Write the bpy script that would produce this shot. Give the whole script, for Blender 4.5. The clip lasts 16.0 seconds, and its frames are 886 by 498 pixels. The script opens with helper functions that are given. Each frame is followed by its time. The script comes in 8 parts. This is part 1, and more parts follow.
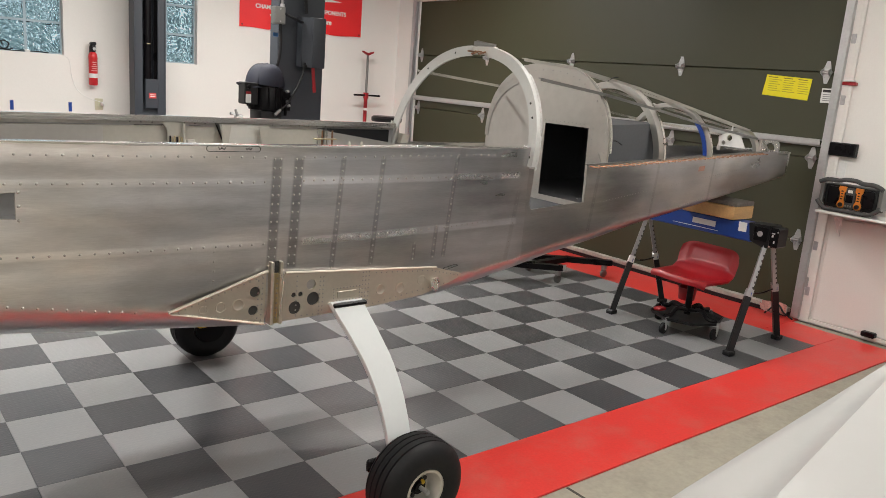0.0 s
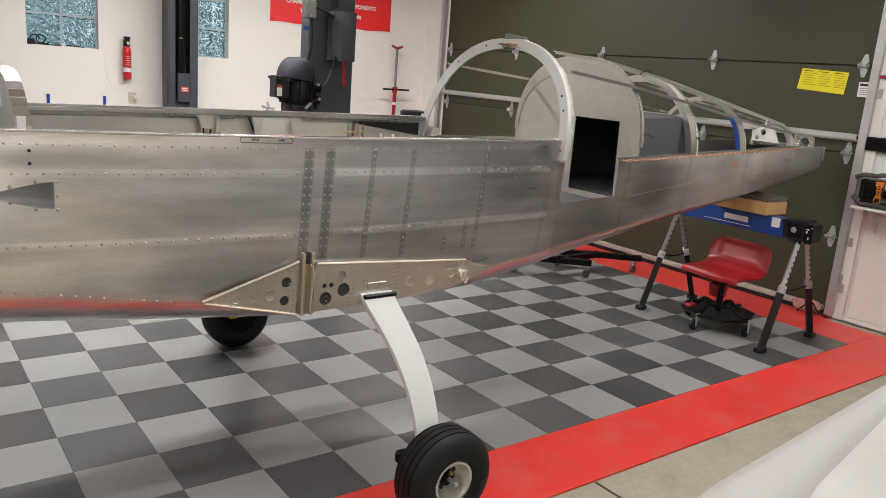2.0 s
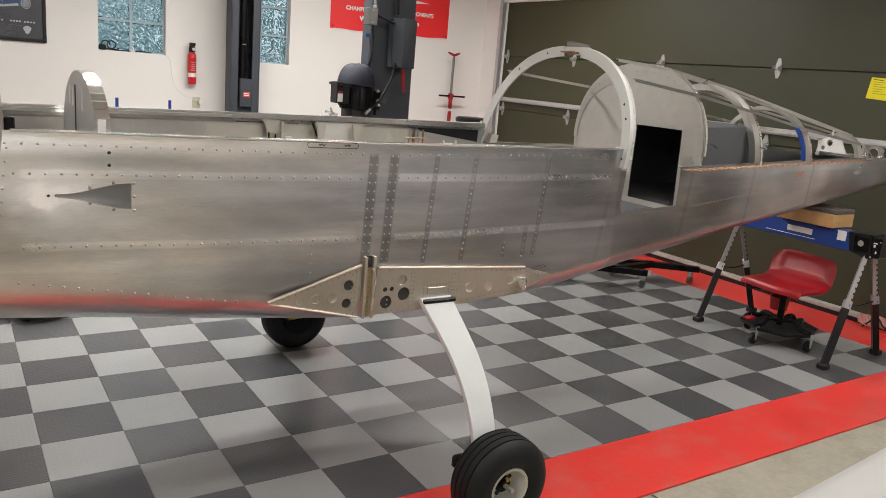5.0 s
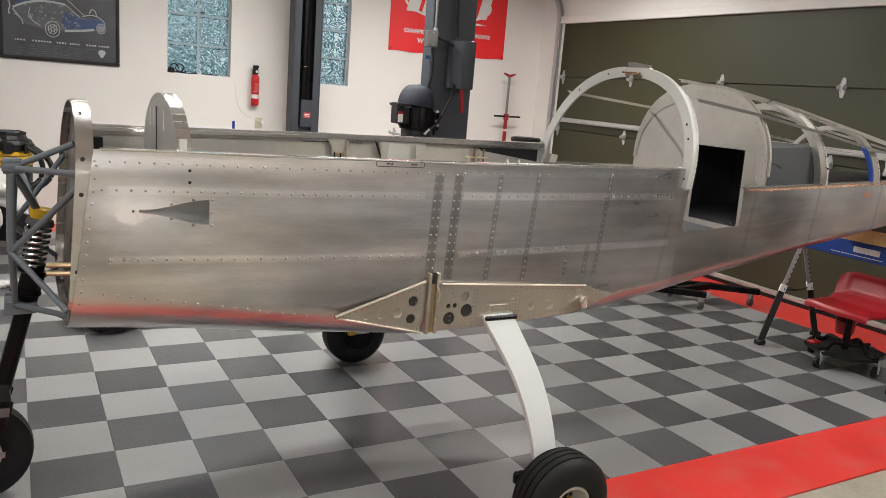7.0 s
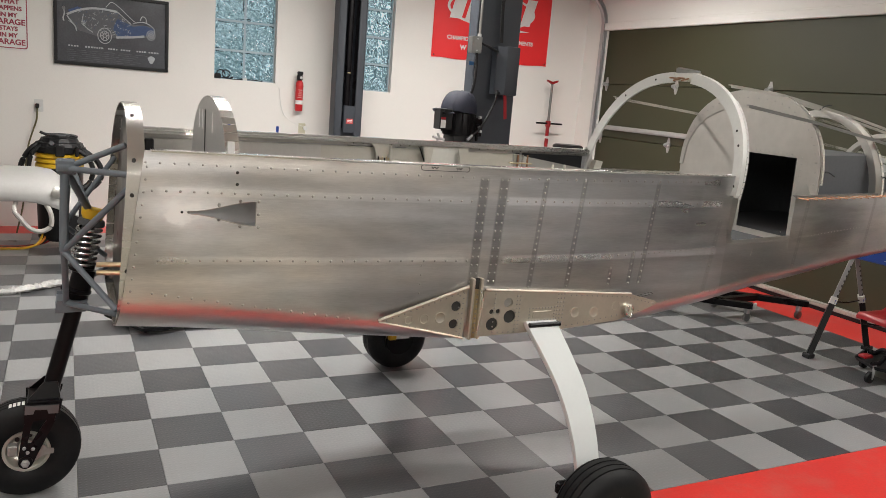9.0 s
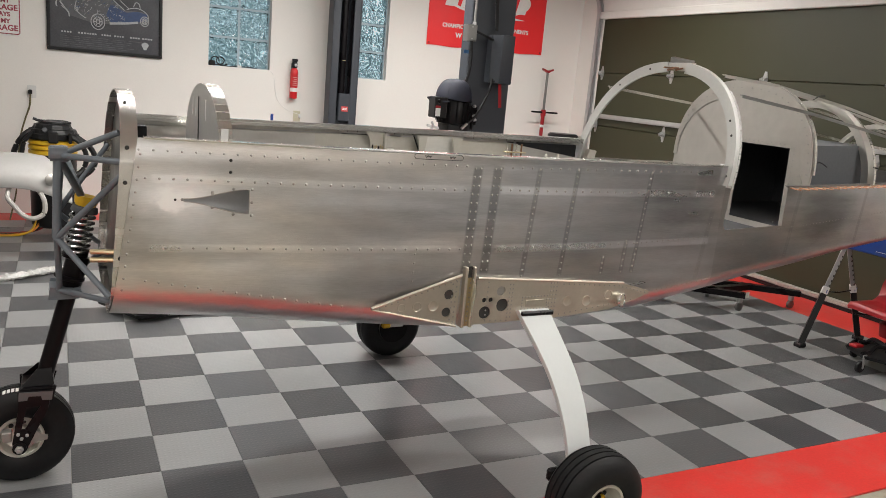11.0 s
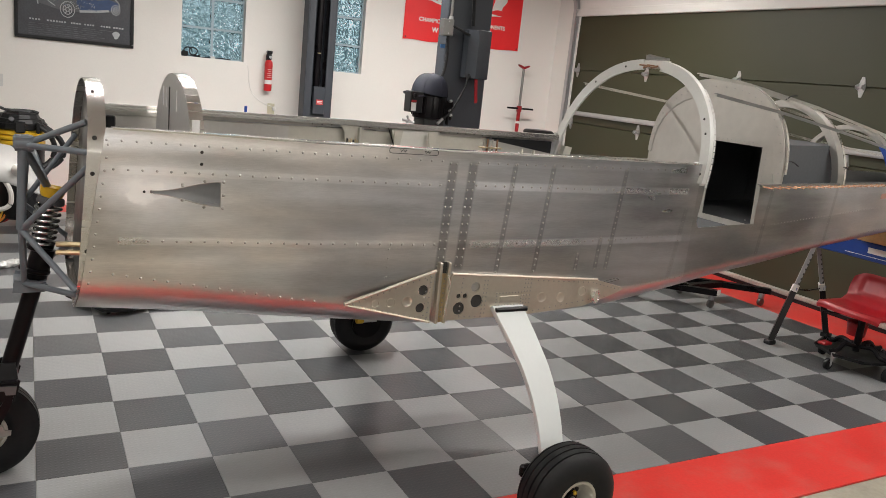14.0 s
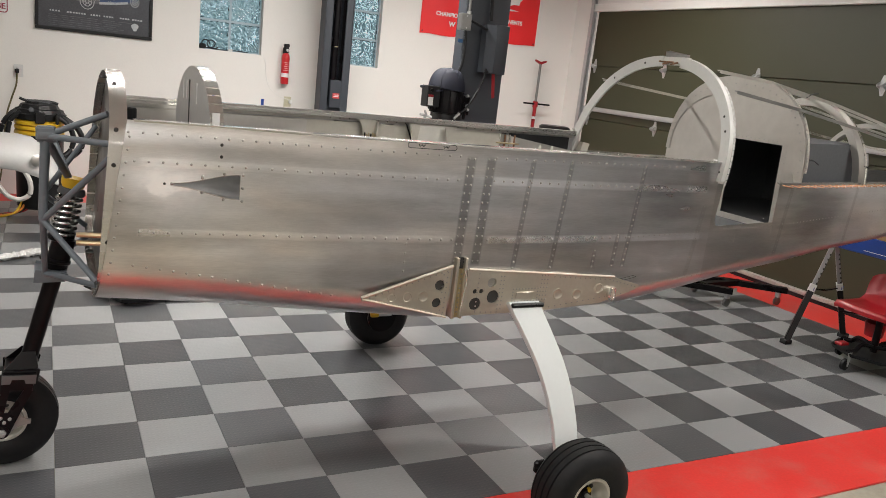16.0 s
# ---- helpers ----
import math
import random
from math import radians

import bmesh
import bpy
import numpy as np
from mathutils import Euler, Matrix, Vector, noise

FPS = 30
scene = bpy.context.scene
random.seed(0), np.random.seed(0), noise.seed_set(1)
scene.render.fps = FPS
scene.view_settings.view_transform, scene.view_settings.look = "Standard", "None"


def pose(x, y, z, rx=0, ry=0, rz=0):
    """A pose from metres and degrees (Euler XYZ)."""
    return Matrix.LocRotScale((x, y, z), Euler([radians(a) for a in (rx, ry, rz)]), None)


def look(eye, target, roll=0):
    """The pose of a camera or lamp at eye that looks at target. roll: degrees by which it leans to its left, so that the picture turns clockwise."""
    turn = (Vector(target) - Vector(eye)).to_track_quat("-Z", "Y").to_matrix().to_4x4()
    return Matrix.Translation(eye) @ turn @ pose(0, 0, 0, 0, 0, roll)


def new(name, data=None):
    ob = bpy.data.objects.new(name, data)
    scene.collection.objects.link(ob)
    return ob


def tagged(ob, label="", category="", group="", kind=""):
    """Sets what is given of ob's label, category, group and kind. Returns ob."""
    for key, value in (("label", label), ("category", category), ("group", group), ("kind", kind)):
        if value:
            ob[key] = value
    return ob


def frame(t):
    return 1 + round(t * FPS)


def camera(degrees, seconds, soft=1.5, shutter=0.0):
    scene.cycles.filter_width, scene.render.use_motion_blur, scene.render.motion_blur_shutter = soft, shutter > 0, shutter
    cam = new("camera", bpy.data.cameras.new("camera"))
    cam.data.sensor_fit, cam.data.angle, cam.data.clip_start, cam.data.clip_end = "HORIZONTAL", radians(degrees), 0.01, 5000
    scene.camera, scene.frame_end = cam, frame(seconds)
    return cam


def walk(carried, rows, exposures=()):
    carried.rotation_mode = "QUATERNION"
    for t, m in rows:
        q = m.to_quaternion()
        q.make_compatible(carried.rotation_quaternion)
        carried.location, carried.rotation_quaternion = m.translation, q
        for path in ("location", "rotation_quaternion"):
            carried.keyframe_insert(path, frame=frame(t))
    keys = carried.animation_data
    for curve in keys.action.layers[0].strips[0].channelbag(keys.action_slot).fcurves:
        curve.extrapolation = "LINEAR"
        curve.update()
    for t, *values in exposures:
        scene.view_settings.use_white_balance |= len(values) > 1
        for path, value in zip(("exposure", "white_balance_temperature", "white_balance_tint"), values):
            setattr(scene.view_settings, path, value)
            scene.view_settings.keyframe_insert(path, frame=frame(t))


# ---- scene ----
cam = camera(60.0, 16.0, soft=0.6)

PATH = [
    (0, (-0.875, -3.044, 1.676), (0.362, -1.533, 1.244), 4.5),
    (0.5, (-0.882, -3.044, 1.674), (0.346, -1.526, 1.24), 4.5),
    (1, (-0.884, -3.04, 1.67), (0.331, -1.514, 1.229), 4.5),
    (1.5, (-0.889, -3.038, 1.664), (0.31, -1.5, 1.219), 4.5),
    (2, (-0.888, -3.04, 1.664), (0.293, -1.49, 1.215), 4.5),
    (2.5, (-0.895, -3.034, 1.666), (0.269, -1.473, 1.213), 4.5),
    (3, (-0.901, -3.03, 1.669), (0.253, -1.46, 1.216), 4.7),
    (3.5, (-0.909, -3.031, 1.666), (0.233, -1.451, 1.219), 4.8),
    (4, (-0.916, -3.029, 1.667), (0.21, -1.437, 1.223), 4.9),
    (6.5, (-0.982, -3.033, 1.657), (0.008, -1.348, 1.233), 4.6),
    (7, (-1.002, -3.045, 1.661), (-0.035, -1.341, 1.257), 4.6),
    (7.5, (-1.009, -3.053, 1.66), (-0.07, -1.33, 1.269), 4.5),
    (8, (-1.023, -3.05, 1.656), (-0.108, -1.314, 1.272), 4.7),
    (8.5, (-1.013, -3.04, 1.657), (-0.121, -1.292, 1.269), 4.7),
    (9, (-1.013, -3.022, 1.646), (-0.134, -1.269, 1.253), 4.8),
    (11.5, (-1.008, -3.035, 1.649), (-0.109, -1.3, 1.224), 5.2),
    (12, (-1.004, -3.031, 1.648), (-0.089, -1.304, 1.222), 5.2),
    (12.5, (-1.002, -3.029, 1.646), (-0.072, -1.31, 1.22), 5.3),
    (13, (-0.996, -3.032, 1.65), (-0.057, -1.319, 1.224), 5.4),
    (13.5, (-1.001, -3.024, 1.648), (-0.054, -1.314, 1.222), 5.7),
    (14, (-1.0, -3.017, 1.645), (-0.052, -1.308, 1.218), 6.0),
    (14.5, (-1.006, -3.012, 1.645), (-0.061, -1.302, 1.216), 6.1),
    (15, (-1.005, -3.008, 1.647), (-0.065, -1.297, 1.212), 6.3),
    (15.5, (-1.01, -3.009, 1.644), (-0.082, -1.292, 1.206), 6.3),
    (16, (-1.014, -3.01, 1.645), (-0.096, -1.289, 1.201), 6.5),
]
walk(cam, [(t, look(eye, target, roll)) for t, eye, target, roll in PATH])

# ---- light ----
world = bpy.data.worlds.new("world")
scene.world = world
world.use_nodes = True
wn = world.node_tree.nodes
sky = wn.new("ShaderNodeTexSky")
sky.sky_type = "NISHITA"
sky.sun_disc = False
sky.sun_elevation, sky.sun_rotation = radians(40), radians(200)
wn["Background"].inputs["Strength"].default_value = 0.05
world.node_tree.links.new(sky.outputs[0], wn["Background"].inputs["Color"])

CEIL = 3.25
# unseen ceiling lamps; the last two are added to brighten what the skin reflects
LAMPS = [(-2.6, -2.9, 0.86), (3.3, -2.7, 0.66), (-2.6, -0.25, 0.40), (1.7, -1.45, 0.60), (3.3, -0.25, 0.30),
         (-3.2, 2.5, 0.04), (0.45, 2.35, 1.72), (2.9, 3.2, 1.38), (-2.6, -6.2, 0.65), (0.6, -6.2, 0.70)]
# shares differ to fill floor, walls and skin; no fixture is in view
LAMP_POWER = 80.5
for lx, ly, share in LAMPS:
    lamp = bpy.data.lights.new("overhead_light", "AREA")
    lamp.shape, lamp.size, lamp.size_y = "RECTANGLE", 2.4, 0.22
    lamp.energy, lamp.color = LAMP_POWER * share, (1.0, 0.965, 0.915)
    lo = new("overhead_light", lamp)
    lo.matrix_basis = pose(lx, ly, CEIL - 0.12)

# ---- materials ----
def mat(name, color, rough=0.5, metal=0.0, var=0.06, scale=6.0, bump=0.0, bump_scale=60.0, coat=0.0, rvar=0.05, random_tint=0.0, stretch=(1, 1, 1)):
    """A procedural surface with grain at two scales, bump and uneven gloss."""
    m = bpy.data.materials.new(name)
    m.use_nodes = True
    nt = m.node_tree
    n, l = nt.nodes, nt.links
    b = n["Principled BSDF"]
    b.inputs["Metallic"].default_value = metal
    b.inputs["Coat Weight"].default_value = coat
    tc = n.new("ShaderNodeTexCoord")
    mp = n.new("ShaderNodeMapping")
    mp.inputs["Scale"].default_value = stretch
    l.new(tc.outputs["Object"], mp.inputs["Vector"])
    big = n.new("ShaderNodeTexNoise")
    big.inputs["Scale"].default_value, big.inputs["Detail"].default_value = scale, 5
    fine = n.new("ShaderNodeTexNoise")
    fine.inputs["Scale"].default_value, fine.inputs["Detail"].default_value = bump_scale, 6
    l.new(mp.outputs[0], big.inputs["Vector"])
    l.new(mp.outputs[0], fine.inputs["Vector"])
    add = n.new("ShaderNodeMath")
    add.operation = "ADD"
    l.new(big.outputs["Fac"], add.inputs[0])
    l.new(fine.outputs["Fac"], add.inputs[1])
    rng = n.new("ShaderNodeMapRange")
    rng.inputs["From Min"].default_value, rng.inputs["From Max"].default_value = 0.6, 1.4
    rng.inputs["To Min"].default_value, rng.inputs["To Max"].default_value = 1 - var, 1 + var
    l.new(add.outputs[0], rng.inputs["Value"])
    val = rng.outputs[0]
    if random_tint:
        oi = n.new("ShaderNodeObjectInfo")
        r2 = n.new("ShaderNodeMapRange")
        r2.inputs["To Min"].default_value, r2.inputs["To Max"].default_value = 1 - random_tint, 1 + random_tint
        l.new(oi.outputs["Random"], r2.inputs["Value"])
        mu = n.new("ShaderNodeMath")
        mu.operation = "MULTIPLY"
        l.new(val, mu.inputs[0])
        l.new(r2.outputs[0], mu.inputs[1])
        val = mu.outputs[0]
    mix = n.new("ShaderNodeVectorMath")
    mix.operation = "SCALE"
    mix.inputs[0].default_value = color
    l.new(val, mix.inputs["Scale"])
    l.new(mix.outputs[0], b.inputs["Base Color"])
    rr = n.new("ShaderNodeMapRange")
    rr.inputs["From Min"].default_value, rr.inputs["From Max"].default_value = 0.3, 0.7
    rr.inputs["To Min"].default_value, rr.inputs["To Max"].default_value = max(rough - rvar, 0.02), min(rough + rvar, 1)
    l.new(big.outputs["Fac"], rr.inputs["Value"])
    l.new(rr.outputs[0], b.inputs["Roughness"])
    if bump:
        bp = n.new("ShaderNodeBump")
        bp.inputs["Strength"].default_value, bp.inputs["Distance"].default_value = bump, 0.002
        l.new(fine.outputs["Fac"], bp.inputs["Height"])
        l.new(bp.outputs[0], b.inputs["Normal"])
    return m


def add_dust(m, color, scale, low, high, most, detail=8, rough=0.68):
    """Dust and scuffs in patches over a surface."""
    n, l = m.node_tree.nodes, m.node_tree.links
    b = n["Principled BSDF"]
    tc = n.new("ShaderNodeTexCoord")
    geo = n.new("ShaderNodeNewGeometry")
    nz = n.new("ShaderNodeTexNoise")
    nz.inputs["Scale"].default_value, nz.inputs["Detail"].default_value, nz.inputs["Roughness"].default_value = scale, detail, rough
    l.new(geo.outputs["Position"], nz.inputs["Vector"])
    rg = n.new("ShaderNodeMapRange")
    rg.inputs["From Min"].default_value, rg.inputs["From Max"].default_value = low, high
    rg.inputs["To Min"].default_value, rg.inputs["To Max"].default_value = 0.0, most
    l.new(nz.outputs["Fac"], rg.inputs["Value"])
    mx = n.new("ShaderNodeMix")
    mx.data_type = "RGBA"
    l.new(b.inputs["Base Color"].links[0].from_socket, mx.inputs[6])
    mx.inputs[7].default_value = (*color, 1)
    l.new(rg.outputs[0], mx.inputs[0])
    l.new(mx.outputs[2], b.inputs["Base Color"])


WALL = mat("wall_paint", (0.775, 0.755, 0.72), 0.75, var=0.03, scale=1.5, bump=0.25, bump_scale=90)
WALL_DULL = mat("tan_grey_wall_paint", (0.42, 0.405, 0.38), 0.8, var=0.05, scale=1.5, bump=0.25, bump_scale=90)
CEILING = mat("ceiling_paint", (0.78, 0.77, 0.75), 0.85, var=0.03, bump=0.3, bump_scale=120)
CONCRETE = mat("concrete", (0.34, 0.315, 0.255), 0.75, var=0.14, scale=2.5, bump=0.5, bump_scale=40)
RED_FLOOR = mat("red_border_plastic", (0.69, 0.040, 0.032), 0.40, var=0.10, scale=3, bump=0.15, bump_scale=70)
TILE_LIGHT = mat("light_grey_tile", (0.275, 0.280, 0.284), 0.31, var=0.05, scale=5, bump=0.04, bump_scale=50, random_tint=0.12, rvar=0.03)
TILE_DARK = mat("dark_grey_tile", (0.071, 0.073, 0.079), 0.30, var=0.08, scale=5, bump=0.04, bump_scale=50, random_tint=0.2, rvar=0.03)
DOOR_GREEN = mat("olive_door_paint", (0.040, 0.0405, 0.0183), 0.55, var=0.05, scale=1.2, bump=0.2, bump_scale=150)
add_dust(RED_FLOOR, (0.50, 0.22, 0.18), 4.5, 0.48, 0.75, 0.35)
add_dust(TILE_LIGHT, (0.20, 0.195, 0.185), 1.6, 0.45, 0.8, 0.16, 3, 0.5)
add_dust(TILE_DARK, (0.17, 0.168, 0.165), 1.6, 0.42, 0.75, 0.22, 3, 0.5)
add_dust(CONCRETE, (0.20, 0.18, 0.145), 4.0, 0.5, 0.75, 0.6)
ALU = mat("brushed_aluminium", (0.70, 0.68, 0.65), 0.25, 1.0, var=0.05, scale=2.2, rvar=0.05, stretch=(1, 1, 9), bump=0.05, bump_scale=30)
ALU_DULL = mat("dull_aluminium", (0.53, 0.515, 0.485), 0.42, 1.0, var=0.06, scale=3, bump=0.05, bump_scale=40)
ALU_GREY = mat("grey_primed_aluminium", (0.27, 0.267, 0.26), 0.42, 0.9, var=0.08, scale=5)
ALU_BRIGHT = mat("bright_aluminium", (0.78, 0.77, 0.74), 0.22, 1.0, var=0.04, scale=3)
GUSSET = mat("gold_alodined_aluminium", (0.66, 0.615, 0.535), 0.42, 1.0, var=0.06, scale=4)
PRIMER = mat("cream_primer", (0.50, 0.48, 0.42), 0.45, 0.35, var=0.06, scale=4)
RIVET = mat("rivet_heads", (0.48, 0.47, 0.45), 0.46, 1.0, var=0.08)
DARK_HOLE = mat("rivet_holes", (0.03, 0.028, 0.026), 0.7)
WHITE_PAINT = mat("white_gloss_paint", (0.80, 0.795, 0.78), 0.28, var=0.015, coat=0.4)
ARCH_PRIMER = mat("grey_white_primer", (0.50, 0.50, 0.48), 0.40, 0.3, var=0.05, scale=5)
WHITE_SATIN = mat("white_satin_primer", (0.66, 0.69, 0.69), 0.50, var=0.02)
ZINC = mat("zinc_steel", (0.50, 0.50, 0.50), 0.42, 0.65, var=0.10, scale=12)
RUBBER = mat("tyre_rubber", (0.010, 0.010, 0.011), 0.56, var=0.3, scale=14, bump=0.2)
BLACK = mat("black_plastic", (0.012, 0.012, 0.013), 0.42, var=0.2, bump=0.15)
BLACK_STEEL = mat("black_powder_coat", (0.006, 0.005, 0.006), 0.30, var=0.2)
GREY_TUBE = mat("grey_blue_powder_coat", (0.145, 0.165, 0.19), 0.38, var=0.08)
LIFT_GREY = mat("lift_grey_paint", (0.037, 0.043, 0.054), 0.52, var=0.10, scale=3)
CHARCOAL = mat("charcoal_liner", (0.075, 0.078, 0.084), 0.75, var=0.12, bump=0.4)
RED_PAINT = mat("red_gloss_plastic", (0.31, 0.007, 0.012), 0.38, var=0.06, coat=0.08)
RED_VINYL = mat("red_vinyl", (0.82, 0.026, 0.03), 0.45, var=0.04)
YELLOW = mat("yellow_plastic", (0.68, 0.42, 0.02), 0.42, var=0.05)
YELLOW_PAPER = mat("yellow_sign_paper", (0.80, 0.70, 0.008), 0.6, var=0.03)
BLUE = mat("blue_paint", (0.010, 0.05, 0.27), 0.38, var=0.06)
for dull in (RUBBER, BLACK, BLACK_STEEL):
    dull.node_tree.nodes["Principled BSDF"].inputs["Specular IOR Level"].default_value = 0.28
BLACK_STEEL.node_tree.nodes["Principled BSDF"].inputs["Specular IOR Level"].default_value = 0.16
LEG_STEEL = mat("pale_pressed_steel", (0.36, 0.365, 0.37), 0.42, 0.25, var=0.08, scale=9)
ORANGE = mat("orange_plastic", (0.62, 0.20, 0.02), 0.45)
WOOD = mat("pine_wood", (0.50, 0.31, 0.13), 0.6, var=0.2, scale=5, stretch=(1, 8, 8), bump=0.2)
COPPER = mat("copper_clecos", (0.33, 0.19, 0.12), 0.5, 1.0)
BRASS = mat("cadmium_steel", (0.62, 0.52, 0.33), 0.35, 1.0)
PAPER = mat("white_paper", (0.75, 0.75, 0.73), 0.7)
INK = mat("black_ink", (0.02, 0.02, 0.02), 0.6)
POSTER = mat("poster_print", (0.066, 0.069, 0.080), 0.22, var=0.3, scale=4)


def skin_metal(name, bands=(), smear=None, patches=(), gain=1.0):
    """Bare rolled aluminium, brushed along x; bands: (dark, xa, za, xb, zb, half width, upright), the shade and
    highlights of dented rivet lines put into the colour.
    """
    m = bpy.data.materials.new(name)
    m.use_nodes = True
    n, l = m.node_tree.nodes, m.node_tree.links
    b = n["Principled BSDF"]
    b.inputs["Metallic"].default_value = 1.0
    tc = n.new("ShaderNodeTexCoord")
    sep = n.new("ShaderNodeSeparateXYZ")
    l.new(tc.outputs["Object"], sep.inputs[0])

    def calc(op, *args):
        k = n.new("ShaderNodeMath")
        k.operation = op
        for i, v in enumerate(args):
            if isinstance(v, (int, float)):
                k.inputs[i].default_value = v
            else:
                l.new(v, k.inputs[i])
        return k.outputs[0]

    def noise_of(stretch, detail):
        mp = n.new("ShaderNodeMapping")
        mp.inputs["Scale"].default_value = stretch
        l.new(tc.outputs["Object"], mp.inputs["Vector"])
        k = n.new("ShaderNodeTexNoise")
        k.inputs["Scale"].default_value, k.inputs["Detail"].default_value = 1.0, detail
        l.new(mp.outputs[0], k.inputs["Vector"])
        return k.outputs["Fac"]

    def ramp(v, a, c, lo, hi):
        k = n.new("ShaderNodeMapRange")
        k.interpolation_type = "SMOOTHSTEP"
        for q, w in (("From Min", a), ("From Max", c), ("To Min", lo), ("To Max", hi)):
            k.inputs[q].default_value = w
        l.new(v, k.inputs["Value"])
        return k.outputs[0]

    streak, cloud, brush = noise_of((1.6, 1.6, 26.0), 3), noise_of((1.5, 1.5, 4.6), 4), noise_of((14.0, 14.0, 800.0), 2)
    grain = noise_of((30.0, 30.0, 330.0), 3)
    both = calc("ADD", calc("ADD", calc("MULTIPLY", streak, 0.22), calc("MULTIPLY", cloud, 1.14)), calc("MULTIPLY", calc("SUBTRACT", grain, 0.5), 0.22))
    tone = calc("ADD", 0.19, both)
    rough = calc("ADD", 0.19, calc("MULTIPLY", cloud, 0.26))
    # shade or highlight of each rivet line, painted as a soft-edged strip
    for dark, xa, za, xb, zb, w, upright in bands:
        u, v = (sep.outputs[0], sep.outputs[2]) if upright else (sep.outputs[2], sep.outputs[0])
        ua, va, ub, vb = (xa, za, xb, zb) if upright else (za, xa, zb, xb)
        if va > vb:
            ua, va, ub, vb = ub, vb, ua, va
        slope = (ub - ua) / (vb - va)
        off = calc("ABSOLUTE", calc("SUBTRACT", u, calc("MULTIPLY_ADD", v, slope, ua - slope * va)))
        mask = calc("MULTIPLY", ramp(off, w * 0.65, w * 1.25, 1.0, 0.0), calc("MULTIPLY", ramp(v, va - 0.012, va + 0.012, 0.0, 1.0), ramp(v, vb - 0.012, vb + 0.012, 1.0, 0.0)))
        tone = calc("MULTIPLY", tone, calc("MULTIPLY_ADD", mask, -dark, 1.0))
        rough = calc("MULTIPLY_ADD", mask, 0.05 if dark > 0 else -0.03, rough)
    # reflections put into the tone as ragged ellipses
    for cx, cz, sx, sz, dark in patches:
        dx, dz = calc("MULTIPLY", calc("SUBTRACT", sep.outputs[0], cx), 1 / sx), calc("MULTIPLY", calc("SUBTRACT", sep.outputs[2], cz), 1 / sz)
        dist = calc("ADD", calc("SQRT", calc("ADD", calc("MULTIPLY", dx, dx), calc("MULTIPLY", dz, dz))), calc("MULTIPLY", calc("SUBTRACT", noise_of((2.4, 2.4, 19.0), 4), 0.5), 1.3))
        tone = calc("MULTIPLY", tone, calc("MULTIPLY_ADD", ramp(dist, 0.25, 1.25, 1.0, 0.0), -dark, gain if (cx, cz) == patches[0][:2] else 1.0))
    sc = n.new("ShaderNodeVectorMath")
    sc.operation = "SCALE"
    hue = n.new("ShaderNodeMix")
    hue.data_type = "RGBA"
    hue.inputs[6].default_value, hue.inputs[7].default_value = (0.64, 0.645, 0.665, 1), (0.735, 0.69, 0.65, 1)
    l.new(ramp(noise_of((1.1, 1.1, 3.4), 3), 0.40, 0.66, 0.0, 1.0), hue.inputs[0])
    l.new(hue.outputs[2], sc.inputs[0])
    l.new(tone, sc.inputs["Scale"])
    color = sc.outputs[0]
    if smear:
        (cx, cz), (sx, sz) = smear
        dx, dz = calc("MULTIPLY", calc("SUBTRACT", sep.outputs[0], cx), 1 / sx), calc("MULTIPLY", calc("SUBTRACT", sep.outputs[2], cz), 1 / sz)
        dist = calc("SQRT", calc("ADD", calc("MULTIPLY", dx, dx), calc("MULTIPLY", dz, dz)))
        rag = calc("ADD", dist, calc("MULTIPLY", noise_of((22.0, 22.0, 34.0), 6), 2.6))
        mask = calc("ADD", ramp(rag, 1.75, 2.5, 0.60, 0.0), ramp(rag, 1.5, 4.4, 0.40, 0.0))
        mx = n.new("ShaderNodeMix")
        mx.data_type = "RGBA"
        l.new(mask, mx.inputs[0])
        l.new(color, mx.inputs[6])
        mx.inputs[7].default_value = (0.90, 0.89, 0.87, 1)
        color = mx.outputs[2]
        rough = calc("MULTIPLY_ADD", mask, 0.5, rough)
        l.new(calc("SUBTRACT", 1.0, mask), b.inputs["Metallic"])
    l.new(color, b.inputs["Base Color"])
    l.new(rough, b.inputs["Roughness"])
    bp = n.new("ShaderNodeBump")
    bp.inputs["Strength"].default_value, bp.inputs["Distance"].default_value = 0.30, 0.0008
    l.new(brush, bp.inputs["Height"])
    wavy = n.new("ShaderNodeBump")
    wavy.inputs["Strength"].default_value, wavy.inputs["Distance"].default_value = 0.6, 0.012
    l.new(noise_of((3.4, 3.4, 5.2), 2), wavy.inputs["Height"])
    l.new(wavy.outputs[0], bp.inputs["Normal"])
    l.new(bp.outputs[0], b.inputs["Normal"])
    return m


STR1, STR2 = 1.269, 1.039
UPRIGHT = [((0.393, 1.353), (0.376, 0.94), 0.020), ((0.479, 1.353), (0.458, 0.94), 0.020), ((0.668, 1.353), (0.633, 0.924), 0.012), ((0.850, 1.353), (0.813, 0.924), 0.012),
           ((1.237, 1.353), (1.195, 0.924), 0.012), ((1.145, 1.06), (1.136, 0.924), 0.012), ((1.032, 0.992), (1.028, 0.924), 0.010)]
# dark for shaded creases, negative for highlights along the stringers
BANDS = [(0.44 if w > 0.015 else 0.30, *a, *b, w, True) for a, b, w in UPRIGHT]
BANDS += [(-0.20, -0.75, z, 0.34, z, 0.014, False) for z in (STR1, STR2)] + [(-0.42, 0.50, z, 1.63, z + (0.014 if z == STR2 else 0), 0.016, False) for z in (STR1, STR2)]
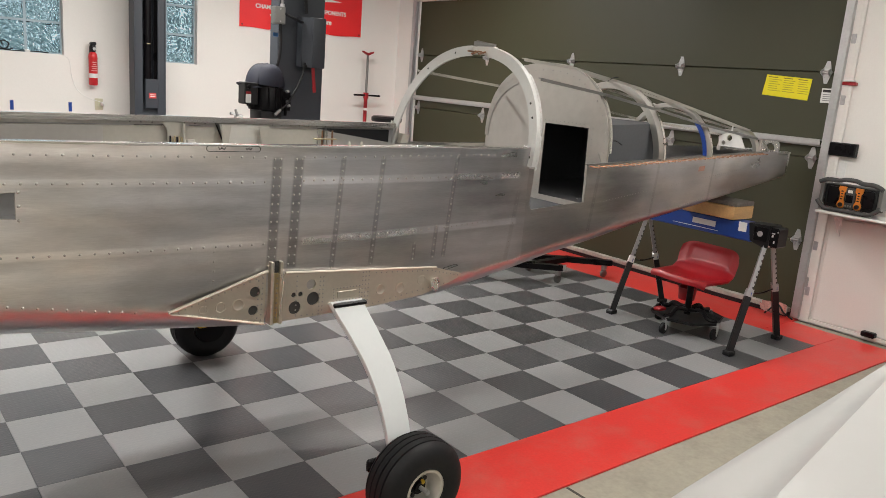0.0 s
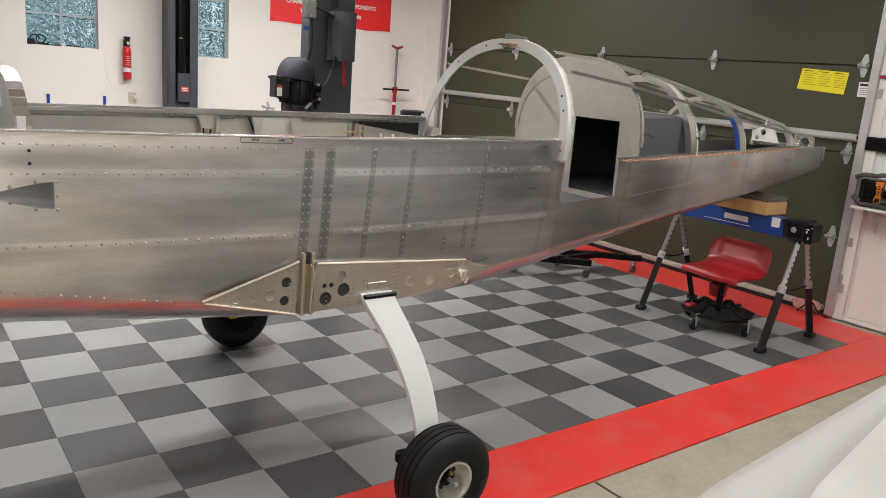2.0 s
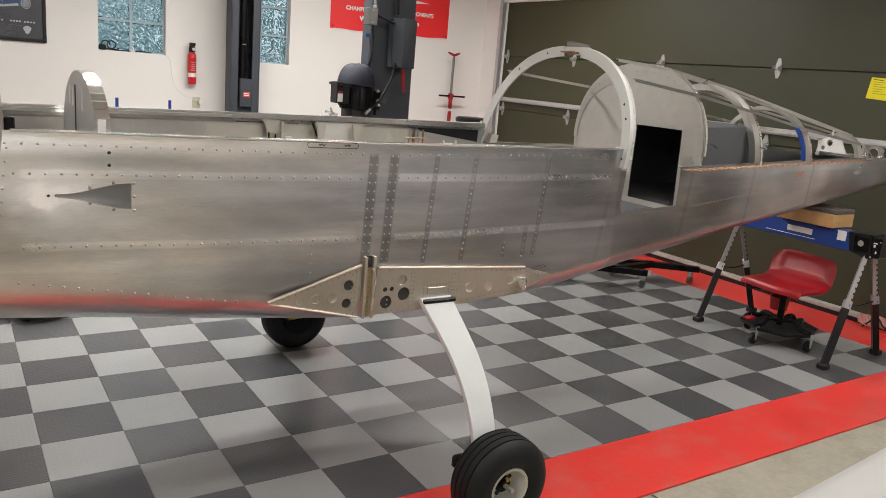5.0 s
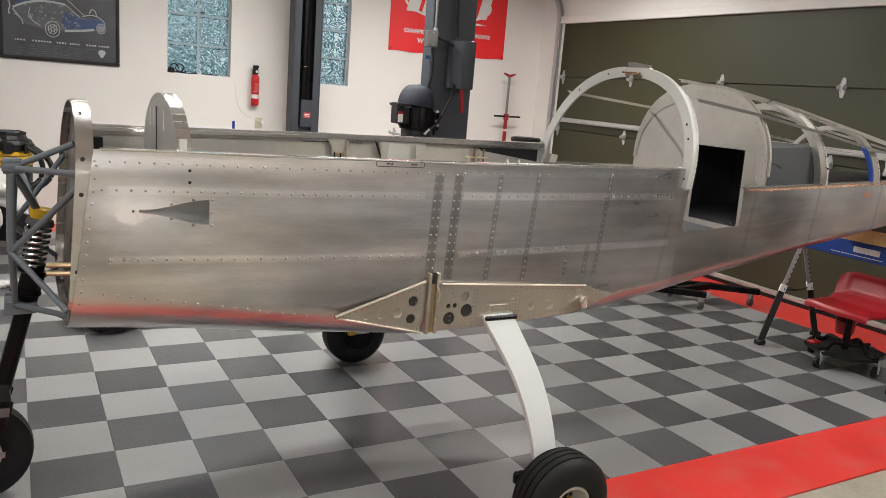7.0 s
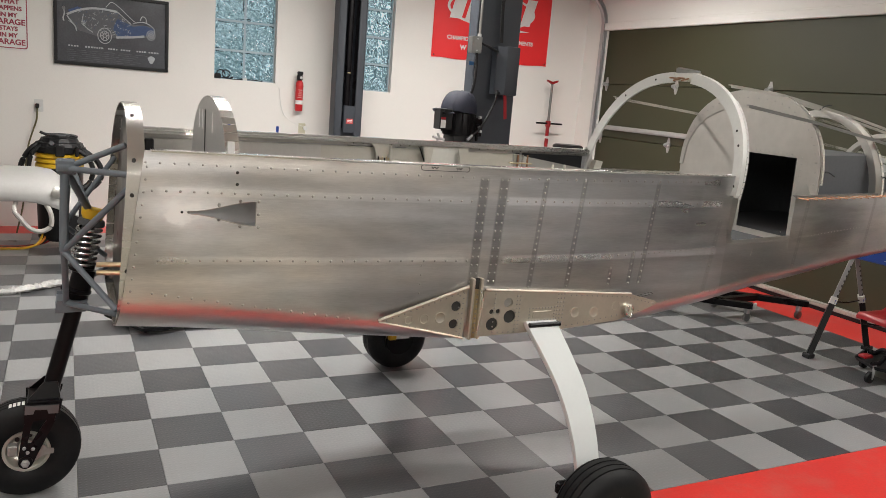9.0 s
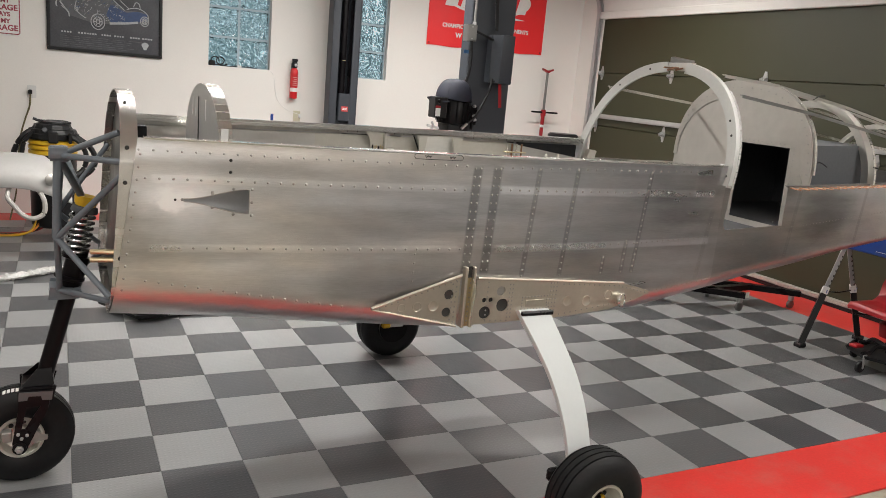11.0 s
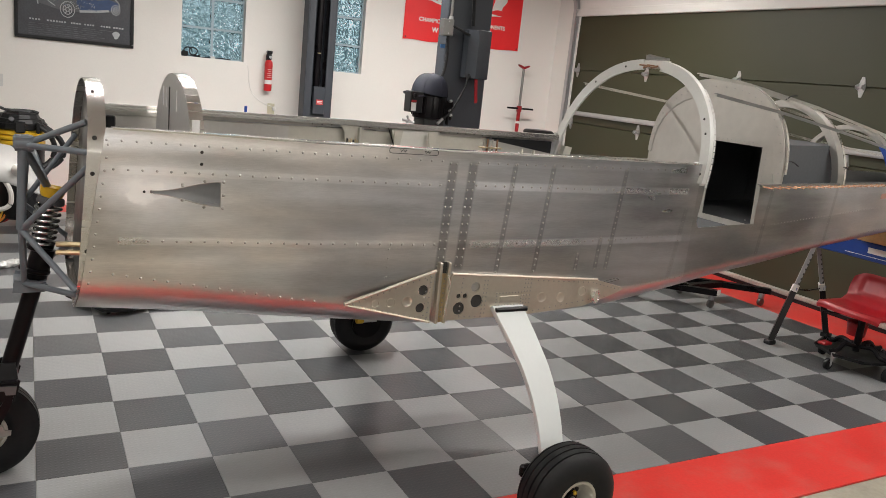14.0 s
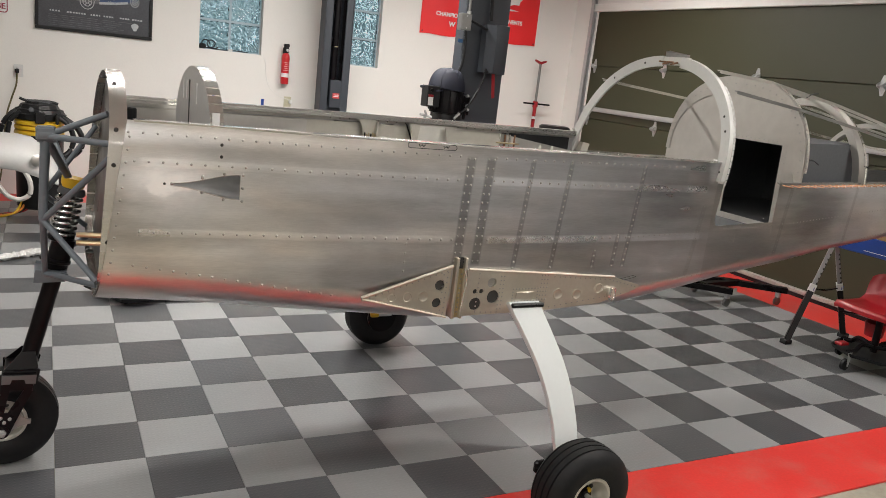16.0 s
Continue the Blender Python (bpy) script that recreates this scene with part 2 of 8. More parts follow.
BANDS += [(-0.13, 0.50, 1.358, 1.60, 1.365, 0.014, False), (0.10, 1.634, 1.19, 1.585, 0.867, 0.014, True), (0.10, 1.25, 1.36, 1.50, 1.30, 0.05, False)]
# dark and bright reflections painted into the sheet's tone: (x, z, half length, half height, how dark)
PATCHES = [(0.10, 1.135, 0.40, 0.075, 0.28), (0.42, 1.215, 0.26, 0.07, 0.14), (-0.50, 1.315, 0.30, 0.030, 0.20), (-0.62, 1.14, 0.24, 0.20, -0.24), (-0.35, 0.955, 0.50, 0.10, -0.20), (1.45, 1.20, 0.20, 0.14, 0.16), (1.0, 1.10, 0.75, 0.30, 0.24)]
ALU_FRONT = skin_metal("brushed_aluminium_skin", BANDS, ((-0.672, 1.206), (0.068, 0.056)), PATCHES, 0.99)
# tail bands and patches likewise carry shade and reflections in the tone
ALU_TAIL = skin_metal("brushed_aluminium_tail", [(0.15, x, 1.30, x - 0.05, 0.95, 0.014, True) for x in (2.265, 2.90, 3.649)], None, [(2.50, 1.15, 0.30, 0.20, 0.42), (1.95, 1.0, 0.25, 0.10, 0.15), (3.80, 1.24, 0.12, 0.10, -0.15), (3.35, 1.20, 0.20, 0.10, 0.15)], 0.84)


# ---- building helpers ----
def world_of(ob):
    m = ob.matrix_basis.copy()
    while ob.parent:
        m = ob.parent.matrix_basis @ ob.matrix_parent_inverse @ m
        ob = ob.parent
    return m


def link(name, bm, material, smooth=None):
    """One mesh object out of bm, with its origin at the world's."""
    bmesh.ops.recalc_face_normals(bm, faces=bm.faces)
    me = bpy.data.meshes.new(name)
    bm.to_mesh(me)
    bm.free()
    me.materials.append(material)
    if smooth is not None:
        me.shade_smooth()
        me.set_sharp_from_angle(angle=radians(smooth))
    return new(name, me)


def part(name, bm, material, parent, label="", smooth=35):
    ob = link(name, bm, material, smooth)
    ob.parent = parent
    ob.matrix_parent_inverse = world_of(parent).inverted()
    return tagged(ob, label) if label else ob


def thing(name, x, y, z, label, category, group="", kind=""):
    ob = new(name)
    ob.empty_display_size = 0.1
    ob.matrix_basis = pose(x, y, z)
    return tagged(ob, label, category, group, kind)


def structure(name, bm, material, label="", smooth=30):
    return tagged(link(name, bm, material, smooth), label, "", "", "structure")


def box(bm, x0, x1, y0, y1, z0, z1, bevel=0.0, m=None, seg=1):
    vs = [bm.verts.new((x, y, z)) for x in (x0, x1) for y in (y0, y1) for z in (z0, z1)]
    fs = [bm.faces.new([vs[i] for i in q]) for q in ((0, 1, 3, 2), (4, 6, 7, 5), (0, 4, 5, 1), (2, 3, 7, 6), (0, 2, 6, 4), (1, 5, 7, 3))]
    if bevel:
        es = {e for f in fs for e in f.edges}
        r = bmesh.ops.bevel(bm, geom=list(es), offset=bevel, segments=seg, affect="EDGES", profile=0.5)
        vs = list({v for f in r["faces"] for v in f.verts} | {v for v in vs if v.is_valid})
    if m is not None:
        bmesh.ops.transform(bm, matrix=m, verts=vs)
    return bm


def B(*a, **k):
    return box(bmesh.new(), *a, **k)


def loft(bm, rings, closed=True, caps=True):
    rows = [[bm.verts.new(p) for p in r] for r in rings]
    n = len(rows[0])
    for a, b in zip(rows, rows[1:]):
        for i in range(n if closed else n - 1):
            j = (i + 1) % n
            try:
                bm.faces.new((a[i], a[j], b[j], b[i]))
            except ValueError:
                pass
    if caps and closed:
        bm.faces.new(rows[0][::-1])
        bm.faces.new(rows[-1])
    return bm


def ring(c, d, r, n=12, ref=None):
    """n points of a circle of radius r round c, square to d."""
    d = Vector(d).normalized()
    u = d.cross(Vector(ref) if ref else (Vector((0, 0, 1)) if abs(d.z) < 0.9 else Vector((1, 0, 0)))).normalized()
    v = d.cross(u)
    return [Vector(c) + r * (math.cos(2 * math.pi * i / n) * u + math.sin(2 * math.pi * i / n) * v) for i in range(n)]


def rod(bm, p, q, r, r2=None, n=12):
    d = Vector(q) - Vector(p)
    return loft(bm, [ring(p, d, r, n), ring(q, d, r if r2 is None else r2, n)])


def R(*a, **k):
    return rod(bmesh.new(), *a, **k)


def smooth_line(pts, k=8):
    """A curve through pts (Catmull-Rom), k steps for each stretch."""
    P = [Vector(p) for p in pts]
    P = [2 * P[0] - P[1]] + P + [2 * P[-1] - P[-2]]
    out = []
    for a, b, c, d in zip(P, P[1:], P[2:], P[3:]):
        for i in range(k):
            t = i / k
            out.append(0.5 * (2 * b + (c - a) * t + (2 * a - 5 * b + 4 * c - d) * t * t + (3 * b - a - 3 * c + d) * t ** 3))
    return out + [P[-2]]


def hose(bm, pts, r, n=8, k=8):
    L = smooth_line(pts, k) if k else [Vector(p) for p in pts]
    rings = []
    for i, p in enumerate(L):
        d = L[min(i + 1, len(L) - 1)] - L[max(i - 1, 0)]
        rings.append(ring(p, d, r, n))
    return loft(bm, rings)


def lathe(bm, c, axis, prof, n=32, caps=True):
    """Turns prof, a list of (along the axis, radius), round the axis through c."""
    a = Vector(axis).normalized()
    return loft(bm, [ring(Vector(c) + a * s, a, max(r, 0.0004), n) for s, r in prof], caps=caps)


def plate(bm, poly, d, t):
    """A flat plate: the polygon poly (3D points in one plane) with thickness t along d."""
    d = Vector(d).normalized() * t
    return loft(bm, [[Vector(p) for p in poly], [Vector(p) + d for p in poly]])


def holed(bm, outer, holes, x_axis, y_axis, origin, d, t):
    """A plate with holes: outer and holes are 2D outlines, in the axes given; thickness t along d."""
    o, ux, uy, dd = Vector(origin), Vector(x_axis), Vector(y_axis), Vector(d).normalized() * t
    edges, loops = [], []
    for loop in [outer] + holes:
        vs = [bm.verts.new(o + p[0] * ux + p[1] * uy) for p in loop]
        loops.append(vs)
        edges += [bm.edges.new((vs[i], vs[(i + 1) % len(vs)])) for i in range(len(vs))]
    bmesh.ops.triangle_fill(bm, use_beauty=True, use_dissolve=False, edges=edges)
    faces = list(bm.faces)
    r = bmesh.ops.extrude_face_region(bm, geom=faces)
    bmesh.ops.translate(bm, vec=dd, verts=[g for g in r["geom"] if isinstance(g, bmesh.types.BMVert)])
    return bm


def circle2(x, y, r, n=16):
    return [(x + r * math.cos(2 * math.pi * i / n), y + r * math.sin(2 * math.pi * i / n)) for i in range(n)]


def words(text, size, m, material, parent, name="lettering", align="CENTER", depth=0.001, bold=0.0):
    c = bpy.data.curves.new("lettering", "FONT")
    c.body, c.size, c.align_x, c.align_y, c.extrude, c.offset = text, size, align, "CENTER", depth, bold
    tmp = bpy.data.objects.new("lettering_curve", c)
    me = bpy.data.meshes.new_from_object(tmp)
    bpy.data.objects.remove(tmp)
    me.materials.append(material)
    ob = new(name, me)
    ob.matrix_basis = m
    if parent:
        ob.parent = parent
        ob.matrix_parent_inverse = world_of(parent).inverted()
    return ob


# ---- the room ----
S = 0.33                       # side of a floor tile
WX, WY = 5.19, 5.66            # inner faces of the garage-door wall and the glass-block wall
X0, Y0 = -7.0, -9.0            # the two walls behind the camera
DY0, DY1, DZ = -0.2, 5.20, 2.612   # the garage door's opening

structure("ground", B(X0 - 0.3, WX + 0.3, Y0 - 0.3, WY + 0.3, -0.30, -0.012), CONCRETE, "bare grey-beige concrete garage slab")
structure("ceiling", B(X0 - 0.2, WX + 0.2, Y0 - 0.2, WY + 0.2, CEIL, CEIL + 0.2), CEILING, "white painted garage ceiling")
# unseen walls closing the room; distance and paint shape the skin's reflections
structure("wall_south", B(X0 - 0.2, WX + 0.2, Y0 - 0.2, Y0, -0.3, CEIL), WALL, "plain white wall, unseen, closing the room")
structure("wall_west", B(X0 - 0.2, X0, Y0, WY, -0.3, CEIL), WALL_DULL, "plain tan-grey wall, unseen, closing the room")

WINDOWS = [(0.425, 1.085), (1.82, 2.465)]
WZ0, WZ1 = 1.618, 2.86
bm = bmesh.new()
holed(bm, [(X0 - 0.2, -0.3), (WX + 0.2, -0.3), (WX + 0.2, CEIL), (X0 - 0.2, CEIL)],
      [[(a, WZ0), (b, WZ0), (b, WZ1), (a, WZ1)] for a, b in WINDOWS], (1, 0, 0), (0, 0, 1), (0, WY, 0), (0, 1, 0), 0.18)
structure("wall_north", bm, WALL, "white painted wall with two glass-block windows")
bm = bmesh.new()
holed(bm, [(Y0, -0.3), (WY, -0.3), (WY, CEIL), (Y0, CEIL)],
      [[(DY0, -0.02), (DY1, -0.02), (DY1, DZ), (DY0, DZ)]], (0, 1, 0), (0, 0, 1), (WX, 0, 0), (1, 0, 0), 0.18)
structure("wall_east", bm, WALL, "white painted wall round the garage door")


def glass_material():
    m = bpy.data.materials.new("wavy_glass_block")
    m.use_nodes = True
    n, l = m.node_tree.nodes, m.node_tree.links
    b = n["Principled BSDF"]
    b.inputs["Base Color"].default_value = (0.82, 0.91, 0.93, 1)
    b.inputs["Roughness"].default_value = 0.05
    b.inputs["Transmission Weight"].default_value = 1.0
    b.inputs["IOR"].default_value = 1.45
    tc = n.new("ShaderNodeTexCoord")
    w = n.new("ShaderNodeTexNoise")
    w.inputs["Scale"].default_value, w.inputs["Detail"].default_value, w.inputs["Distortion"].default_value = 8.5, 0.0, 2.2
    bp = n.new("ShaderNodeBump")
    bp.inputs["Strength"].default_value, bp.inputs["Distance"].default_value = 0.9, 0.022
    l.new(tc.outputs["Object"], w.inputs["Vector"])
    l.new(w.outputs["Fac"], bp.inputs["Height"])
    l.new(bp.outputs[0], b.inputs["Normal"])
    return m


GLASS = glass_material()
MORTAR = mat("grey_blue_mortar", (0.40, 0.50, 0.55), 0.7)


def block_window(name, x0, x1):
    w = thing(name, (x0 + x1) / 2, WY + 0.06, WZ0, "glass-block window with wavy clear blocks in mortar", "window", kind="structure")
    cols, rows = 2, 4
    j = 0.012
    cw, rh = (x1 - x0) / cols, (WZ1 - WZ0) / rows
    bm = bmesh.new()
    holes = [[(x0 + c * cw + j, WZ0 + r * rh + j), (x0 + (c + 1) * cw - j, WZ0 + r * rh + j), (x0 + (c + 1) * cw - j, WZ0 + (r + 1) * rh - j), (x0 + c * cw + j, WZ0 + (r + 1) * rh - j)]
             for c in range(cols) for r in range(rows)]
    holed(bm, [(x0, WZ0), (x1, WZ0), (x1, WZ1), (x0, WZ1)], holes, (1, 0, 0), (0, 0, 1), (0, WY + 0.085, 0), (0, 1, 0), 0.07)
    part("mortar", bm, MORTAR, w)
    for c in range(cols):
        for r in range(rows):
            g = part("glass_block", B(x0 + c * cw + j, x0 + (c + 1) * cw - j, WY + 0.080, WY + 0.155, WZ0 + r * rh + j, WZ0 + (r + 1) * rh - j, bevel=0.008), GLASS, w)
            g.visible_shadow = False
    return w


for k, (a, b) in enumerate(WINDOWS):
    block_window("window_%d" % (k + 1), a, b)
    # daylight that falls in through the blocks
    lamp = bpy.data.lights.new("window_daylight", "AREA")
    lamp.shape, lamp.size, lamp.size_y, lamp.energy, lamp.color = "RECTANGLE", b - a, 0.6, 2.0, (0.55, 0.83, 1.0)
    new("window_daylight", lamp).matrix_basis = look(((a + b) / 2, WY + 0.6, WZ1 + 0.3), ((a + b) / 2, WY - 1, WZ0))

sill = thing("sill_cable", 0.50, WY + 0.02, WZ0, "black coiled cable and plug lying on the window sill", "cable")
part("coil", hose(bmesh.new(), [(0.43 + 0.055 * (1 + math.cos(0.7 * k)) + 0.006 * k, WY + 0.025 + 0.012 * math.sin(1.3 * k), WZ0 + 0.012 + 0.042 * (1 + math.sin(0.7 * k))) for k in range(18)], 0.007, n=6, k=3), BLACK, sill)
part("plug", B(0.432, 0.50, WY + 0.008, WY + 0.045, WZ0 + 0.001, WZ0 + 0.055, bevel=0.008), BLACK, sill)
part("tail", hose(bmesh.new(), [(0.55, WY + 0.03, WZ0 + 0.008), (0.70, WY + 0.03, WZ0 + 0.007), (0.82, WY + 0.025, WZ0 + 0.012), (0.95, WY + 0.03, WZ0 + 0.007)], 0.006, n=6), BLACK, sill)
part("adapter", B(0.735, 0.78, WY + 0.01, WY + 0.04, WZ0 + 0.001, WZ0 + 0.025, bevel=0.004), mat("white_adapter_plastic", (0.7, 0.7, 0.68), 0.4), sill, "small white adapter")

# outside: a glowing sheet behind the glass; its bright patches give the glass highlights
def outdoors():
    m = bpy.data.materials.new("overcast_outdoors")
    m.use_nodes = True
    n, l = m.node_tree.nodes, m.node_tree.links
    b = n["Principled BSDF"]
    b.inputs["Roughness"].default_value = 0.9
    tc, nz, cr = n.new("ShaderNodeTexCoord"), n.new("ShaderNodeTexNoise"), n.new("ShaderNodeValToRGB")
    nz.inputs["Scale"].default_value, nz.inputs["Detail"].default_value = 1.1, 3
    l.new(tc.outputs["Object"], nz.inputs["Vector"])
    l.new(nz.outputs["Fac"], cr.inputs["Fac"])
    e = cr.color_ramp.elements
    e[0].position, e[0].color = 0.34, (0.065, 0.105, 0.118, 1)
    e[1].position, e[1].color = 0.68, (0.85, 0.95, 0.98, 1)
    k = e.new(0.50)
    k.color = (0.13, 0.215, 0.235, 1)
    l.new(cr.outputs[0], b.inputs["Base Color"])
    l.new(cr.outputs[0], b.inputs["Emission Color"])
    b.inputs["Emission Strength"].default_value = 1.0
    return m


structure("backdrop", B(-8, 12, WY + 5, WY + 5.1, -0.3, 6.0), outdoors(), "plain overcast daylight outside the windows")

# ---- garage door ----
door = thing("door_1", WX, 2.5, 0, "closed dark olive sectional garage door", "garage door", kind="structure")
SEAMS = [0.0, 0.629, 1.290, 1.950, DZ + 0.03]
for a, b in zip(SEAMS, SEAMS[1:]):
    part("door_panel", B(WX + 0.02, WX + 0.07, DY0 - 0.04, DY1 + 0.04, a + 0.004 + (0.03 if a == 0 else 0), b - 0.002, bevel=0.004), DOOR_GREEN, door)
part("bottom_seal", B(WX - 0.045, WX + 0.018, DY0 + 0.04, DY1 - 0.04, -0.0115, 0.032), BLACK, door, "black rubber bottom seal")
part("bottom_rail", B(WX - 0.040, WX + 0.018, DY0 + 0.04, DY1 - 0.04, 0.034, 0.070, bevel=0.003), mat("scuffed_white_metal", (0.42, 0.40, 0.36), 0.6, var=0.3, scale=9), door, "scuffed pale metal bottom rail")
for z in (1.43,):
    bm = B(WX - 0.045, WX + 0.02, DY0 + 0.02, DY1 - 0.02, z, z + 0.01)
    box(bm, WX - 0.045, WX - 0.038, DY0 + 0.02, DY1 - 0.02, z - 0.03, z)
    box(bm, WX - 0.02, WX + 0.02, DY0 + 0.02, DY1 - 0.02, z - 0.045, z - 0.03)
    part("stiffening_strut", bm, ZINC, door, "galvanised horizontal stiffening strut")


def hinge(y, z):
    bm = bmesh.new()
    plate(bm, [(WX + 0.02, y - 0.035, z + 0.01), (WX + 0.02, y + 0.035, z + 0.01), (WX + 0.02, y + 0.012, z + 0.085), (WX + 0.02, y - 0.012, z + 0.085)], (-1, 0, 0), 0.004)
    plate(bm, [(WX + 0.02, y - 0.035, z - 0.01), (WX + 0.02, y + 0.035, z - 0.01), (WX + 0.02, y + 0.012, z - 0.085), (WX + 0.02, y - 0.012, z - 0.085)], (-1, 0, 0), 0.004)
    rod(bm, (WX + 0.002, y - 0.045, z), (WX + 0.002, y + 0.045, z), 0.010)
    plate(bm, [(WX + 0.016, y - 0.03, z + 0.03), (WX + 0.016, y - 0.03, z - 0.03), (WX - 0.03, y - 0.03, z - 0.012), (WX - 0.03, y - 0.03, z + 0.012)], (0, 1, 0), 0.004)
    plate(bm, [(WX + 0.016, y + 0.026, z + 0.03), (WX + 0.016, y + 0.026, z - 0.03), (WX - 0.03, y + 0.026, z - 0.012), (WX - 0.03, y + 0.026, z + 0.012)], (0, 1, 0), 0.004)
    for dy, dz in ((-0.015, 0.04), (0.015, 0.04), (0, 0.068), (-0.015, -0.04), (0.015, -0.04), (0, -0.068)):
        rod(bm, (WX + 0.017, y + dy, z + dz), (WX + 0.010, y + dy, z + dz), 0.005, n=6)
    part("hinge", bm, ZINC, door, "galvanised door hinge")


for z in SEAMS[1:-1]:
    for y in (-0.11, 1.21, 2.53, 3.85, 5.12):
        hinge(y, z)

part("door_backing", B(WX + 0.075, WX + 0.09, DY0 - 0.1, DY1 + 0.1, -0.02, DZ + 0.06), DOOR_GREEN, door)
bm = B(WX - 0.03, WX - 0.001, DY0 - 0.12, DY1 + 0.13, DZ, DZ + 0.09, bevel=0.006)
structure("trim_door_head", bm, WALL, "white painted head trim over the garage door")
for nm, y in (("track_right", DY0 - 0.035), ("track_left", DY1 + 0.035)):
    bm = bmesh.new()
    s = 1 if y < 0 else -1
    path = [(WX - 0.035, 0.02), (WX - 0.035, 2.66)] + [(WX - 0.44 + 0.405 * math.cos(a), 2.66 + 0.405 * math.sin(a)) for a in np.linspace(0.1, math.pi / 2, 10)] + [(WX - 3.0, 3.07)]
    prof = [(-0.032, -0.03), (-0.032, 0.03), (-0.026, 0.03), (-0.026, -0.024), (0.026, -0.024), (0.026, 0.018), (0.032, 0.018), (0.032, -0.03)]
    rings = []
    for i, (px, pz) in enumerate(path):
        q, r = path[max(i - 1, 0)], path[min(i + 1, len(path) - 1)]
        d = Vector((r[0] - q[0], 0, r[1] - q[1])).normalized()
        nrm = Vector((d.z, 0, -d.x))
        rings.append([Vector((px, y, pz)) + nrm * a + Vector((0, s * b, 0)) for a, b in prof])
    loft(bm, rings)
    t = thing(nm, WX, y, 0, "galvanised curved garage-door track", "door track", "garage door tracks", "structure")
    part("rail", bm, ZINC, t)
    for z in (0.25, 0.62, 1.09, 1.75, 2.2):
        b2 = B(WX - 0.036, WX - 0.004, y - s * 0.07, y - s * 0.034, z - 0.035, z + 0.035, bevel=0.004)
        rod(b2, (WX - 0.042, y - s * 0.055, z), (WX - 0.034, y - s * 0.055, z), 0.009, n=6)
        part("bracket", b2, ZINC, t)

# unseen dark slab, added to darken the aft skin's reflection
structure("reflected_slab", B(WX - 0.03, WX - 0.002, -6.8, -1.55, -0.01, 2.5, bevel=0.006), DOOR_GREEN, "unseen olive slab added for the skin to reflect")

# ---- floor ----
floor = thing("floor", 2, 2, -0.012, "checkerboard of light and dark grey plastic garage tiles", "tiled floor", kind="structure")


def tread_tile(material, name):
    """One tile: bevelled rim and a field of raised diamond bars in the surface."""
    bm = bmesh.new()
    h = S / 2 - 0.0006
    box(bm, -h, h, -h, h, -0.0118, 0.0, bevel=0.0007)
    me = bpy.data.meshes.new(name)
    bmesh.ops.recalc_face_normals(bm, faces=bm.faces)
    bm.to_mesh(me)
    bm.free()
    me.materials.append(material)
    return me


def add_tread(m, size):
    """Raised bars in a herringbone over the tile, as bump."""
    n, l = m.node_tree.nodes, m.node_tree.links
    b = n["Principled BSDF"]
    tc = n.new("ShaderNodeTexCoord")
    sep = n.new("ShaderNodeSeparateXYZ")
    l.new(tc.outputs["Object"], sep.inputs[0])

    def calc(op, a, c=None):
        k = n.new("ShaderNodeMath")
        k.operation = op
        for i, v in enumerate((a, c)):
            if v is None:
                continue
            if isinstance(v, (int, float)):
                k.inputs[i].default_value = v
            else:
                l.new(v, k.inputs[i])
        return k.outputs[0]

    u = calc("ADD", calc("MULTIPLY", sep.outputs[0], 1 / size), 40.0)
    v = calc("ADD", calc("MULTIPLY", sep.outputs[1], 1 / size), 40.0)
    par = calc("MODULO", calc("ADD", calc("FLOOR", u), calc("FLOOR", v)), 2.0)
    fu, fv = calc("SUBTRACT", calc("FRACT", u), 0.5), calc("SUBTRACT", calc("FRACT", v), 0.5)
    d1, d2 = calc("ADD", fu, fv), calc("SUBTRACT", fu, fv)
    across = calc("ADD", calc("MULTIPLY", par, d1), calc("MULTIPLY", calc("SUBTRACT", 1.0, par), d2))
    along = calc("ADD", calc("MULTIPLY", par, d2), calc("MULTIPLY", calc("SUBTRACT", 1.0, par), d1))
    e = calc("ADD", calc("POWER", calc("MULTIPLY", across, 3.4), 2.0), calc("POWER", calc("MULTIPLY", along, 1.35), 2.0))
    hgt = calc("MAXIMUM", calc("SUBTRACT", 1.0, e), 0.0)
    old = next(k for k in n if k.type == "BUMP")
    bp = n.new("ShaderNodeBump")
    bp.inputs["Strength"].default_value, bp.inputs["Distance"].default_value = 0.20, 0.0020
    l.new(hgt, bp.inputs["Height"])
    l.new(old.outputs[0], bp.inputs["Normal"])
    l.new(bp.outputs[0], b.inputs["Normal"])


add_tread(TILE_LIGHT, 0.0206)
add_tread(TILE_DARK, 0.0206)

structure("trim_slab_joint", B(1.522, 1.536, Y0, -1.083, -0.0119, -0.0108), mat("joint_filler", (0.06, 0.055, 0.045), 0.9), "dark control joint in the concrete slab")

# red border: along the open side, along the garage door and along the window wall
def red_border(name, x0, x1, y0, y1):
    structure(name, B(x0, x1, y0, y1, -0.0118, -0.0004, bevel=0.002), RED_FLOOR, "smooth red plastic floor border, a little dusty")


TX0, TX1, TY0, TY1 = -12, 14, -2, 16
red_border("pavement_border_near", TX0 * S, WX - 0.13, TY0 * S - 0.42, TY0 * S - 0.001)
red_border("pavement_border_door", TX1 * S + 0.001, WX + 0.005, DY0 - 0.05, WY)
red_border("pavement_border_corner", TX1 * S + 0.001, WX - 0.13, TY0 * S, DY0 - 0.051)
red_border("pavement_border_far", TX0 * S, TX1 * S, TY1 * S + 0.001, WY)

# ---- fuselage ----
CY = 0.06
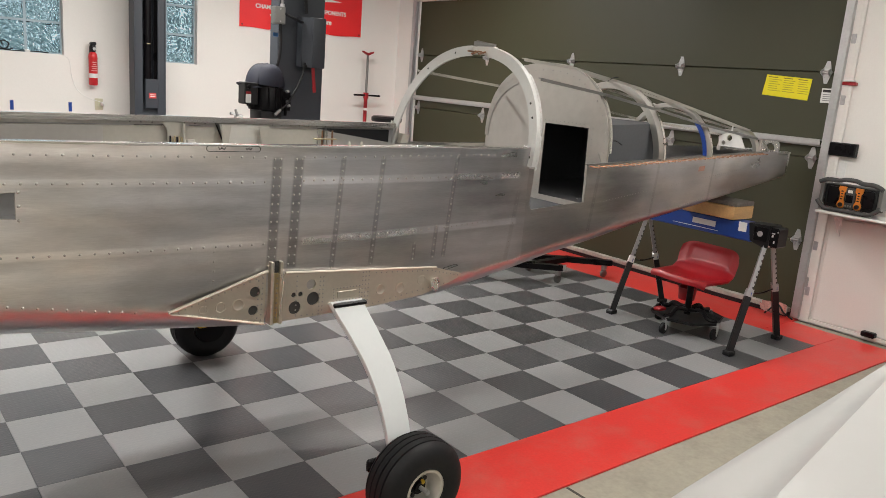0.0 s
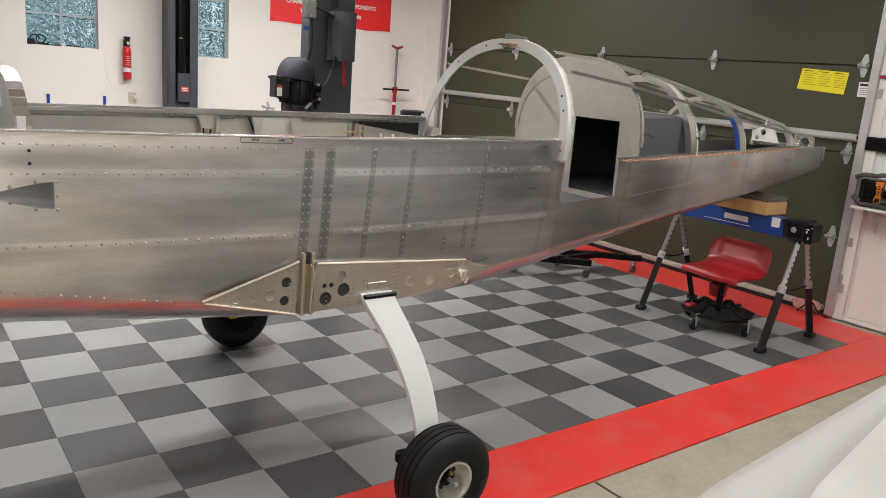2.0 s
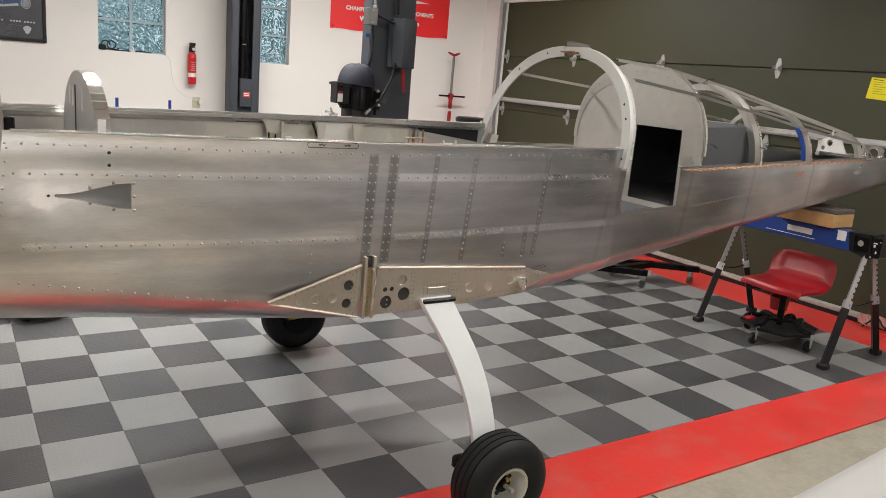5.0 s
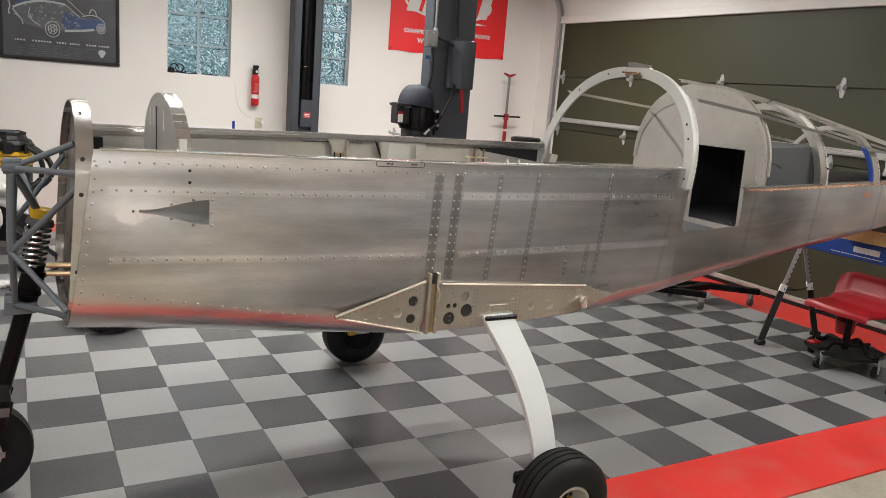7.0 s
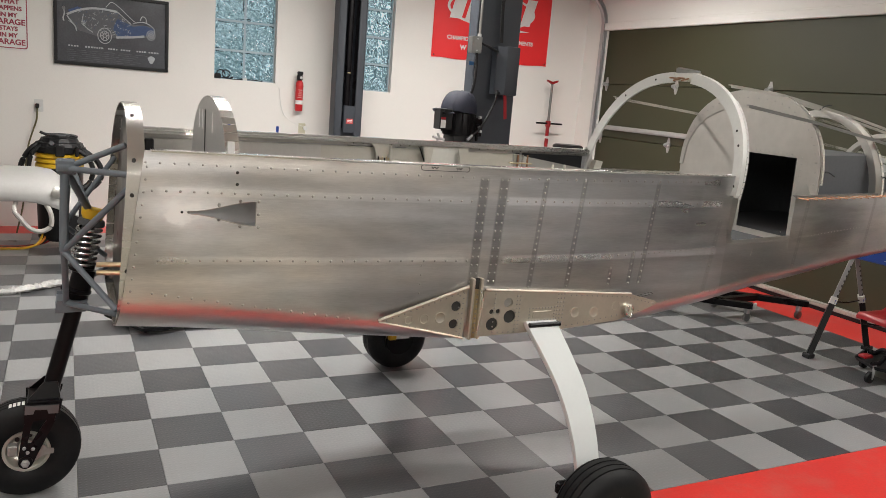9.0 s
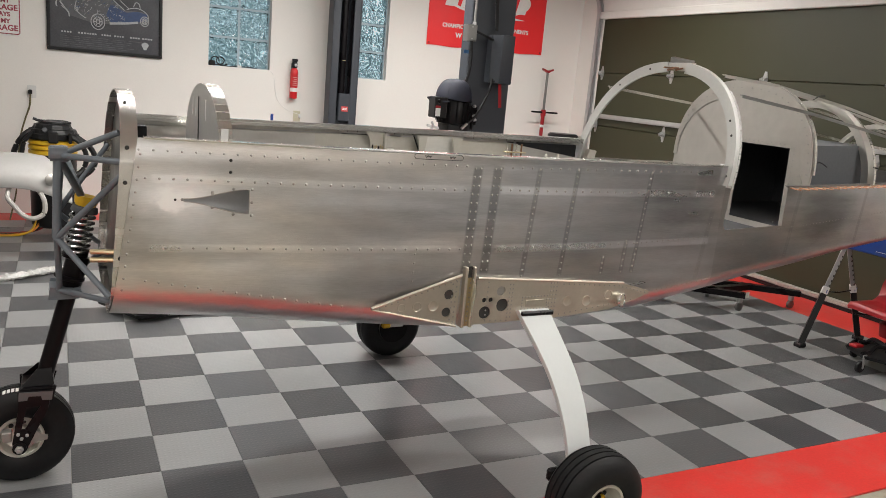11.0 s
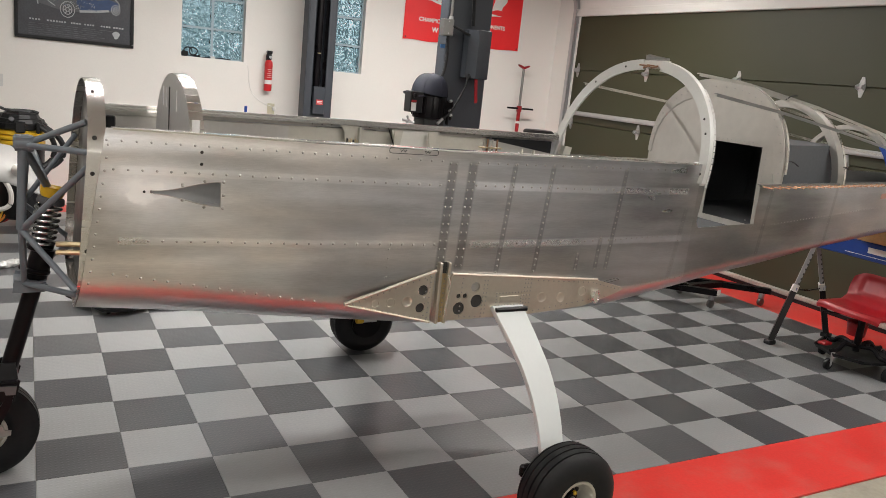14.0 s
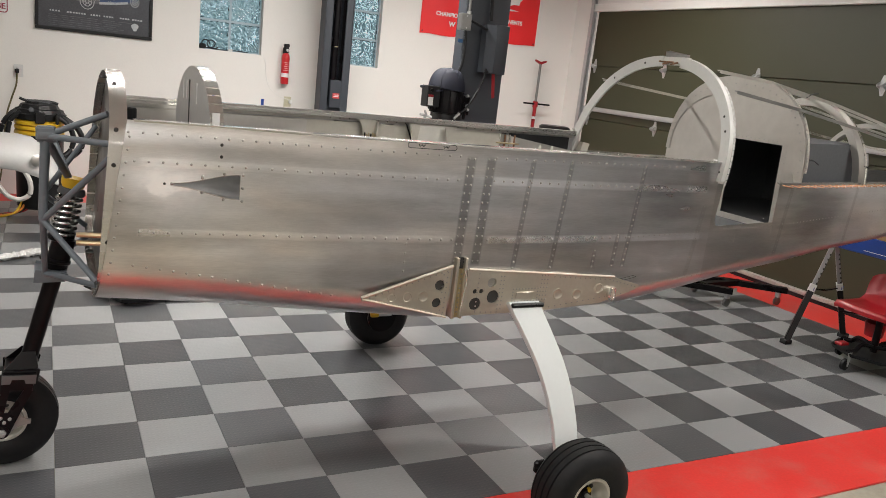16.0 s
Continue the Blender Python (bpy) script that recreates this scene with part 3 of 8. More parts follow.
HALF = [(-0.88, 0.470), (-0.67, 0.490), (-0.2, 0.545), (0.3, 0.580), (0.9, 0.585), (1.4, 0.572), (1.67, 0.560), (2.31, 0.500), (4.96, 0.10)]
BELLY = [(-0.88, 0.774), (0.35, 0.697), (0.85, 0.702), (1.25, 0.722), (2.0, 0.845), (2.75, 0.935), (3.72, 1.02), (4.96, 1.125)]
TAIL_TOP = [(2.13, 1.305), (4.25, 1.335), (4.96, 1.332)]
TOP = 1.396


def along(table, x):
    if x <= table[0][0]:
        return table[0][1]
    for (a, p), (b, q) in zip(table, table[1:]):
        if x <= b:
            return p + (q - p) * (x - a) / (b - a)
    return table[-1][1]


fus = thing("airplane_fuselage", 0.8, CY, 0.0, "unfinished riveted bare-aluminium light airplane fuselage on its landing gear", "airplane fuselage")


def edge_radius(x):
    """Radius of the rounded lower edge of the skin: largest at the nose, least at the tail."""
    if x < 1.2:
        return 0.11 + 0.06 * min(1.0, max(0.0, (0.30 - x) / 1.0))
    return max(0.04, 0.11 - 0.03 * (x - 1.2))


def top_lean(x):
    """How far the skin's top edge leans inwards: most at the nose."""
    return 0.0015 + 0.0085 * min(1.0, max(0.0, (0.35 - x) / 0.8))


def skin_profile(x, top, side):
    """Outer and inner line of the side skin at x, from the top edge to the belly."""
    h, zb = along(HALF, x), along(BELLY, x)
    r = edge_radius(x)
    zs = list(np.linspace(top, zb + r, 26))
    if x < 1.695 and top > 1.3:
        zs = sorted(zs + [s0 + 0.004 * k + 1.3e-4 for s0 in (STR1, STR2) for k in range(-7, 8)] + [top - 0.003 - 0.008 * k for k in range(14)], reverse=True)
    out = []
    for z in zs:
        d = 0.0
        for s0 in (STR1, STR2):
            d += 0.0007 * math.exp(-((z - s0) / 0.014) ** 2)
        d -= top_lean(x) * math.exp(-((z - top) / 0.045) ** 2)
        out.append((h + d, z))
    for a in np.linspace(0.2, math.pi / 2, 7):
        out.append((h - r * 1.15 * (1 - math.cos(a)), zb + r - r * math.sin(a)))
    out = [(y + 0.0016 * noise.noise((x * 3.1, z * 4.3, 5.0 * side)) + 0.0007 * noise.noise((x * 8.0, z * 7.0, 9.0 * side)), z) for y, z in out]
    inner = [(y - 0.003, z) for y, z in out]
    inner[-1] = (inner[-1][0], inner[-1][1] + 0.003)
    return [Vector((x, CY + side * y, z)) for y, z in out + inner[::-1]]


def skin(x0, x1, top, side, n, lean=0.0):
    bm = bmesh.new()
    xs = np.linspace(x0, x1, n)
    rings = []
    for x in xs:
        ring_ = skin_profile(x, top(x), side)
        if lean:
            k = max(0.0, 1 - (x - x0) / 0.3)
            for p in ring_:
                p.x -= lean * k * (TOP - p.z)
        rings.append(ring_)
    return loft(bm, rings)


def cut(ob, cutter_bm):
    """Takes the closed shape cutter_bm out of ob's mesh."""
    c = link("cutter", cutter_bm, ALU)
    md = ob.modifiers.new("cut", "BOOLEAN")
    md.operation, md.object, md.solver = "DIFFERENCE", c, "EXACT"
    ob.data = bpy.data.meshes.new_from_object(ob.evaluated_get(bpy.context.evaluated_depsgraph_get()))
    ob.modifiers.clear()
    bpy.data.objects.remove(c)


FW = -0.789    # front edge of the skin at its top
LEAN = 0.135     # how much that edge slants towards the belly
FLEAN = 0.06     # the same for the firewall
for side, nm in ((-1, "near"), (1, "far")):
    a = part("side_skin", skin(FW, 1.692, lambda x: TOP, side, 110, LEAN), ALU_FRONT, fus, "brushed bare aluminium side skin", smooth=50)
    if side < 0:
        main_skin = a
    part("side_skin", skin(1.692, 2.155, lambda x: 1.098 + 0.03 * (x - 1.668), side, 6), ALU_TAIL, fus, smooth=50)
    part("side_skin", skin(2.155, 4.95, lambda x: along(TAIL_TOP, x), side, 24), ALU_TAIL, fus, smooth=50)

# belly
bm = bmesh.new()
rows = []
for x in np.linspace(FW, 4.95, 40):
    h, zb = along(HALF, x), along(BELLY, x)
    r = edge_radius(x)
    w = max(h - r * 1.15 + 0.004, 0.02)
    xx = x - LEAN * max(0.0, 1 - (x - FW) / 0.3) * (TOP - zb)
    rows.append([Vector((xx, CY - w, zb - 0.001)), Vector((xx, CY + w, zb - 0.001)), Vector((xx, CY + w, zb + 0.003)), Vector((xx, CY - w, zb + 0.003))])
loft(bm, rows)
part("belly_skin", bm, ALU, fus, smooth=30)


# firewall with its deep flange, and the sub-panel frame
def arched(hw, z0, z1, zt, n=24):
    """Half outline of an upright frame: straight sides from z0 to z1, round top at zt."""
    pts = [(-hw, z0), (-hw, z1)]
    pts += [(-hw * math.cos(a), z1 + (zt - z1) * math.sin(a)) for a in np.linspace(0.12, math.pi - 0.12, n)]
    return pts + [(hw, z1), (hw, z0)]


bm = bmesh.new()
# the rounded lower corners
er, ez = edge_radius(FW), along(BELLY, FW) + 0.004
foot_ = [(0.466 - er * 1.15 * (1 - math.cos(a)), ez + er - er * math.sin(a)) for a in np.linspace(0.15, 1.35, 8)]
outl = arched(0.450, 0.965, 1.30, 1.515)
outl = [(-0.965 * y_, z_ + 0.004) for y_, z_ in foot_[::-1]] + outl + [(0.965 * y_, z_ + 0.004) for y_, z_ in foot_]
xz = lambda p: FW - 0.018 - FLEAN * (TOP - p[1])
plate(bm, [(xz(p), CY + p[0], p[1]) for p in outl], (1, 0, 0), 0.003)
part("firewall", bm, mat("stainless_firewall", (0.085, 0.078, 0.074), 0.32, 1.0), fus, "stainless steel firewall")
bm = bmesh.new()
outl2 = arched(0.466, 0.965, 1.30, 1.525)
outl2 = [(-y_, z_) for y_, z_ in foot_[::-1]] + outl2 + foot_
loft(bm, [[Vector((xz(p) + dx, CY + p[0] * k, 1.1 + (p[1] - 1.1) * k)) for p in outl2] for dx, k in ((-0.030, 1.0), (0.022, 1.004), (0.022, 0.995), (-0.030, 0.992), (-0.030, 1.0))], caps=False, closed=False)
part("firewall_flange", bm, ALU, fus, "smooth bare aluminium firewall flange", smooth=60)

bm = bmesh.new()
SP = -0.522
outl = arched(0.395, 1.10, 1.34, 1.566)
slits = [[(y0, 1.435), (y0 + 0.02, 1.435), (y0 + 0.02, 1.51), (y0, 1.51)] for y0 in (-0.11, 0.12, 0.20)]
holed(bm, outl, slits, (0, 1, 0), (0, 0, 1), (SP, CY, 0), (1, 0, 0), 0.003)
part("panel_frame", bm, mat("satin_pale_aluminium", (0.66, 0.65, 0.63), 0.55, 0.55, var=0.06, scale=8), fus, "arched sub-panel frame with slots")
part("panel_slot", B(SP - 0.0025, SP - 0.0005, CY + 0.046, CY + 0.062, 1.25, 1.515), DARK_HOLE, fus)
part("paper_tag", B(SP + 0.005, SP + 0.03, CY - 0.392, CY - 0.388, 1.385, 1.43), PAPER, fus, "white paper tag")
tabs = arched(0.397, 1.30, 1.34, 1.568, 22)
for (p, q) in zip(tabs, tabs[1:]):
    a, b = Vector((SP, CY + p[0], p[1])), Vector((SP, CY + q[0], q[1]))
    d = (b - a) * 0.06
    b2 = bmesh.new()
    nrm = Vector((0, a.y - CY, (a.z - 1.2))).normalized() * 0.002
    plate(b2, [a + d, b - d, b - d + Vector((0.046, 0, 0)), a + d + Vector((0.046, 0, 0))], nrm, 0.002)
    part("flange_tab", b2, ALU_BRIGHT, fus)

# top longerons
for side in (-1, 1):
    bm = bmesh.new()
    rows = []
    for x in np.linspace(FW + 0.02, 1.668, 24):
        e = along(HALF, x) - top_lean(x)
        y, q = CY + side * (e + 0.001), CY + side * (e - 0.045)
        rows.append([Vector((x, y, TOP + 0.002)), Vector((x, q, TOP + 0.002)), Vector((x, q, TOP - 0.003)), Vector((x, CY + side * (e - 0.010), TOP - 0.003)),
                     Vector((x, CY + side * (e - 0.010), TOP - 0.03)), Vector((x, CY + side * (e - 0.008), TOP - 0.03)), Vector((x, y, TOP - 0.002))])
    loft(bm, rows)
    part("longeron", bm, ALU_DULL if side > 0 else ALU_BRIGHT, fus)
bm = bmesh.new()
rows = []
for x in np.linspace(FW + 0.02, 1.668, 24):
    y = CY + along(HALF, x) - 0.048
    z = TOP + 0.012
    rows.append([Vector((x, y, z)), Vector((x, y + 0.044, z)), Vector((x, y + 0.044, z - 0.003)), Vector((x, y + 0.003, z - 0.003)), Vector((x, y + 0.003, z - 0.026)), Vector((x, y, z - 0.026))])
loft(bm, rows)
part("longeron_cap", bm, ALU_BRIGHT, fus, "bright aluminium angle along the far longeron")
bm = bmesh.new()
loft(bm, [[Vector((x, CY + along(HALF, x) + dy, z)) for dy, z in ((-0.012, 1.287), (-0.012, 1.304), (0.004, 1.304), (0.004, 1.287))] for x in np.linspace(1.70, 2.33, 8)])
part("far_rail", bm, ALU_BRIGHT, fus, "bright rail along the far side behind the arch")

# roll-over arch
AX = 1.70
def arch_ring(hw, zt, x, z0, n=40, p=2.25):
    """Points of a super-ellipse arch from one foot to the other."""
    out = []
    for a in np.linspace(0, math.pi, n):
        c, s = math.cos(a), math.sin(a)
        out.append(Vector((x, CY - hw * math.copysign(abs(c) ** (2 / p), c), z0 + (zt - z0) * abs(s) ** (2 / p))))
    return out


def hoop(hw, zt, x, z0, depth, wide, p=2.25, lean=0.0, n=40, near_from=0.0):
    """A hoop of a flat band: wide across the face, depth along the fuselage."""
    o = arch_ring(hw, zt, x, z0, n, p)
    i = arch_ring(hw - wide, zt - wide, x, z0, n, p)
    bm = bmesh.new()
    rings = []
    for a, b in zip(o, i):
        if a.y < CY and a.z < near_from:
            continue
        sh = Vector((lean * (a.z - z0), 0, 0))
        rings.append([a + sh, b + sh, b + sh + Vector((depth, 0, 0)), a + sh + Vector((depth, 0, 0))])
    loft(bm, rings)
    return bm


ARCH = dict(hw=0.588, zt=1.856, x=AX - 0.030, z0=1.29, p=2.22, lean=0.20)


def half_arch(side, y_end):
    """One half of the roll-over arch: a flat-faced channel from the foot to y_end beside the middle."""
    rings = []
    wide, depth = 0.052, 0.026
    for a in np.linspace(0, math.pi / 2, 70):
        c, q = abs(math.cos(a)) ** (2 / ARCH["p"]), abs(math.sin(a)) ** (2 / ARCH["p"])
        if ARCH["hw"] * c < y_end:
            break
        o = Vector((ARCH["x"], CY + side * ARCH["hw"] * c, ARCH["z0"] + (ARCH["zt"] - ARCH["z0"]) * q))
        i = Vector((ARCH["x"], CY + side * (ARCH["hw"] - wide) * c, ARCH["z0"] + (ARCH["zt"] - wide - ARCH["z0"]) * q))
        if side < 0 and o.z < 1.300:
            continue
        sh = Vector((ARCH["lean"] * (o.z - ARCH["z0"]), 0, 0))
        back = Vector((depth, 0, 0))
        lip = (i - o).normalized() * 0.004
        rings.append([o + sh, i + sh, i + sh + back * 0.4, i + sh + back * 0.4 - lip, i + sh - lip + back * 0.12, o + sh + lip + back * 0.12, o + sh + lip + back, o + sh + back])
    return loft(bmesh.new(), rings)


part("roll_arch", half_arch(-1, 0.085), ARCH_PRIMER, fus, "white-primed half of the roll-over arch", smooth=40)
part("roll_arch", half_arch(1, 0.020), ARCH_PRIMER, fus, "white-primed half of the roll-over arch", smooth=40)

# baggage bulkhead with its opening
BX = 2.335
bm = bmesh.new()
outer = [(p.y - CY, p.z) for p in arch_ring(0.488, 1.802, BX, 1.36, 40, 2.3)]
outer = [(-0.484, 0.95)] + outer + [(0.484, 0.95)]
holed(bm, outer, [[(-0.345, 1.07), (-0.01, 1.07), (-0.01, 1.478), (-0.334, 1.478)]], (0, 1, 0), (0, 0, 1), (BX, CY, 0), (1, 0, 0), 0.004)
BULK = mat("pale_sheet_aluminium", (0.53, 0.505, 0.47), 0.45, 0.6, var=0.08, scale=4, bump=0.05, bump_scale=20)
part("bulkhead", bm, BULK, fus, "domed aluminium baggage bulkhead with an open half")
part("bulkhead_ring", hoop(0.494, 1.810, BX - 0.003, 1.36, 0.020, 0.007, p=2.3), ALU_DULL, fus)
bm = bmesh.new()
rings = []
for a, w in zip(arch_ring(0.486, 1.806, BX - 0.010, 1.36, 60, 2.3), np.linspace(0, math.pi, 60)):
    q = Vector((BX - 0.004, CY + (a.y - CY) * (0.86 - 0.04 * math.sin(w) if a.y < CY else 0.955), 1.36 + (a.z - 1.36) * 0.80))
    rings.append([a, q, q + Vector((0.003, 0, 0)), a + Vector((0.004, 0, 0))])
part("bulkhead_frame", loft(bm, rings), BULK, fus, "curved aluminium frame ring riveted round the bulkhead", smooth=40)
for side in (-1,):
    part("bulkhead_frame", plate(bmesh.new(), [(BX - 0.006, CY + side * 0.486, 1.36), (BX - 0.006, CY + side * 0.418, 1.36), (BX - 0.006, CY + side * 0.40, 1.10), (BX - 0.006, CY + side * 0.47, 1.10)], (1, 0, 0), 0.004), BULK, fus)
bm = bmesh.new()
for k in range(30):
    a = arch_ring(0.465, 1.768, BX - 0.0105, 1.36, 30, 2.3)[k]
    lathe(bm, a, (-1, 0, 0), [(-0.001, 0.004), (0.002, 0.003), (0.0025, 0.0005)], 6)
for y_, n_ in ((-0.365, 14), (-0.31, 1), (0.012, 12)):
    for k in range(n_):
        lathe(bm, (BX - 0.0005, CY + y_, 1.09 + 0.03 * k), (-1, 0, 0), [(-0.001, 0.0035), (0.002, 0.003), (0.0025, 0.0005)], 6)
for k in range(11):
    lathe(bm, (BX - 0.0005, CY - 0.30 + 0.029 * k, 1.494), (-1, 0, 0), [(-0.001, 0.0035), (0.002, 0.003), (0.0025, 0.0005)], 6)
tagged(part("rivets", bm, RIVET, fus), kind="stuff")
part("hinge_plate", plate(bmesh.new(), [(BX - 0.012, CY - 0.375, 1.335), (BX - 0.012, CY - 0.43, 1.355), (BX - 0.012, CY - 0.455, 1.30), (BX - 0.012, CY - 0.43, 1.24), (BX - 0.012, CY - 0.38, 1.25)], (1, 0, 0), 0.005), ALU_DULL, fus, "small riveted hinge plate on the bulkhead")
# dark baggage box behind the opening
def liner(x, w, z0, z1):
    return [Vector((x, CY - w, z0)), Vector((x, CY + w, z0)), Vector((x, CY + w, z1)), Vector((x, CY - w, z1))]


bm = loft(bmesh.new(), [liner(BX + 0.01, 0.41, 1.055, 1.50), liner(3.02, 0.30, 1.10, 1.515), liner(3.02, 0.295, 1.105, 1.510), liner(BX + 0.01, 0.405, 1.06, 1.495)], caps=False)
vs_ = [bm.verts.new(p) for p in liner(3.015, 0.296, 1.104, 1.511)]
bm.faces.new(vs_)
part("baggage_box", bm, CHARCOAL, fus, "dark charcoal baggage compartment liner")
part("seat_floor", B(1.70, BX, CY - 0.45, CY + 0.45, 1.03, 1.04), CHARCOAL, fus)
part("side_post", B(1.694, 1.708, CY - 0.552, CY - 0.50, 1.085, 1.40, bevel=0.003), WHITE_PAINT, fus, "pale door post below the arch")

# tail frames and stringers
for fx, hw, zt, m_ in ((2.88, 0.412, 1.738, ALU_DULL), (3.50, 0.328, 1.636, ALU_DULL), (4.38, 0.160, 1.492, ALU_DULL)):
    part("tail_frame", hoop(hw, zt, fx, along(TAIL_TOP, fx) - 0.02, 0.05, 0.028 + 0.012 * (fx < 3.3), p=2.0), m_, fus, "bent aluminium tailcone frame", smooth=40)
for rail in ([(1.775, 0.485, 1.712), (BX, 0.413, 1.663), (2.90, 0.358, 1.596), (3.52, 0.287, 1.515), (4.40, 0.138, 1.430)],
             [(1.80, 0.335, 1.800), (BX - 0.01, 0.20, 1.788)],
             [(BX, 0.20, 1.785), (2.90, 0.172, 1.716), (3.52, 0.137, 1.618), (4.40, 0.068, 1.482)],
             [(BX, 0.0, 1.806), (2.90, 0.0, 1.736), (3.52, 0.0, 1.634), (4.40, 0.0, 1.492)]):
    for side in ((-1, 1) if rail[0][1] and rail[0][1] != 0.335 else (-1,)):
        bm = bmesh.new()
        rows = []
        for x, y, z in rail:
            c = Vector((x, CY + side * y, z))
            rows.append([c + Vector((0, -0.010, 0.004)), c + Vector((0, 0.010, 0.004)), c + Vector((0, 0.010, 0.0)), c + Vector((0, -0.006, 0.0)), c + Vector((0, -0.006, -0.011)), c + Vector((0, -0.010, -0.011))])
        loft(bm, rows)
        # near lower stringer is grey to carry its shaded side in the colour
        part("stringer", bm, ALU_BRIGHT if side > 0 else (ALU_GREY if rail[0][1] > 0.4 else ALU_DULL), fus)

# ---- landing gear ----
MAIN = mat("main_rim", (0.62, 0.60, 0.55), 0.35, 0.7)


def tyre_and_rim(name_, parent, c, r, w, rim_r):
    """A wheel whose axle lies along y; c is its centre."""
    x, y, z = c
    prof = [(-w * 0.36, rim_r), (-w * 0.46, rim_r + 0.010), (-w * 0.50, rim_r + (r - rim_r) * 0.38), (-w * 0.485, rim_r + (r - rim_r) * 0.62), (-w * 0.43, r - 0.024), (-w * 0.36, r - 0.0105)]
    crown = lambda u: r - 0.055 * abs(u) ** 2.2
    for g in (-0.27, -0.09, 0.09, 0.27):
        prof += [(w * (g - 0.021), crown(g - 0.021)), (w * (g - 0.018), crown(g) - 0.008), (w * (g + 0.018), crown(g) - 0.008), (w * (g + 0.021), crown(g + 0.021))]
    prof += [(-u, q) for u, q in prof[5::-1]]
    wh = part(name_, lathe(bmesh.new(), c, (0, 1, 0), [(-w * 0.36, rim_r - 0.002)] + prof + [(w * 0.36, rim_r - 0.002)], 48, caps=False), RUBBER, parent, "black ribbed tyre", smooth=45)
    half = [(-w * 0.39, rim_r + 0.006), (-w * 0.43, rim_r + 0.004), (-w * 0.43, rim_r - 0.006), (-w * 0.36, rim_r - 0.011), (-w * 0.10, rim_r - 0.016), (-w * 0.03, rim_r - 0.026), (-w * 0.03, 0.034), (-w * 0.14, 0.030), (-w * 0.14, 0.012)]
    rp = half + [(-u, q) for u, q in half[::-1]]
    rim = part("rim", lathe(bmesh.new(), c, (0, 1, 0), rp, 40, caps=False), MAIN, wh, "cream-silver cast rim", smooth=40)
    for k in range(6):
        a = 2 * math.pi * k / 6 + 0.3
        q = Vector((x + 0.045 * math.cos(a), y, z + 0.045 * math.sin(a)))
        part("rim_hole", R(q + Vector((0, -w * 0.056, 0)), q + Vector((0, w * 0.056, 0)), 0.009, n=12), DARK_HOLE, rim)
    return wh


LEG = [(0.694, -0.537, 0.784), (0.712, -0.570, 0.733), (0.730, -0.600, 0.687), (0.751, -0.635, 0.630), (0.771, -0.671, 0.570), (0.786, -0.704, 0.508), (0.796, -0.735, 0.447), (0.802, -0.761, 0.389), (0.806, -0.785, 0.328), (0.808, -0.810, 0.25), (0.808, -0.828, 0.19)]
for side in (-1, 1):
    flip = (lambda p: Vector((p[0], p[1], p[2]) if side < 0 else (p[0] - 0.035, 2 * CY - p[1] + 0.06 * (0.76 - p[2]) / 0.57, p[2])))
    L = smooth_line(LEG, 6)
    rings = []
    for i, p in enumerate(L):
        d = (L[min(i + 1, len(L) - 1)] - L[max(i - 1, 0)]).normalized()
        nrm = Vector((1, 0, 0)).cross(d).normalized()
        t = i / (len(L) - 1)
        c, th = 0.074 - 0.022 * t, 0.013 - 0.003 * t
        rings.append([flip(p + Vector((c * u, 0, 0)) + nrm * th * v) for u, v in ((-1, -0.5), (-0.96, -1), (0.96, -1), (1, -0.5), (1, 0.5), (0.96, 1), (-0.96, 1), (-1, 0.5))])
    part("gear_leg", loft(bmesh.new(), rings), WHITE_SATIN, fus, "white-painted spring landing gear leg", smooth=45)
    wx, wy = (0.757, -0.990) if side < 0 else (0.765, 1.085)
    wh = tyre_and_rim("main_wheel", fus, (wx, wy, 0.190), 0.190, 0.165, 0.080)
    part("axle", R((wx, wy - side * 0.06, 0.19), (wx, wy + side * 0.085, 0.19), 0.009), ZINC, wh)
    part("hub_cap", lathe(bmesh.new(), (wx + 0.012, wy + side * 0.022, 0.208), (0, side, 0), [(0, 0.009), (0.016, 0.009), (0.019, 0.006), (0.0195, 0.001)], 12), YELLOW, wh, "small yellow hub cap")
    part("hub", lathe(bmesh.new(), (wx, wy + side * 0.018, 0.19), (0, side, 0), [(0, 0.034), (0.010, 0.032), (0.011, 0.024), (0.020, 0.022), (0.021, 0.010)], 20), BLACK_STEEL, wh, "dark wheel hub")
    part("brake_fitting", B(wx - 0.16, wx - 0.11, wy - side * 0.088 - 0.012, wy - side * 0.088 + 0.012, 0.235, 0.285, bevel=0.008), BLACK_STEEL, wh)
    part("brake_disc", lathe(bmesh.new(), (wx, wy - side * 0.088, 0.19), (0, 1, 0), [(-0.003, 0.03), (-0.003, 0.088), (0.003, 0.088), (0.003, 0.03)], 32), BLACK_STEEL, wh)
    part("brake_caliper", B(wx - 0.08, wx - 0.03, wy - side * 0.10 - 0.015, wy - side * 0.10 + 0.015, 0.20, 0.28, bevel=0.006), YELLOW if side > 0 else BLACK_STEEL, wh)

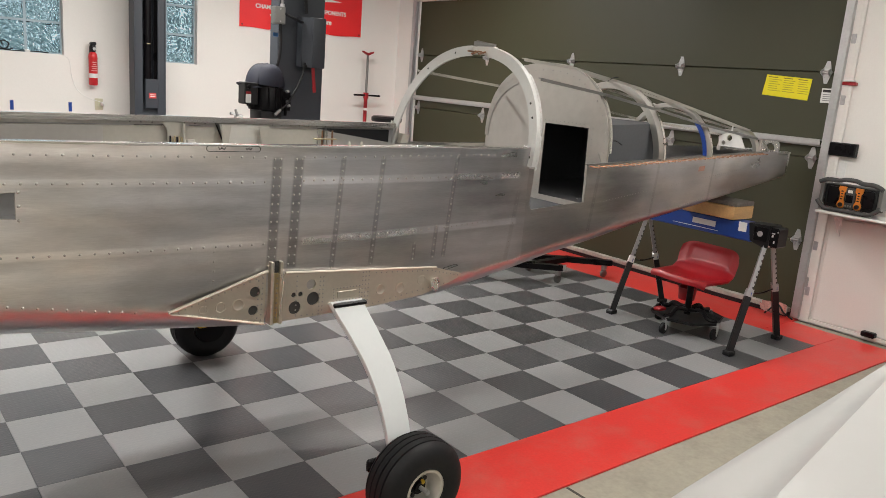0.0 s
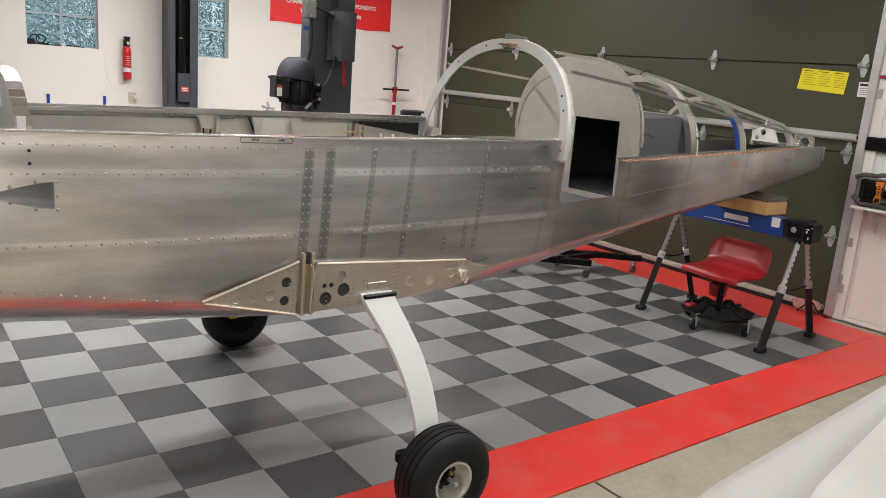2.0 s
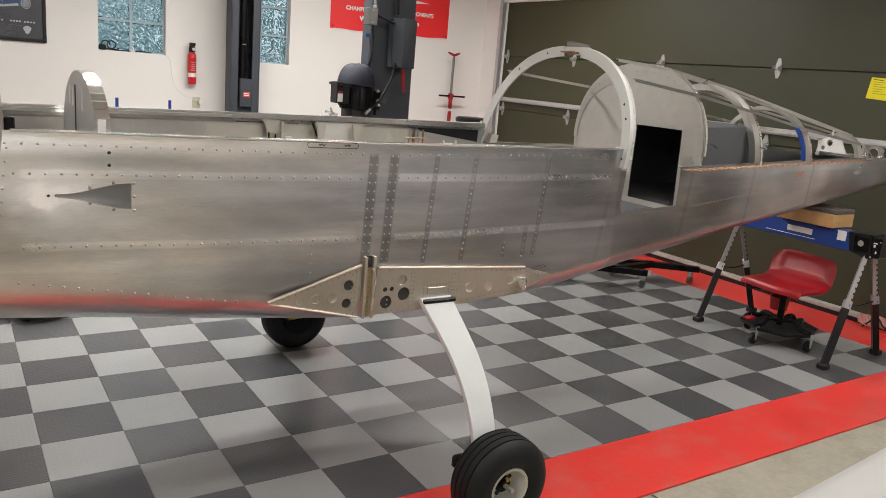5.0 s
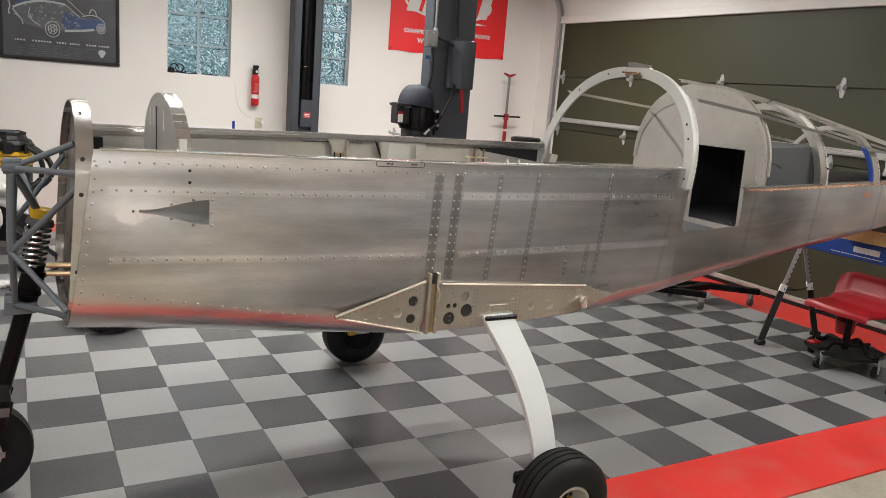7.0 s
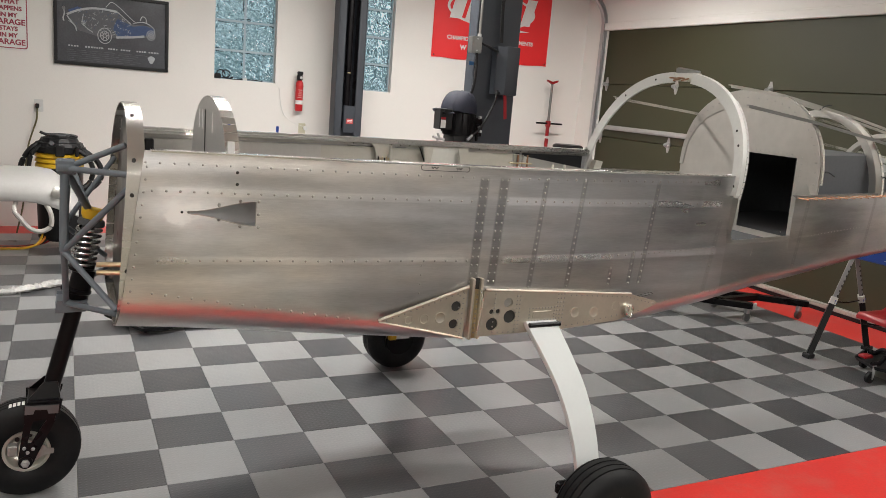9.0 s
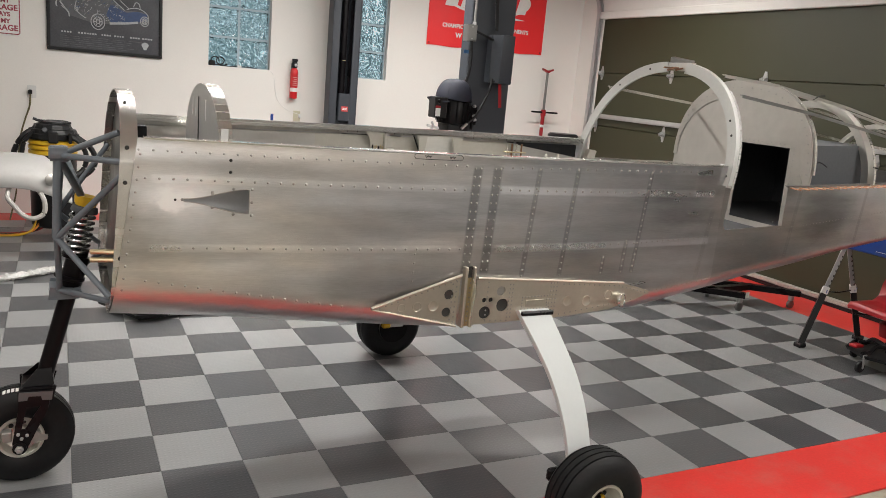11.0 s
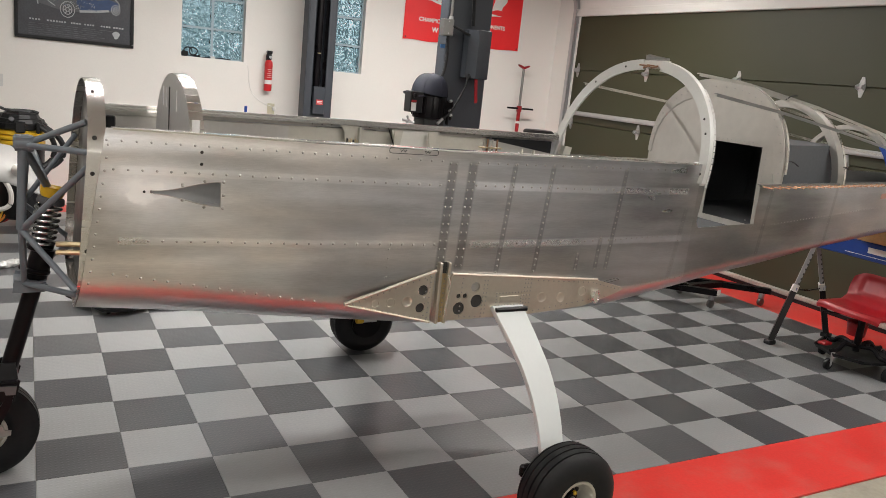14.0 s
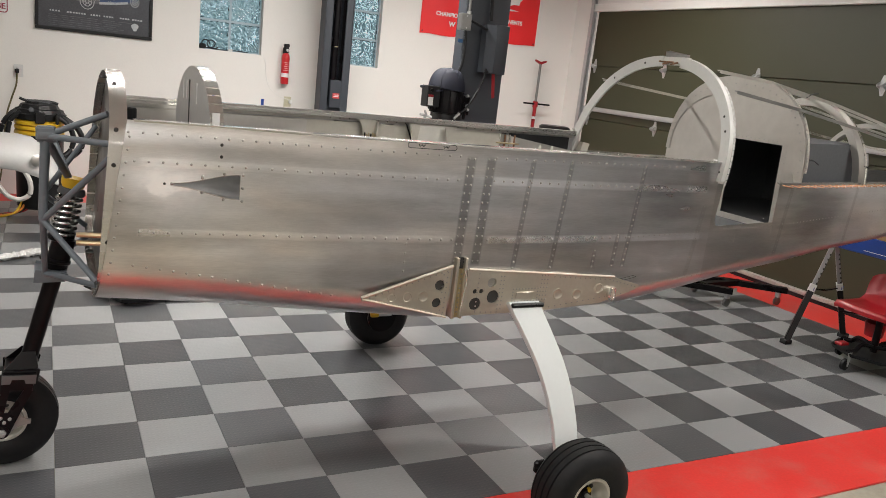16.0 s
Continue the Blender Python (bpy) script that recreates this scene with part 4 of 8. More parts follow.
# gear-box gusset plates on the near and far side
for side in (-1, 1):
    yg = CY + side * 0.593
    g1 = [(-0.003, 0.822), (0.355, 0.934), (0.349, 0.736)]
    g2 = [(0.428, 0.922), (1.146, 0.878), (1.288, 0.842), (1.300, 0.834), (1.29, 0.826), (1.22, 0.800), (1.084, 0.764), (0.802, 0.744), (0.422, 0.736)]
    part("gusset", holed(bmesh.new(), g1, [circle2(0.311, 0.864, 0.020), circle2(0.305, 0.794, 0.019)], (1, 0, 0), (0, 0, 1), (0, yg, 0), (0, -side, 0), 0.008), GUSSET, fus, "pale gold alodined gear gusset plate")
    part("gusset", holed(bmesh.new(), g2, [circle2(0.475, 0.783, 0.026), circle2(0.553, 0.810, 0.027), circle2(0.469, 0.834, 0.010), circle2(0.498, 0.834, 0.010), circle2(0.542, 0.868, 0.020)], (1, 0, 0), (0, 0, 1), (0, yg, 0), (0, -side, 0), 0.008), GUSSET, fus)

# near-black discs on the skin stand for the shade inside the holes
for x, z, r in ((0.311, 0.864, 0.020), (0.305, 0.794, 0.019), (0.475, 0.783, 0.026), (0.553, 0.810, 0.027), (0.469, 0.834, 0.010), (0.498, 0.834, 0.010)):
    part("hole_shadow", lathe(bmesh.new(), (x, CY - 0.593 + 0.0065, z), (0, -1, 0), [(0, r), (0.001, r), (0.0012, 0.001)], 20), DARK_HOLE, fus)

# nose gear, engine-mount truss
NW = (-1.163, CY + 0.05, 0.190)
tyre_and_rim("nose_wheel", fus, NW, 0.190, 0.125, 0.078)
part("nose_leg", hose(bmesh.new(), [(-0.945, CY, 0.93), (-1.0, CY, 0.72), (-1.075, CY, 0.44)], 0.03, n=16), BLACK_STEEL, fus, "glossy black nose gear leg")
for side in (-1, 1):
    yk = CY + side * 0.085
    fork = holed(bmesh.new(), [(-1.164, 0.412), (-1.046, 0.408), (-1.048, 0.368), (-1.062, 0.345), (-1.128, 0.205), (-1.140, 0.178), (-1.163, 0.163), (-1.184, 0.178), (-1.186, 0.21), (-1.164, 0.345)],
                 [[(-1.136, 0.352), (-1.090, 0.350), (-1.144, 0.262), (-1.155, 0.262)]], (1, 0, 0), (0, 0, 1), (0, yk, 0), (0, side, 0), 0.008)
    part("nose_fork", fork, BLACK_STEEL, fus, "black forked wheel plate")
    part("fork_lug", lathe(bmesh.new(), (NW[0], yk + side * 0.008, NW[2]), (0, side, 0), [(0, 0.024), (0.006, 0.024), (0.008, 0.016)], 20), BLACK_STEEL, fus)
    for bx_, bz_ in ((-1.166, 0.246), (-1.137, 0.240), (-1.155, 0.228)):
        part("bolt", lathe(bmesh.new(), (bx_, yk + side * 0.0085, bz_), (0, side, 0), [(0, 0.0065), (0.005, 0.0065), (0.007, 0.003)], 8), ZINC, fus)
    part("leg_gusset", plate(bmesh.new(), [(-1.160, CY + side * 0.062, 0.413), (-1.042, CY + side * 0.062, 0.410), (-1.052, CY + side * 0.030, 0.475), (-1.100, CY + side * 0.030, 0.475)], (0, side, 0), 0.006), BLACK_STEEL, fus)
    part("fork_flange", plate(bmesh.new(), [(-1.046, CY + side * 0.070, 0.425), (-1.036, CY + side * 0.070, 0.420), (-1.055, CY + side * 0.096, 0.345), (-1.064, CY + side * 0.096, 0.348)], (0, side, 0), 0.010), BLACK_STEEL, fus)
AXLE_STEEL = mat("cast_axle_bracket", (0.34, 0.33, 0.31), 0.45, 0.6, var=0.1, scale=20)
part("axle_bracket", B(-1.222, -1.187, CY - 0.084, CY - 0.045, 0.212, 0.252, bevel=0.004), AXLE_STEEL, fus, "bare cast axle bracket")
part("axle_bracket", plate(bmesh.new(), [(-1.145, CY - 0.074, 0.172), (-1.112, CY - 0.074, 0.198), (-1.090, CY - 0.074, 0.205), (-1.070, CY - 0.074, 0.208), (-1.068, CY - 0.074, 0.226), (-1.090, CY - 0.074, 0.230), (-1.105, CY - 0.074, 0.252), (-1.145, CY - 0.074, 0.25)], (0, -1, 0), 0.006), AXLE_STEEL, fus)
part("axle_nut", lathe(bmesh.new(), (NW[0], CY - 0.101, NW[2]), (0, -1, 0), [(0, 0.015), (0.010, 0.015), (0.012, 0.009), (0.020, 0.008), (0.021, 0.002)], 6), ZINC, fus)
part("fork_crown", B(-1.155, -1.045, CY - 0.084, CY + 0.084, 0.405, 0.420, bevel=0.004), BLACK_STEEL, fus)
nodes = {s: {"top": (-1.012 + 0.006 * s, CY + s * 0.24, 1.29 - 0.013 * s), "low": (-1.025, CY + s * 0.24, 1.021), "bot": (-1.02, CY + s * 0.07, 0.79), "a1": (-0.835, CY + s * 0.324, 1.396), "a2": (-0.833, CY + s * 0.44, 1.312), "a3": (-0.831, CY + s * 0.44, 1.272), "a4": (-0.869, CY + s * 0.42, 0.856), "a6": (-0.862, CY + s * 0.36, 0.823)} for s in (-1, 1)}
for s in (-1, 1):
    N = nodes[s]
    for a, b in (("top", "low"), ("low", "bot"), ("top", "a1"), ("top", "a2"), ("low", "a3"), ("low", "a4"), ("bot", "a6")):
        if s > 0 and b in ("a1", "a2"):
            continue
        part("mount_tube", R(N[a], N[b], 0.0145 if b == "low" else 0.0105), GREY_TUBE, fus, "blue-grey welded engine mount tube")
    part("mount_tube", R(N["top"], (-0.94, CY, 1.12), 0.0125), GREY_TUBE, fus)
part("shock_spring", hose(bmesh.new(), [(-0.936 - 0.030 * t / 180 + 0.041 * math.cos(t * 0.264), CY + 0.041 * math.sin(t * 0.264), 1.066 - 0.160 * t / 180) for t in range(181)], 0.0066, n=8, k=0), mat("spring_steel", (0.55, 0.56, 0.56), 0.24, 1.0), fus, "polished steel coil spring")
part("shock_cap", lathe(bmesh.new(), (-0.930, CY, 1.090), (0.2, 0, 1), [(0, 0.034), (0.012, 0.040), (0.038, 0.043), (0.040, 0.03)], 20), YELLOW, fus, "yellow shock absorber cap")
part("shock_collar", lathe(bmesh.new(), (-0.934, CY, 1.066), (0.2, 0, 1), [(0, 0.046), (0.006, 0.048), (0.022, 0.044), (0.026, 0.03)], 20), CHARCOAL, fus)
part("shock_body", R((-0.972, CY, 0.90), (-0.935, CY, 1.10), 0.022), CHARCOAL, fus)
part("shock_seat", lathe(bmesh.new(), (-0.971, CY, 0.890), (0.2, 0, 1), [(0, 0.032), (0.006, 0.044), (0.018, 0.046), (0.020, 0.03)], 20), BLACK_STEEL, fus)

# ---- fuselage details ----
def side_y(x, z=1.15, side=-1, off=0.0):
    """The skin's outer face at x and height z, allowing for the slant of its front edge."""
    drop = LEAN * (TOP - z)
    xs = (x + drop * (1 + FW / 0.3)) / (1 + drop / 0.3)
    if xs < FW + 0.3:
        x = max(xs, FW)
    d = sum(0.0007 * math.exp(-((z - s0) / 0.014) ** 2) for s0 in (STR1, STR2))
    top = TOP if x < 1.668 else along(TAIL_TOP, x)
    d -= top_lean(x) * math.exp(-((z - top) / 0.045) ** 2)
    h, zb = along(HALF, x), along(BELLY, x)
    r = edge_radius(x)
    if z < zb + r:
        a = math.asin(min(1, (zb + r - z) / r))
        h -= r * 1.15 * (1 - math.cos(a))
    h += 0.0016 * noise.noise((x * 3.1, z * 4.3, 5.0 * side)) + 0.0007 * noise.noise((x * 8.0, z * 7.0, 9.0 * side))
    return CY + side * (h + d + off)


def rivet_rows(name, rows, r, h, material, side=-1):
    """Domed rivet heads along lines: rows of (x0, z0, x1, z1, spacing), all in one mesh."""
    vs, fs = [], []
    for x0, z0, x1, z1, step in rows:
        n = max(1, round(math.hypot(x1 - x0, z1 - z0) / step))
        for k in range(n + 1):
            x, z = x0 + (x1 - x0) * k / n, z0 + (z1 - z0) * k / n
            y = side_y(x, z, side, 0.0006)
            b = len(vs)
            for rr, hh in ((r, 0.0), (r * 0.80, h * 0.8)):
                for i in range(8):
                    a = math.pi * i / 4
                    vs.append((x + rr * math.cos(a), y + side * hh, z + rr * math.sin(a)))
            vs.append((x, y + side * h, z))
            for i in range(8):
                j = (i + 1) % 8
                fs.append((b + i, b + j, b + 8 + j, b + 8 + i))
                fs.append((b + 8 + i, b + 8 + j, b + 16))
    me = bpy.data.meshes.new(name)
    me.from_pydata(vs, [], fs)
    me.materials.append(material)
    me.shade_smooth()
    ob = new(name, me)
    ob.parent = fus
    ob.matrix_parent_inverse = fus.matrix_basis.inverted()
    return tagged(ob, kind="stuff")


ROWS = [(-0.786, 1.359, 0.345, 1.355, 0.043), (0.5, 1.355, 1.505, 1.364, 0.043), (-0.767, STR1, 0.345, STR1 - 0.003, 0.043), (0.5, STR1, 1.60, STR1, 0.043),
        (-0.748, STR2, 0.345, STR2, 0.043), (0.5, STR2, 1.19, STR2 + 0.011, 0.043), (-0.765, 0.927, -0.10, 0.824, 0.0425), (-0.782, 1.345, -0.836, 0.895, 0.0405)]
for x0, x1 in ((0.393, 0.376), (0.479, 0.458)):
    for dx in (-0.0115, 0.0115):
        ROWS.append((x0 + dx, 1.348, x1 + dx, 0.955, 0.033))
for a, b, w in UPRIGHT[2:]:
    ROWS.append((*a, *b, 0.025))
rivet_rows("rivets", ROWS, 0.0044, 0.0020, RIVET)
SMALL = [(1.20, STR2 + 0.011, 1.600, 1.072, 0.030), (1.634, 1.19, 1.585, 0.867, 0.030), (1.718, 1.083, 2.03, 1.090, 0.022), (2.03, 1.090, 4.319, 1.235, 0.030), (1.886, 1.054, 1.882, 1.026, 0.014),
         (2.265, 1.28, 2.210, 0.935, 0.028), (2.90, 1.29, 2.848, 1.0, 0.032), (3.649, 1.305, 3.620, 1.059, 0.032), (4.417, 1.315, 4.400, 1.138, 0.028), (4.772, 1.315, 4.772, 1.157, 0.02), (4.733, 1.315, 4.733, 1.157, 0.02),
         (1.36, 0.838, 1.757, 0.879, 0.030), (1.757, 0.879, 2.92, 0.990, 0.030), (2.92, 0.990, 4.319, 1.125, 0.030), (0.164, 1.021, 0.162, 0.88, 0.035)]
rivet_rows("rivets", SMALL, 0.0032, 0.0014, RIVET)
rivet_rows("rivets", [(-0.504, 1.338, -0.504, 1.299, 0.04)], 0.0058, 0.002, DARK_HOLE)


# the skin's aft lip beside the door opening
rings = []
for z in (1.296, 1.28, 1.24, 1.20, 1.16, 1.13, 1.115, 1.105, 1.099):
    x1 = 1.734 - 0.10 * (1.296 - z) + (0.02 * (1.125 - z) / 0.026 if z < 1.125 else 0)
    rings.append([Vector((1.690, side_y(1.690, z, off=0.0006), z)), Vector((x1, side_y(x1, z, off=0.0006), z)), Vector((x1, side_y(x1, z, off=-0.002), z)), Vector((1.690, side_y(1.690, z, off=-0.002), z))])
part("skin_lip", loft(bmesh.new(), rings), ALU_TAIL, fus)


# air inlet let into the skin
def inlet_outline(y, grow=0.0):
    top, n = [], 10
    for k in range(n + 1):
        t = k / n
        w = 0.003 + 0.040 * (3 * t * t - 2 * t ** 3) + grow
        top.append(Vector((-0.650 + 0.209 * t, y, 1.202 - 0.003 * t + w)))
    bot = [Vector((p.x, y, 2 * 1.2005 - p.z)) for p in top[::-1]]
    return top + bot


yo = side_y(-0.5, 1.2)
cut(main_skin, loft(bmesh.new(), [inlet_outline(yo - 0.03), inlet_outline(yo + 0.05)]))
bm = bmesh.new()
ramp = []
for k in range(13):
    t = 1.45 * k / 12
    u = min(t, 1.0)
    x = -0.652 + 0.211 * t
    w = 0.007 + 0.041 * (3 * u * u - 2 * u ** 3)
    f = side_y(x, 1.2) + 0.0035
    y = f + 0.085 * t ** 1.4
    mid = 1.202 - 0.003 * u
    ramp.append([Vector((x, f, mid + w)), Vector((x, y, mid + w * 0.92)), Vector((x, y, mid - w * 0.92)), Vector((x, f, mid - w)),
                 Vector((x, f, mid - w - 0.001)), Vector((x, y + 0.001, mid - w * 0.92 - 0.001)), Vector((x, y + 0.001, mid + w * 0.92 + 0.001)), Vector((x, f, mid + w + 0.001))])
loft(bm, ramp)
part("air_inlet", bm, mat("grey_inlet_duct", (0.42, 0.425, 0.43), 0.5, 0.0), fus, "flush air inlet let into the skin")
rim_ = inlet_outline(0.0, 0.0004)
part("inlet_rim", hose(bmesh.new(), [(p.x, side_y(p.x, p.z, off=0.0004), p.z) for p in rim_], 0.0013, n=6, k=0), ALU_DULL, fus, "filed edge of the inlet")
part("inlet_flange", B(-0.439, -0.424, yo - 0.0030, yo + 0.002, 1.150, 1.250, bevel=0.001), ALU, fus)
rivet_rows("rivets", [(-0.654, 1.202, -0.654, 1.202, 1), (-0.56, 1.230, -0.56, 1.226, 1), (-0.492, 1.243, -0.492, 1.243, 1), (-0.56, 1.178, -0.56, 1.178, 1), (-0.492, 1.157, -0.492, 1.157, 1), (-0.432, 1.243, -0.432, 1.155, 0.044)], 0.0055, 0.002, RIVET)
rivet_rows("rivets", [(-0.676, 1.201, -0.676, 1.201, 1)], 0.0045, 0.0008, DARK_HOLE)


# pen-drawn outline at the skin's top edge and by the gear
def oblong(x0, x1, z, r, tilt, n=10):
    pts = [(x1 + r * math.cos(a), z + tilt * (x1 - x0) + r * math.sin(a)) for a in np.linspace(-math.pi / 2, math.pi / 2, n)]
    pts += [(x0 + r * math.cos(a), z + r * math.sin(a)) for a in np.linspace(math.pi / 2, 3 * math.pi / 2, n)]
    return pts


def pen(points, w=0.0013):
    bm = bmesh.new()
    P = points + [points[0]]
    for p, q in zip(P, P[1:]):
        rod(bm, (p[0], side_y(*p, off=0.0004), p[1]), (q[0], side_y(*q, off=0.0004), q[1]), w, n=4)
    part("pen_mark", bm, INK, fus, "pen-drawn outline on bare metal")


pen(oblong(0.144, 0.316, 1.384, 0.0095, 0.0))
pen([(0.175, 1.388), (0.180, 1.380), (0.187, 1.389), (0.195, 1.380), (0.201, 1.388), (0.191, 1.383)], 0.001)
pen([(0.271, 1.388), (0.276, 1.380), (0.284, 1.389), (0.289, 1.380), (0.295, 1.388), (0.285, 1.383)], 0.001)
pen([(1.20, 0.866), (1.268, 0.878), (1.288, 0.872), (1.22, 0.858)], 0.0012)

# gear gusset edges, slot, clips and rivets (near side)
yg = CY - 0.593
part("gusset_lip", hose(bmesh.new(), [(-0.006, yg - 0.006, 0.826), (0.357, yg - 0.006, 0.940)], 0.007, n=8, k=0), GUSSET, fus)
part("gusset_lip", hose(bmesh.new(), [(0.43, yg - 0.004, 0.925), (1.146, yg - 0.004, 0.881)], 0.0055, n=8, k=0), GUSSET, fus)
part("gusset_lip", hose(bmesh.new(), [(-0.003, yg - 0.004, 0.820), (0.349, yg - 0.004, 0.736)], 0.004, n=8, k=0), GUSSET, fus)
bm = B(0.368, 0.381, yg - 0.012, yg + 0.03, 0.73, 0.972, bevel=0.002)
part("spar_channel", bm, GUSSET, fus)
part("spar_channel", B(0.405, 0.417, yg - 0.012, yg + 0.03, 0.73, 0.972, bevel=0.002), GUSSET, fus)
part("spar_web", B(0.381, 0.405, yg + 0.006, yg + 0.012, 0.73, 0.926), BRASS, fus)
part("spar_slot", B(0.382, 0.404, yg + 0.001, yg + 0.0055, 0.928, 0.972), DARK_HOLE, fus)
part("brake_line", hose(bmesh.new(), [(0.4, yg - 0.016, 0.930), (0.412, yg - 0.020, 0.900), (0.414, yg - 0.018, 0.870), (0.409, yg - 0.016, 0.822), (0.403, yg - 0.014, 0.764)], 0.003, n=6), ALU_BRIGHT, fus)
# black sheet put in for the shade behind the gusset
part("gusset_backing", B(0.266, 1.143, yg + 0.035, yg + 0.04, 0.759, 0.870), BLACK, fus, "black plate standing for the shade behind the gusset holes")
for x, z, r in ((0.117, 0.820, 0.016), (0.180, 0.821, 0.019), (0.247, 0.822, 0.022), (0.866, 0.812, 0.023), (0.964, 0.808, 0.023), (1.075, 0.830, 0.021)):
    part("lightening_hole", lathe(bmesh.new(), (x, yg, z), (0, -1, 0), [(-0.001, r), (0.0012, r * 0.98), (0.0013, r * 0.9), (0.0004, r * 0.84), (0.0003, 0.002)], 24), GUSSET, fus)
bm = bmesh.new()
lathe(bm, (1.132, yg - 0.002, 0.808), (0.5, -1, 0), [(0, 0.022), (0.014, 0.031), (0.022, 0.030), (0.022, 0.024), (0.004, 0.018), (0.003, 0.002)], 20)
plate(bm, [(1.120, yg - 0.022, 0.838), (1.136, yg - 0.022, 0.842), (1.150, yg - 0.012, 0.785), (1.132, yg - 0.012, 0.778)], (0.4, -1, 0), 0.006)
part("step_socket", bm, ALU_BRIGHT, fus, "bright metal step socket")
part("strut_cuff", B(0.630, 0.784, yg - 0.034, yg + 0.0, 0.767, 0.785, bevel=0.005), BLACK_STEEL, fus, "dark steel gear leg cuff")
part("access_plate", B(0.660, 0.745, yg - 0.004, yg, 0.800, 0.826, bevel=0.0008), GUSSET, fus)


def rivets_at(points, r, h, y):
    bm = bmesh.new()
    for x, z in points:
        lathe(bm, (x, y, z), (0, -1, 0), [(-0.001, r), (h * 0.7, r * 0.75), (h, r * 0.1)], 7)
    tagged(part("rivets", bm, RIVET, fus), kind="stuff")


def line(a, b, n):
    return [(a[0] + (b[0] - a[0]) * k / (n - 1), a[1] + (b[1] - a[1]) * k / (n - 1)) for k in range(n)]


pts = line((0.030, 0.823), (0.339, 0.919), 14) + line((0.032, 0.815), (0.334, 0.746), 14) + line((0.342, 0.914), (0.336, 0.754), 9) + line((0.325, 0.905), (0.321, 0.764), 7)
for x in (0.4, 0.482):
    pts += line((x, 0.906), (x - 0.004, 0.754), 9)
for x in (0.583, 0.597, 0.778, 0.792, 0.807):
    pts += line((x, 0.893), (x - 0.004, 0.759), 9)
pts += line((0.645, 0.838), (0.764, 0.840), 9) + line((0.645, 0.787), (0.764, 0.789), 9) + line((0.645, 0.826), (0.645, 0.800), 3) + line((0.764, 0.826), (0.764, 0.800), 3) + line((0.831, 0.757), (1.201, 0.803), 14) + line((0.84, 0.886), (1.13, 0.868), 12) + line((1.15, 0.862), (1.275, 0.833), 7) + line((0.48, 0.749), (0.578, 0.746), 5)
rivets_at(pts, 0.0038, 0.0015, yg)

# cleco pins along the tail skin's top edge, and on the arch's splice
for k in range(34):
    x = 2.165 + 2.235 * k / 33
    y, z = side_y(x, along(TAIL_TOP, x)) , along(TAIL_TOP, x) - 0.008
    part("cleco_pin", R((x, y + 0.012, z + 0.002), (x + 0.040, y - 0.038, z - 0.004), 0.0034, n=6), COPPER, fus)
part("top_strip", loft(bmesh.new(), [[Vector((x, side_y(x, along(TAIL_TOP, x)) + dy, along(TAIL_TOP, x) + dz)) for dy, dz in ((-0.003, -0.008), (-0.003, 0.003), (0.02, 0.003), (0.02, 0.0))] for x in np.linspace(2.155, 4.45, 12)]), ALU_GREY, fus, "dull edge strip with temporary fasteners")
TX = AX + 0.075      # where the two arch halves meet
part("arch_splice", B(TX + 0.012, TX + 0.040, CY - 0.13, CY + 0.06, 1.812, 1.852, bevel=0.002), ALU_DULL, fus, "dull aluminium splice channel joining the arch halves")
for k in range(4):
    y = CY - 0.065 + 0.028 * k
    part("cleco_pin", R((TX + 0.02, y, 1.826), (TX - 0.045, y - 0.018, 1.812 + 0.012 * (k % 2)), 0.0045, n=6), COPPER, fus)
part("arch_post", plate(bmesh.new(), [(TX + 0.01, CY + 0.025, 1.853), (TX + 0.03, CY + 0.020, 1.859), (TX + 0.05, CY - 0.105, 1.842), (TX + 0.03, CY - 0.11, 1.836)], (0, 0, 1), 0.024), ALU_GREY, fus, "short grey channel lying across the arch splice")
# tabs along the arch's rear edge and the bulkhead ring
def ring_tabs(hw, zt, x, z0, p, lean, pitch, depth, z_end, material):
    """Short bent tabs side by side along the near half of an arch's rear edge."""
    R1 = [q + Vector((lean * (q.z - z0), 0, 0)) for q in arch_ring(hw, zt, x, z0, 900, p)]
    run, last, start = 0.0, R1[0], R1[0]
    for q in R1[1:430]:
        run += (q - last).length
        last = q
        if run >= pitch:
            if q.z < z_end:
                d = (q - start) * 0.06
                a, b = start + d, q - d
                out = Vector((0, a.y - CY, (a.z - z0) * 0.6)).normalized()
                back = Vector((depth, 0, 0)) - out * 0.004
                bm = bmesh.new()
                plate(bm, [a, b, b + back, a + back], out, 0.0022)
                part("flange_tab", bm, material, fus)
            start, run = q, 0.0


ring_tabs(0.588, 1.856, AX - 0.006, 1.29, 2.22, 0.20, 0.027, 0.016, 1.74, ARCH_PRIMER)
ring_tabs(0.413, 1.739, 2.928, 1.305, 2.0, 0.0, 0.032, 0.020, 1.73, ALU_BRIGHT)
ring_tabs(0.329, 1.637, 3.548, 1.305, 2.0, 0.0, 0.034, 0.018, 1.63, ALU_BRIGHT)
ring_tabs(0.495, 1.811, BX - 0.002, 1.36, 2.3, 0.0, 0.030, 0.020, 1.76, ALU_BRIGHT)
for k in (25, 120, 160, 520, 640):
    q = arch_ring(0.562, 1.830, AX - 0.030, 1.29, 900, 2.22)[k]
    part("arch_hole", lathe(bmesh.new(), q + Vector((0.20 * (q.z - 1.29), 0, 0)), (-1, 0, 0), [(0, 0.006), (0.0006, 0.006), (0.0008, 0.001)], 12), DARK_HOLE, fus)

# inside of the far side, seen over the near edge
yf = lambda x: CY + along(HALF, x) - 0.010
rings = []
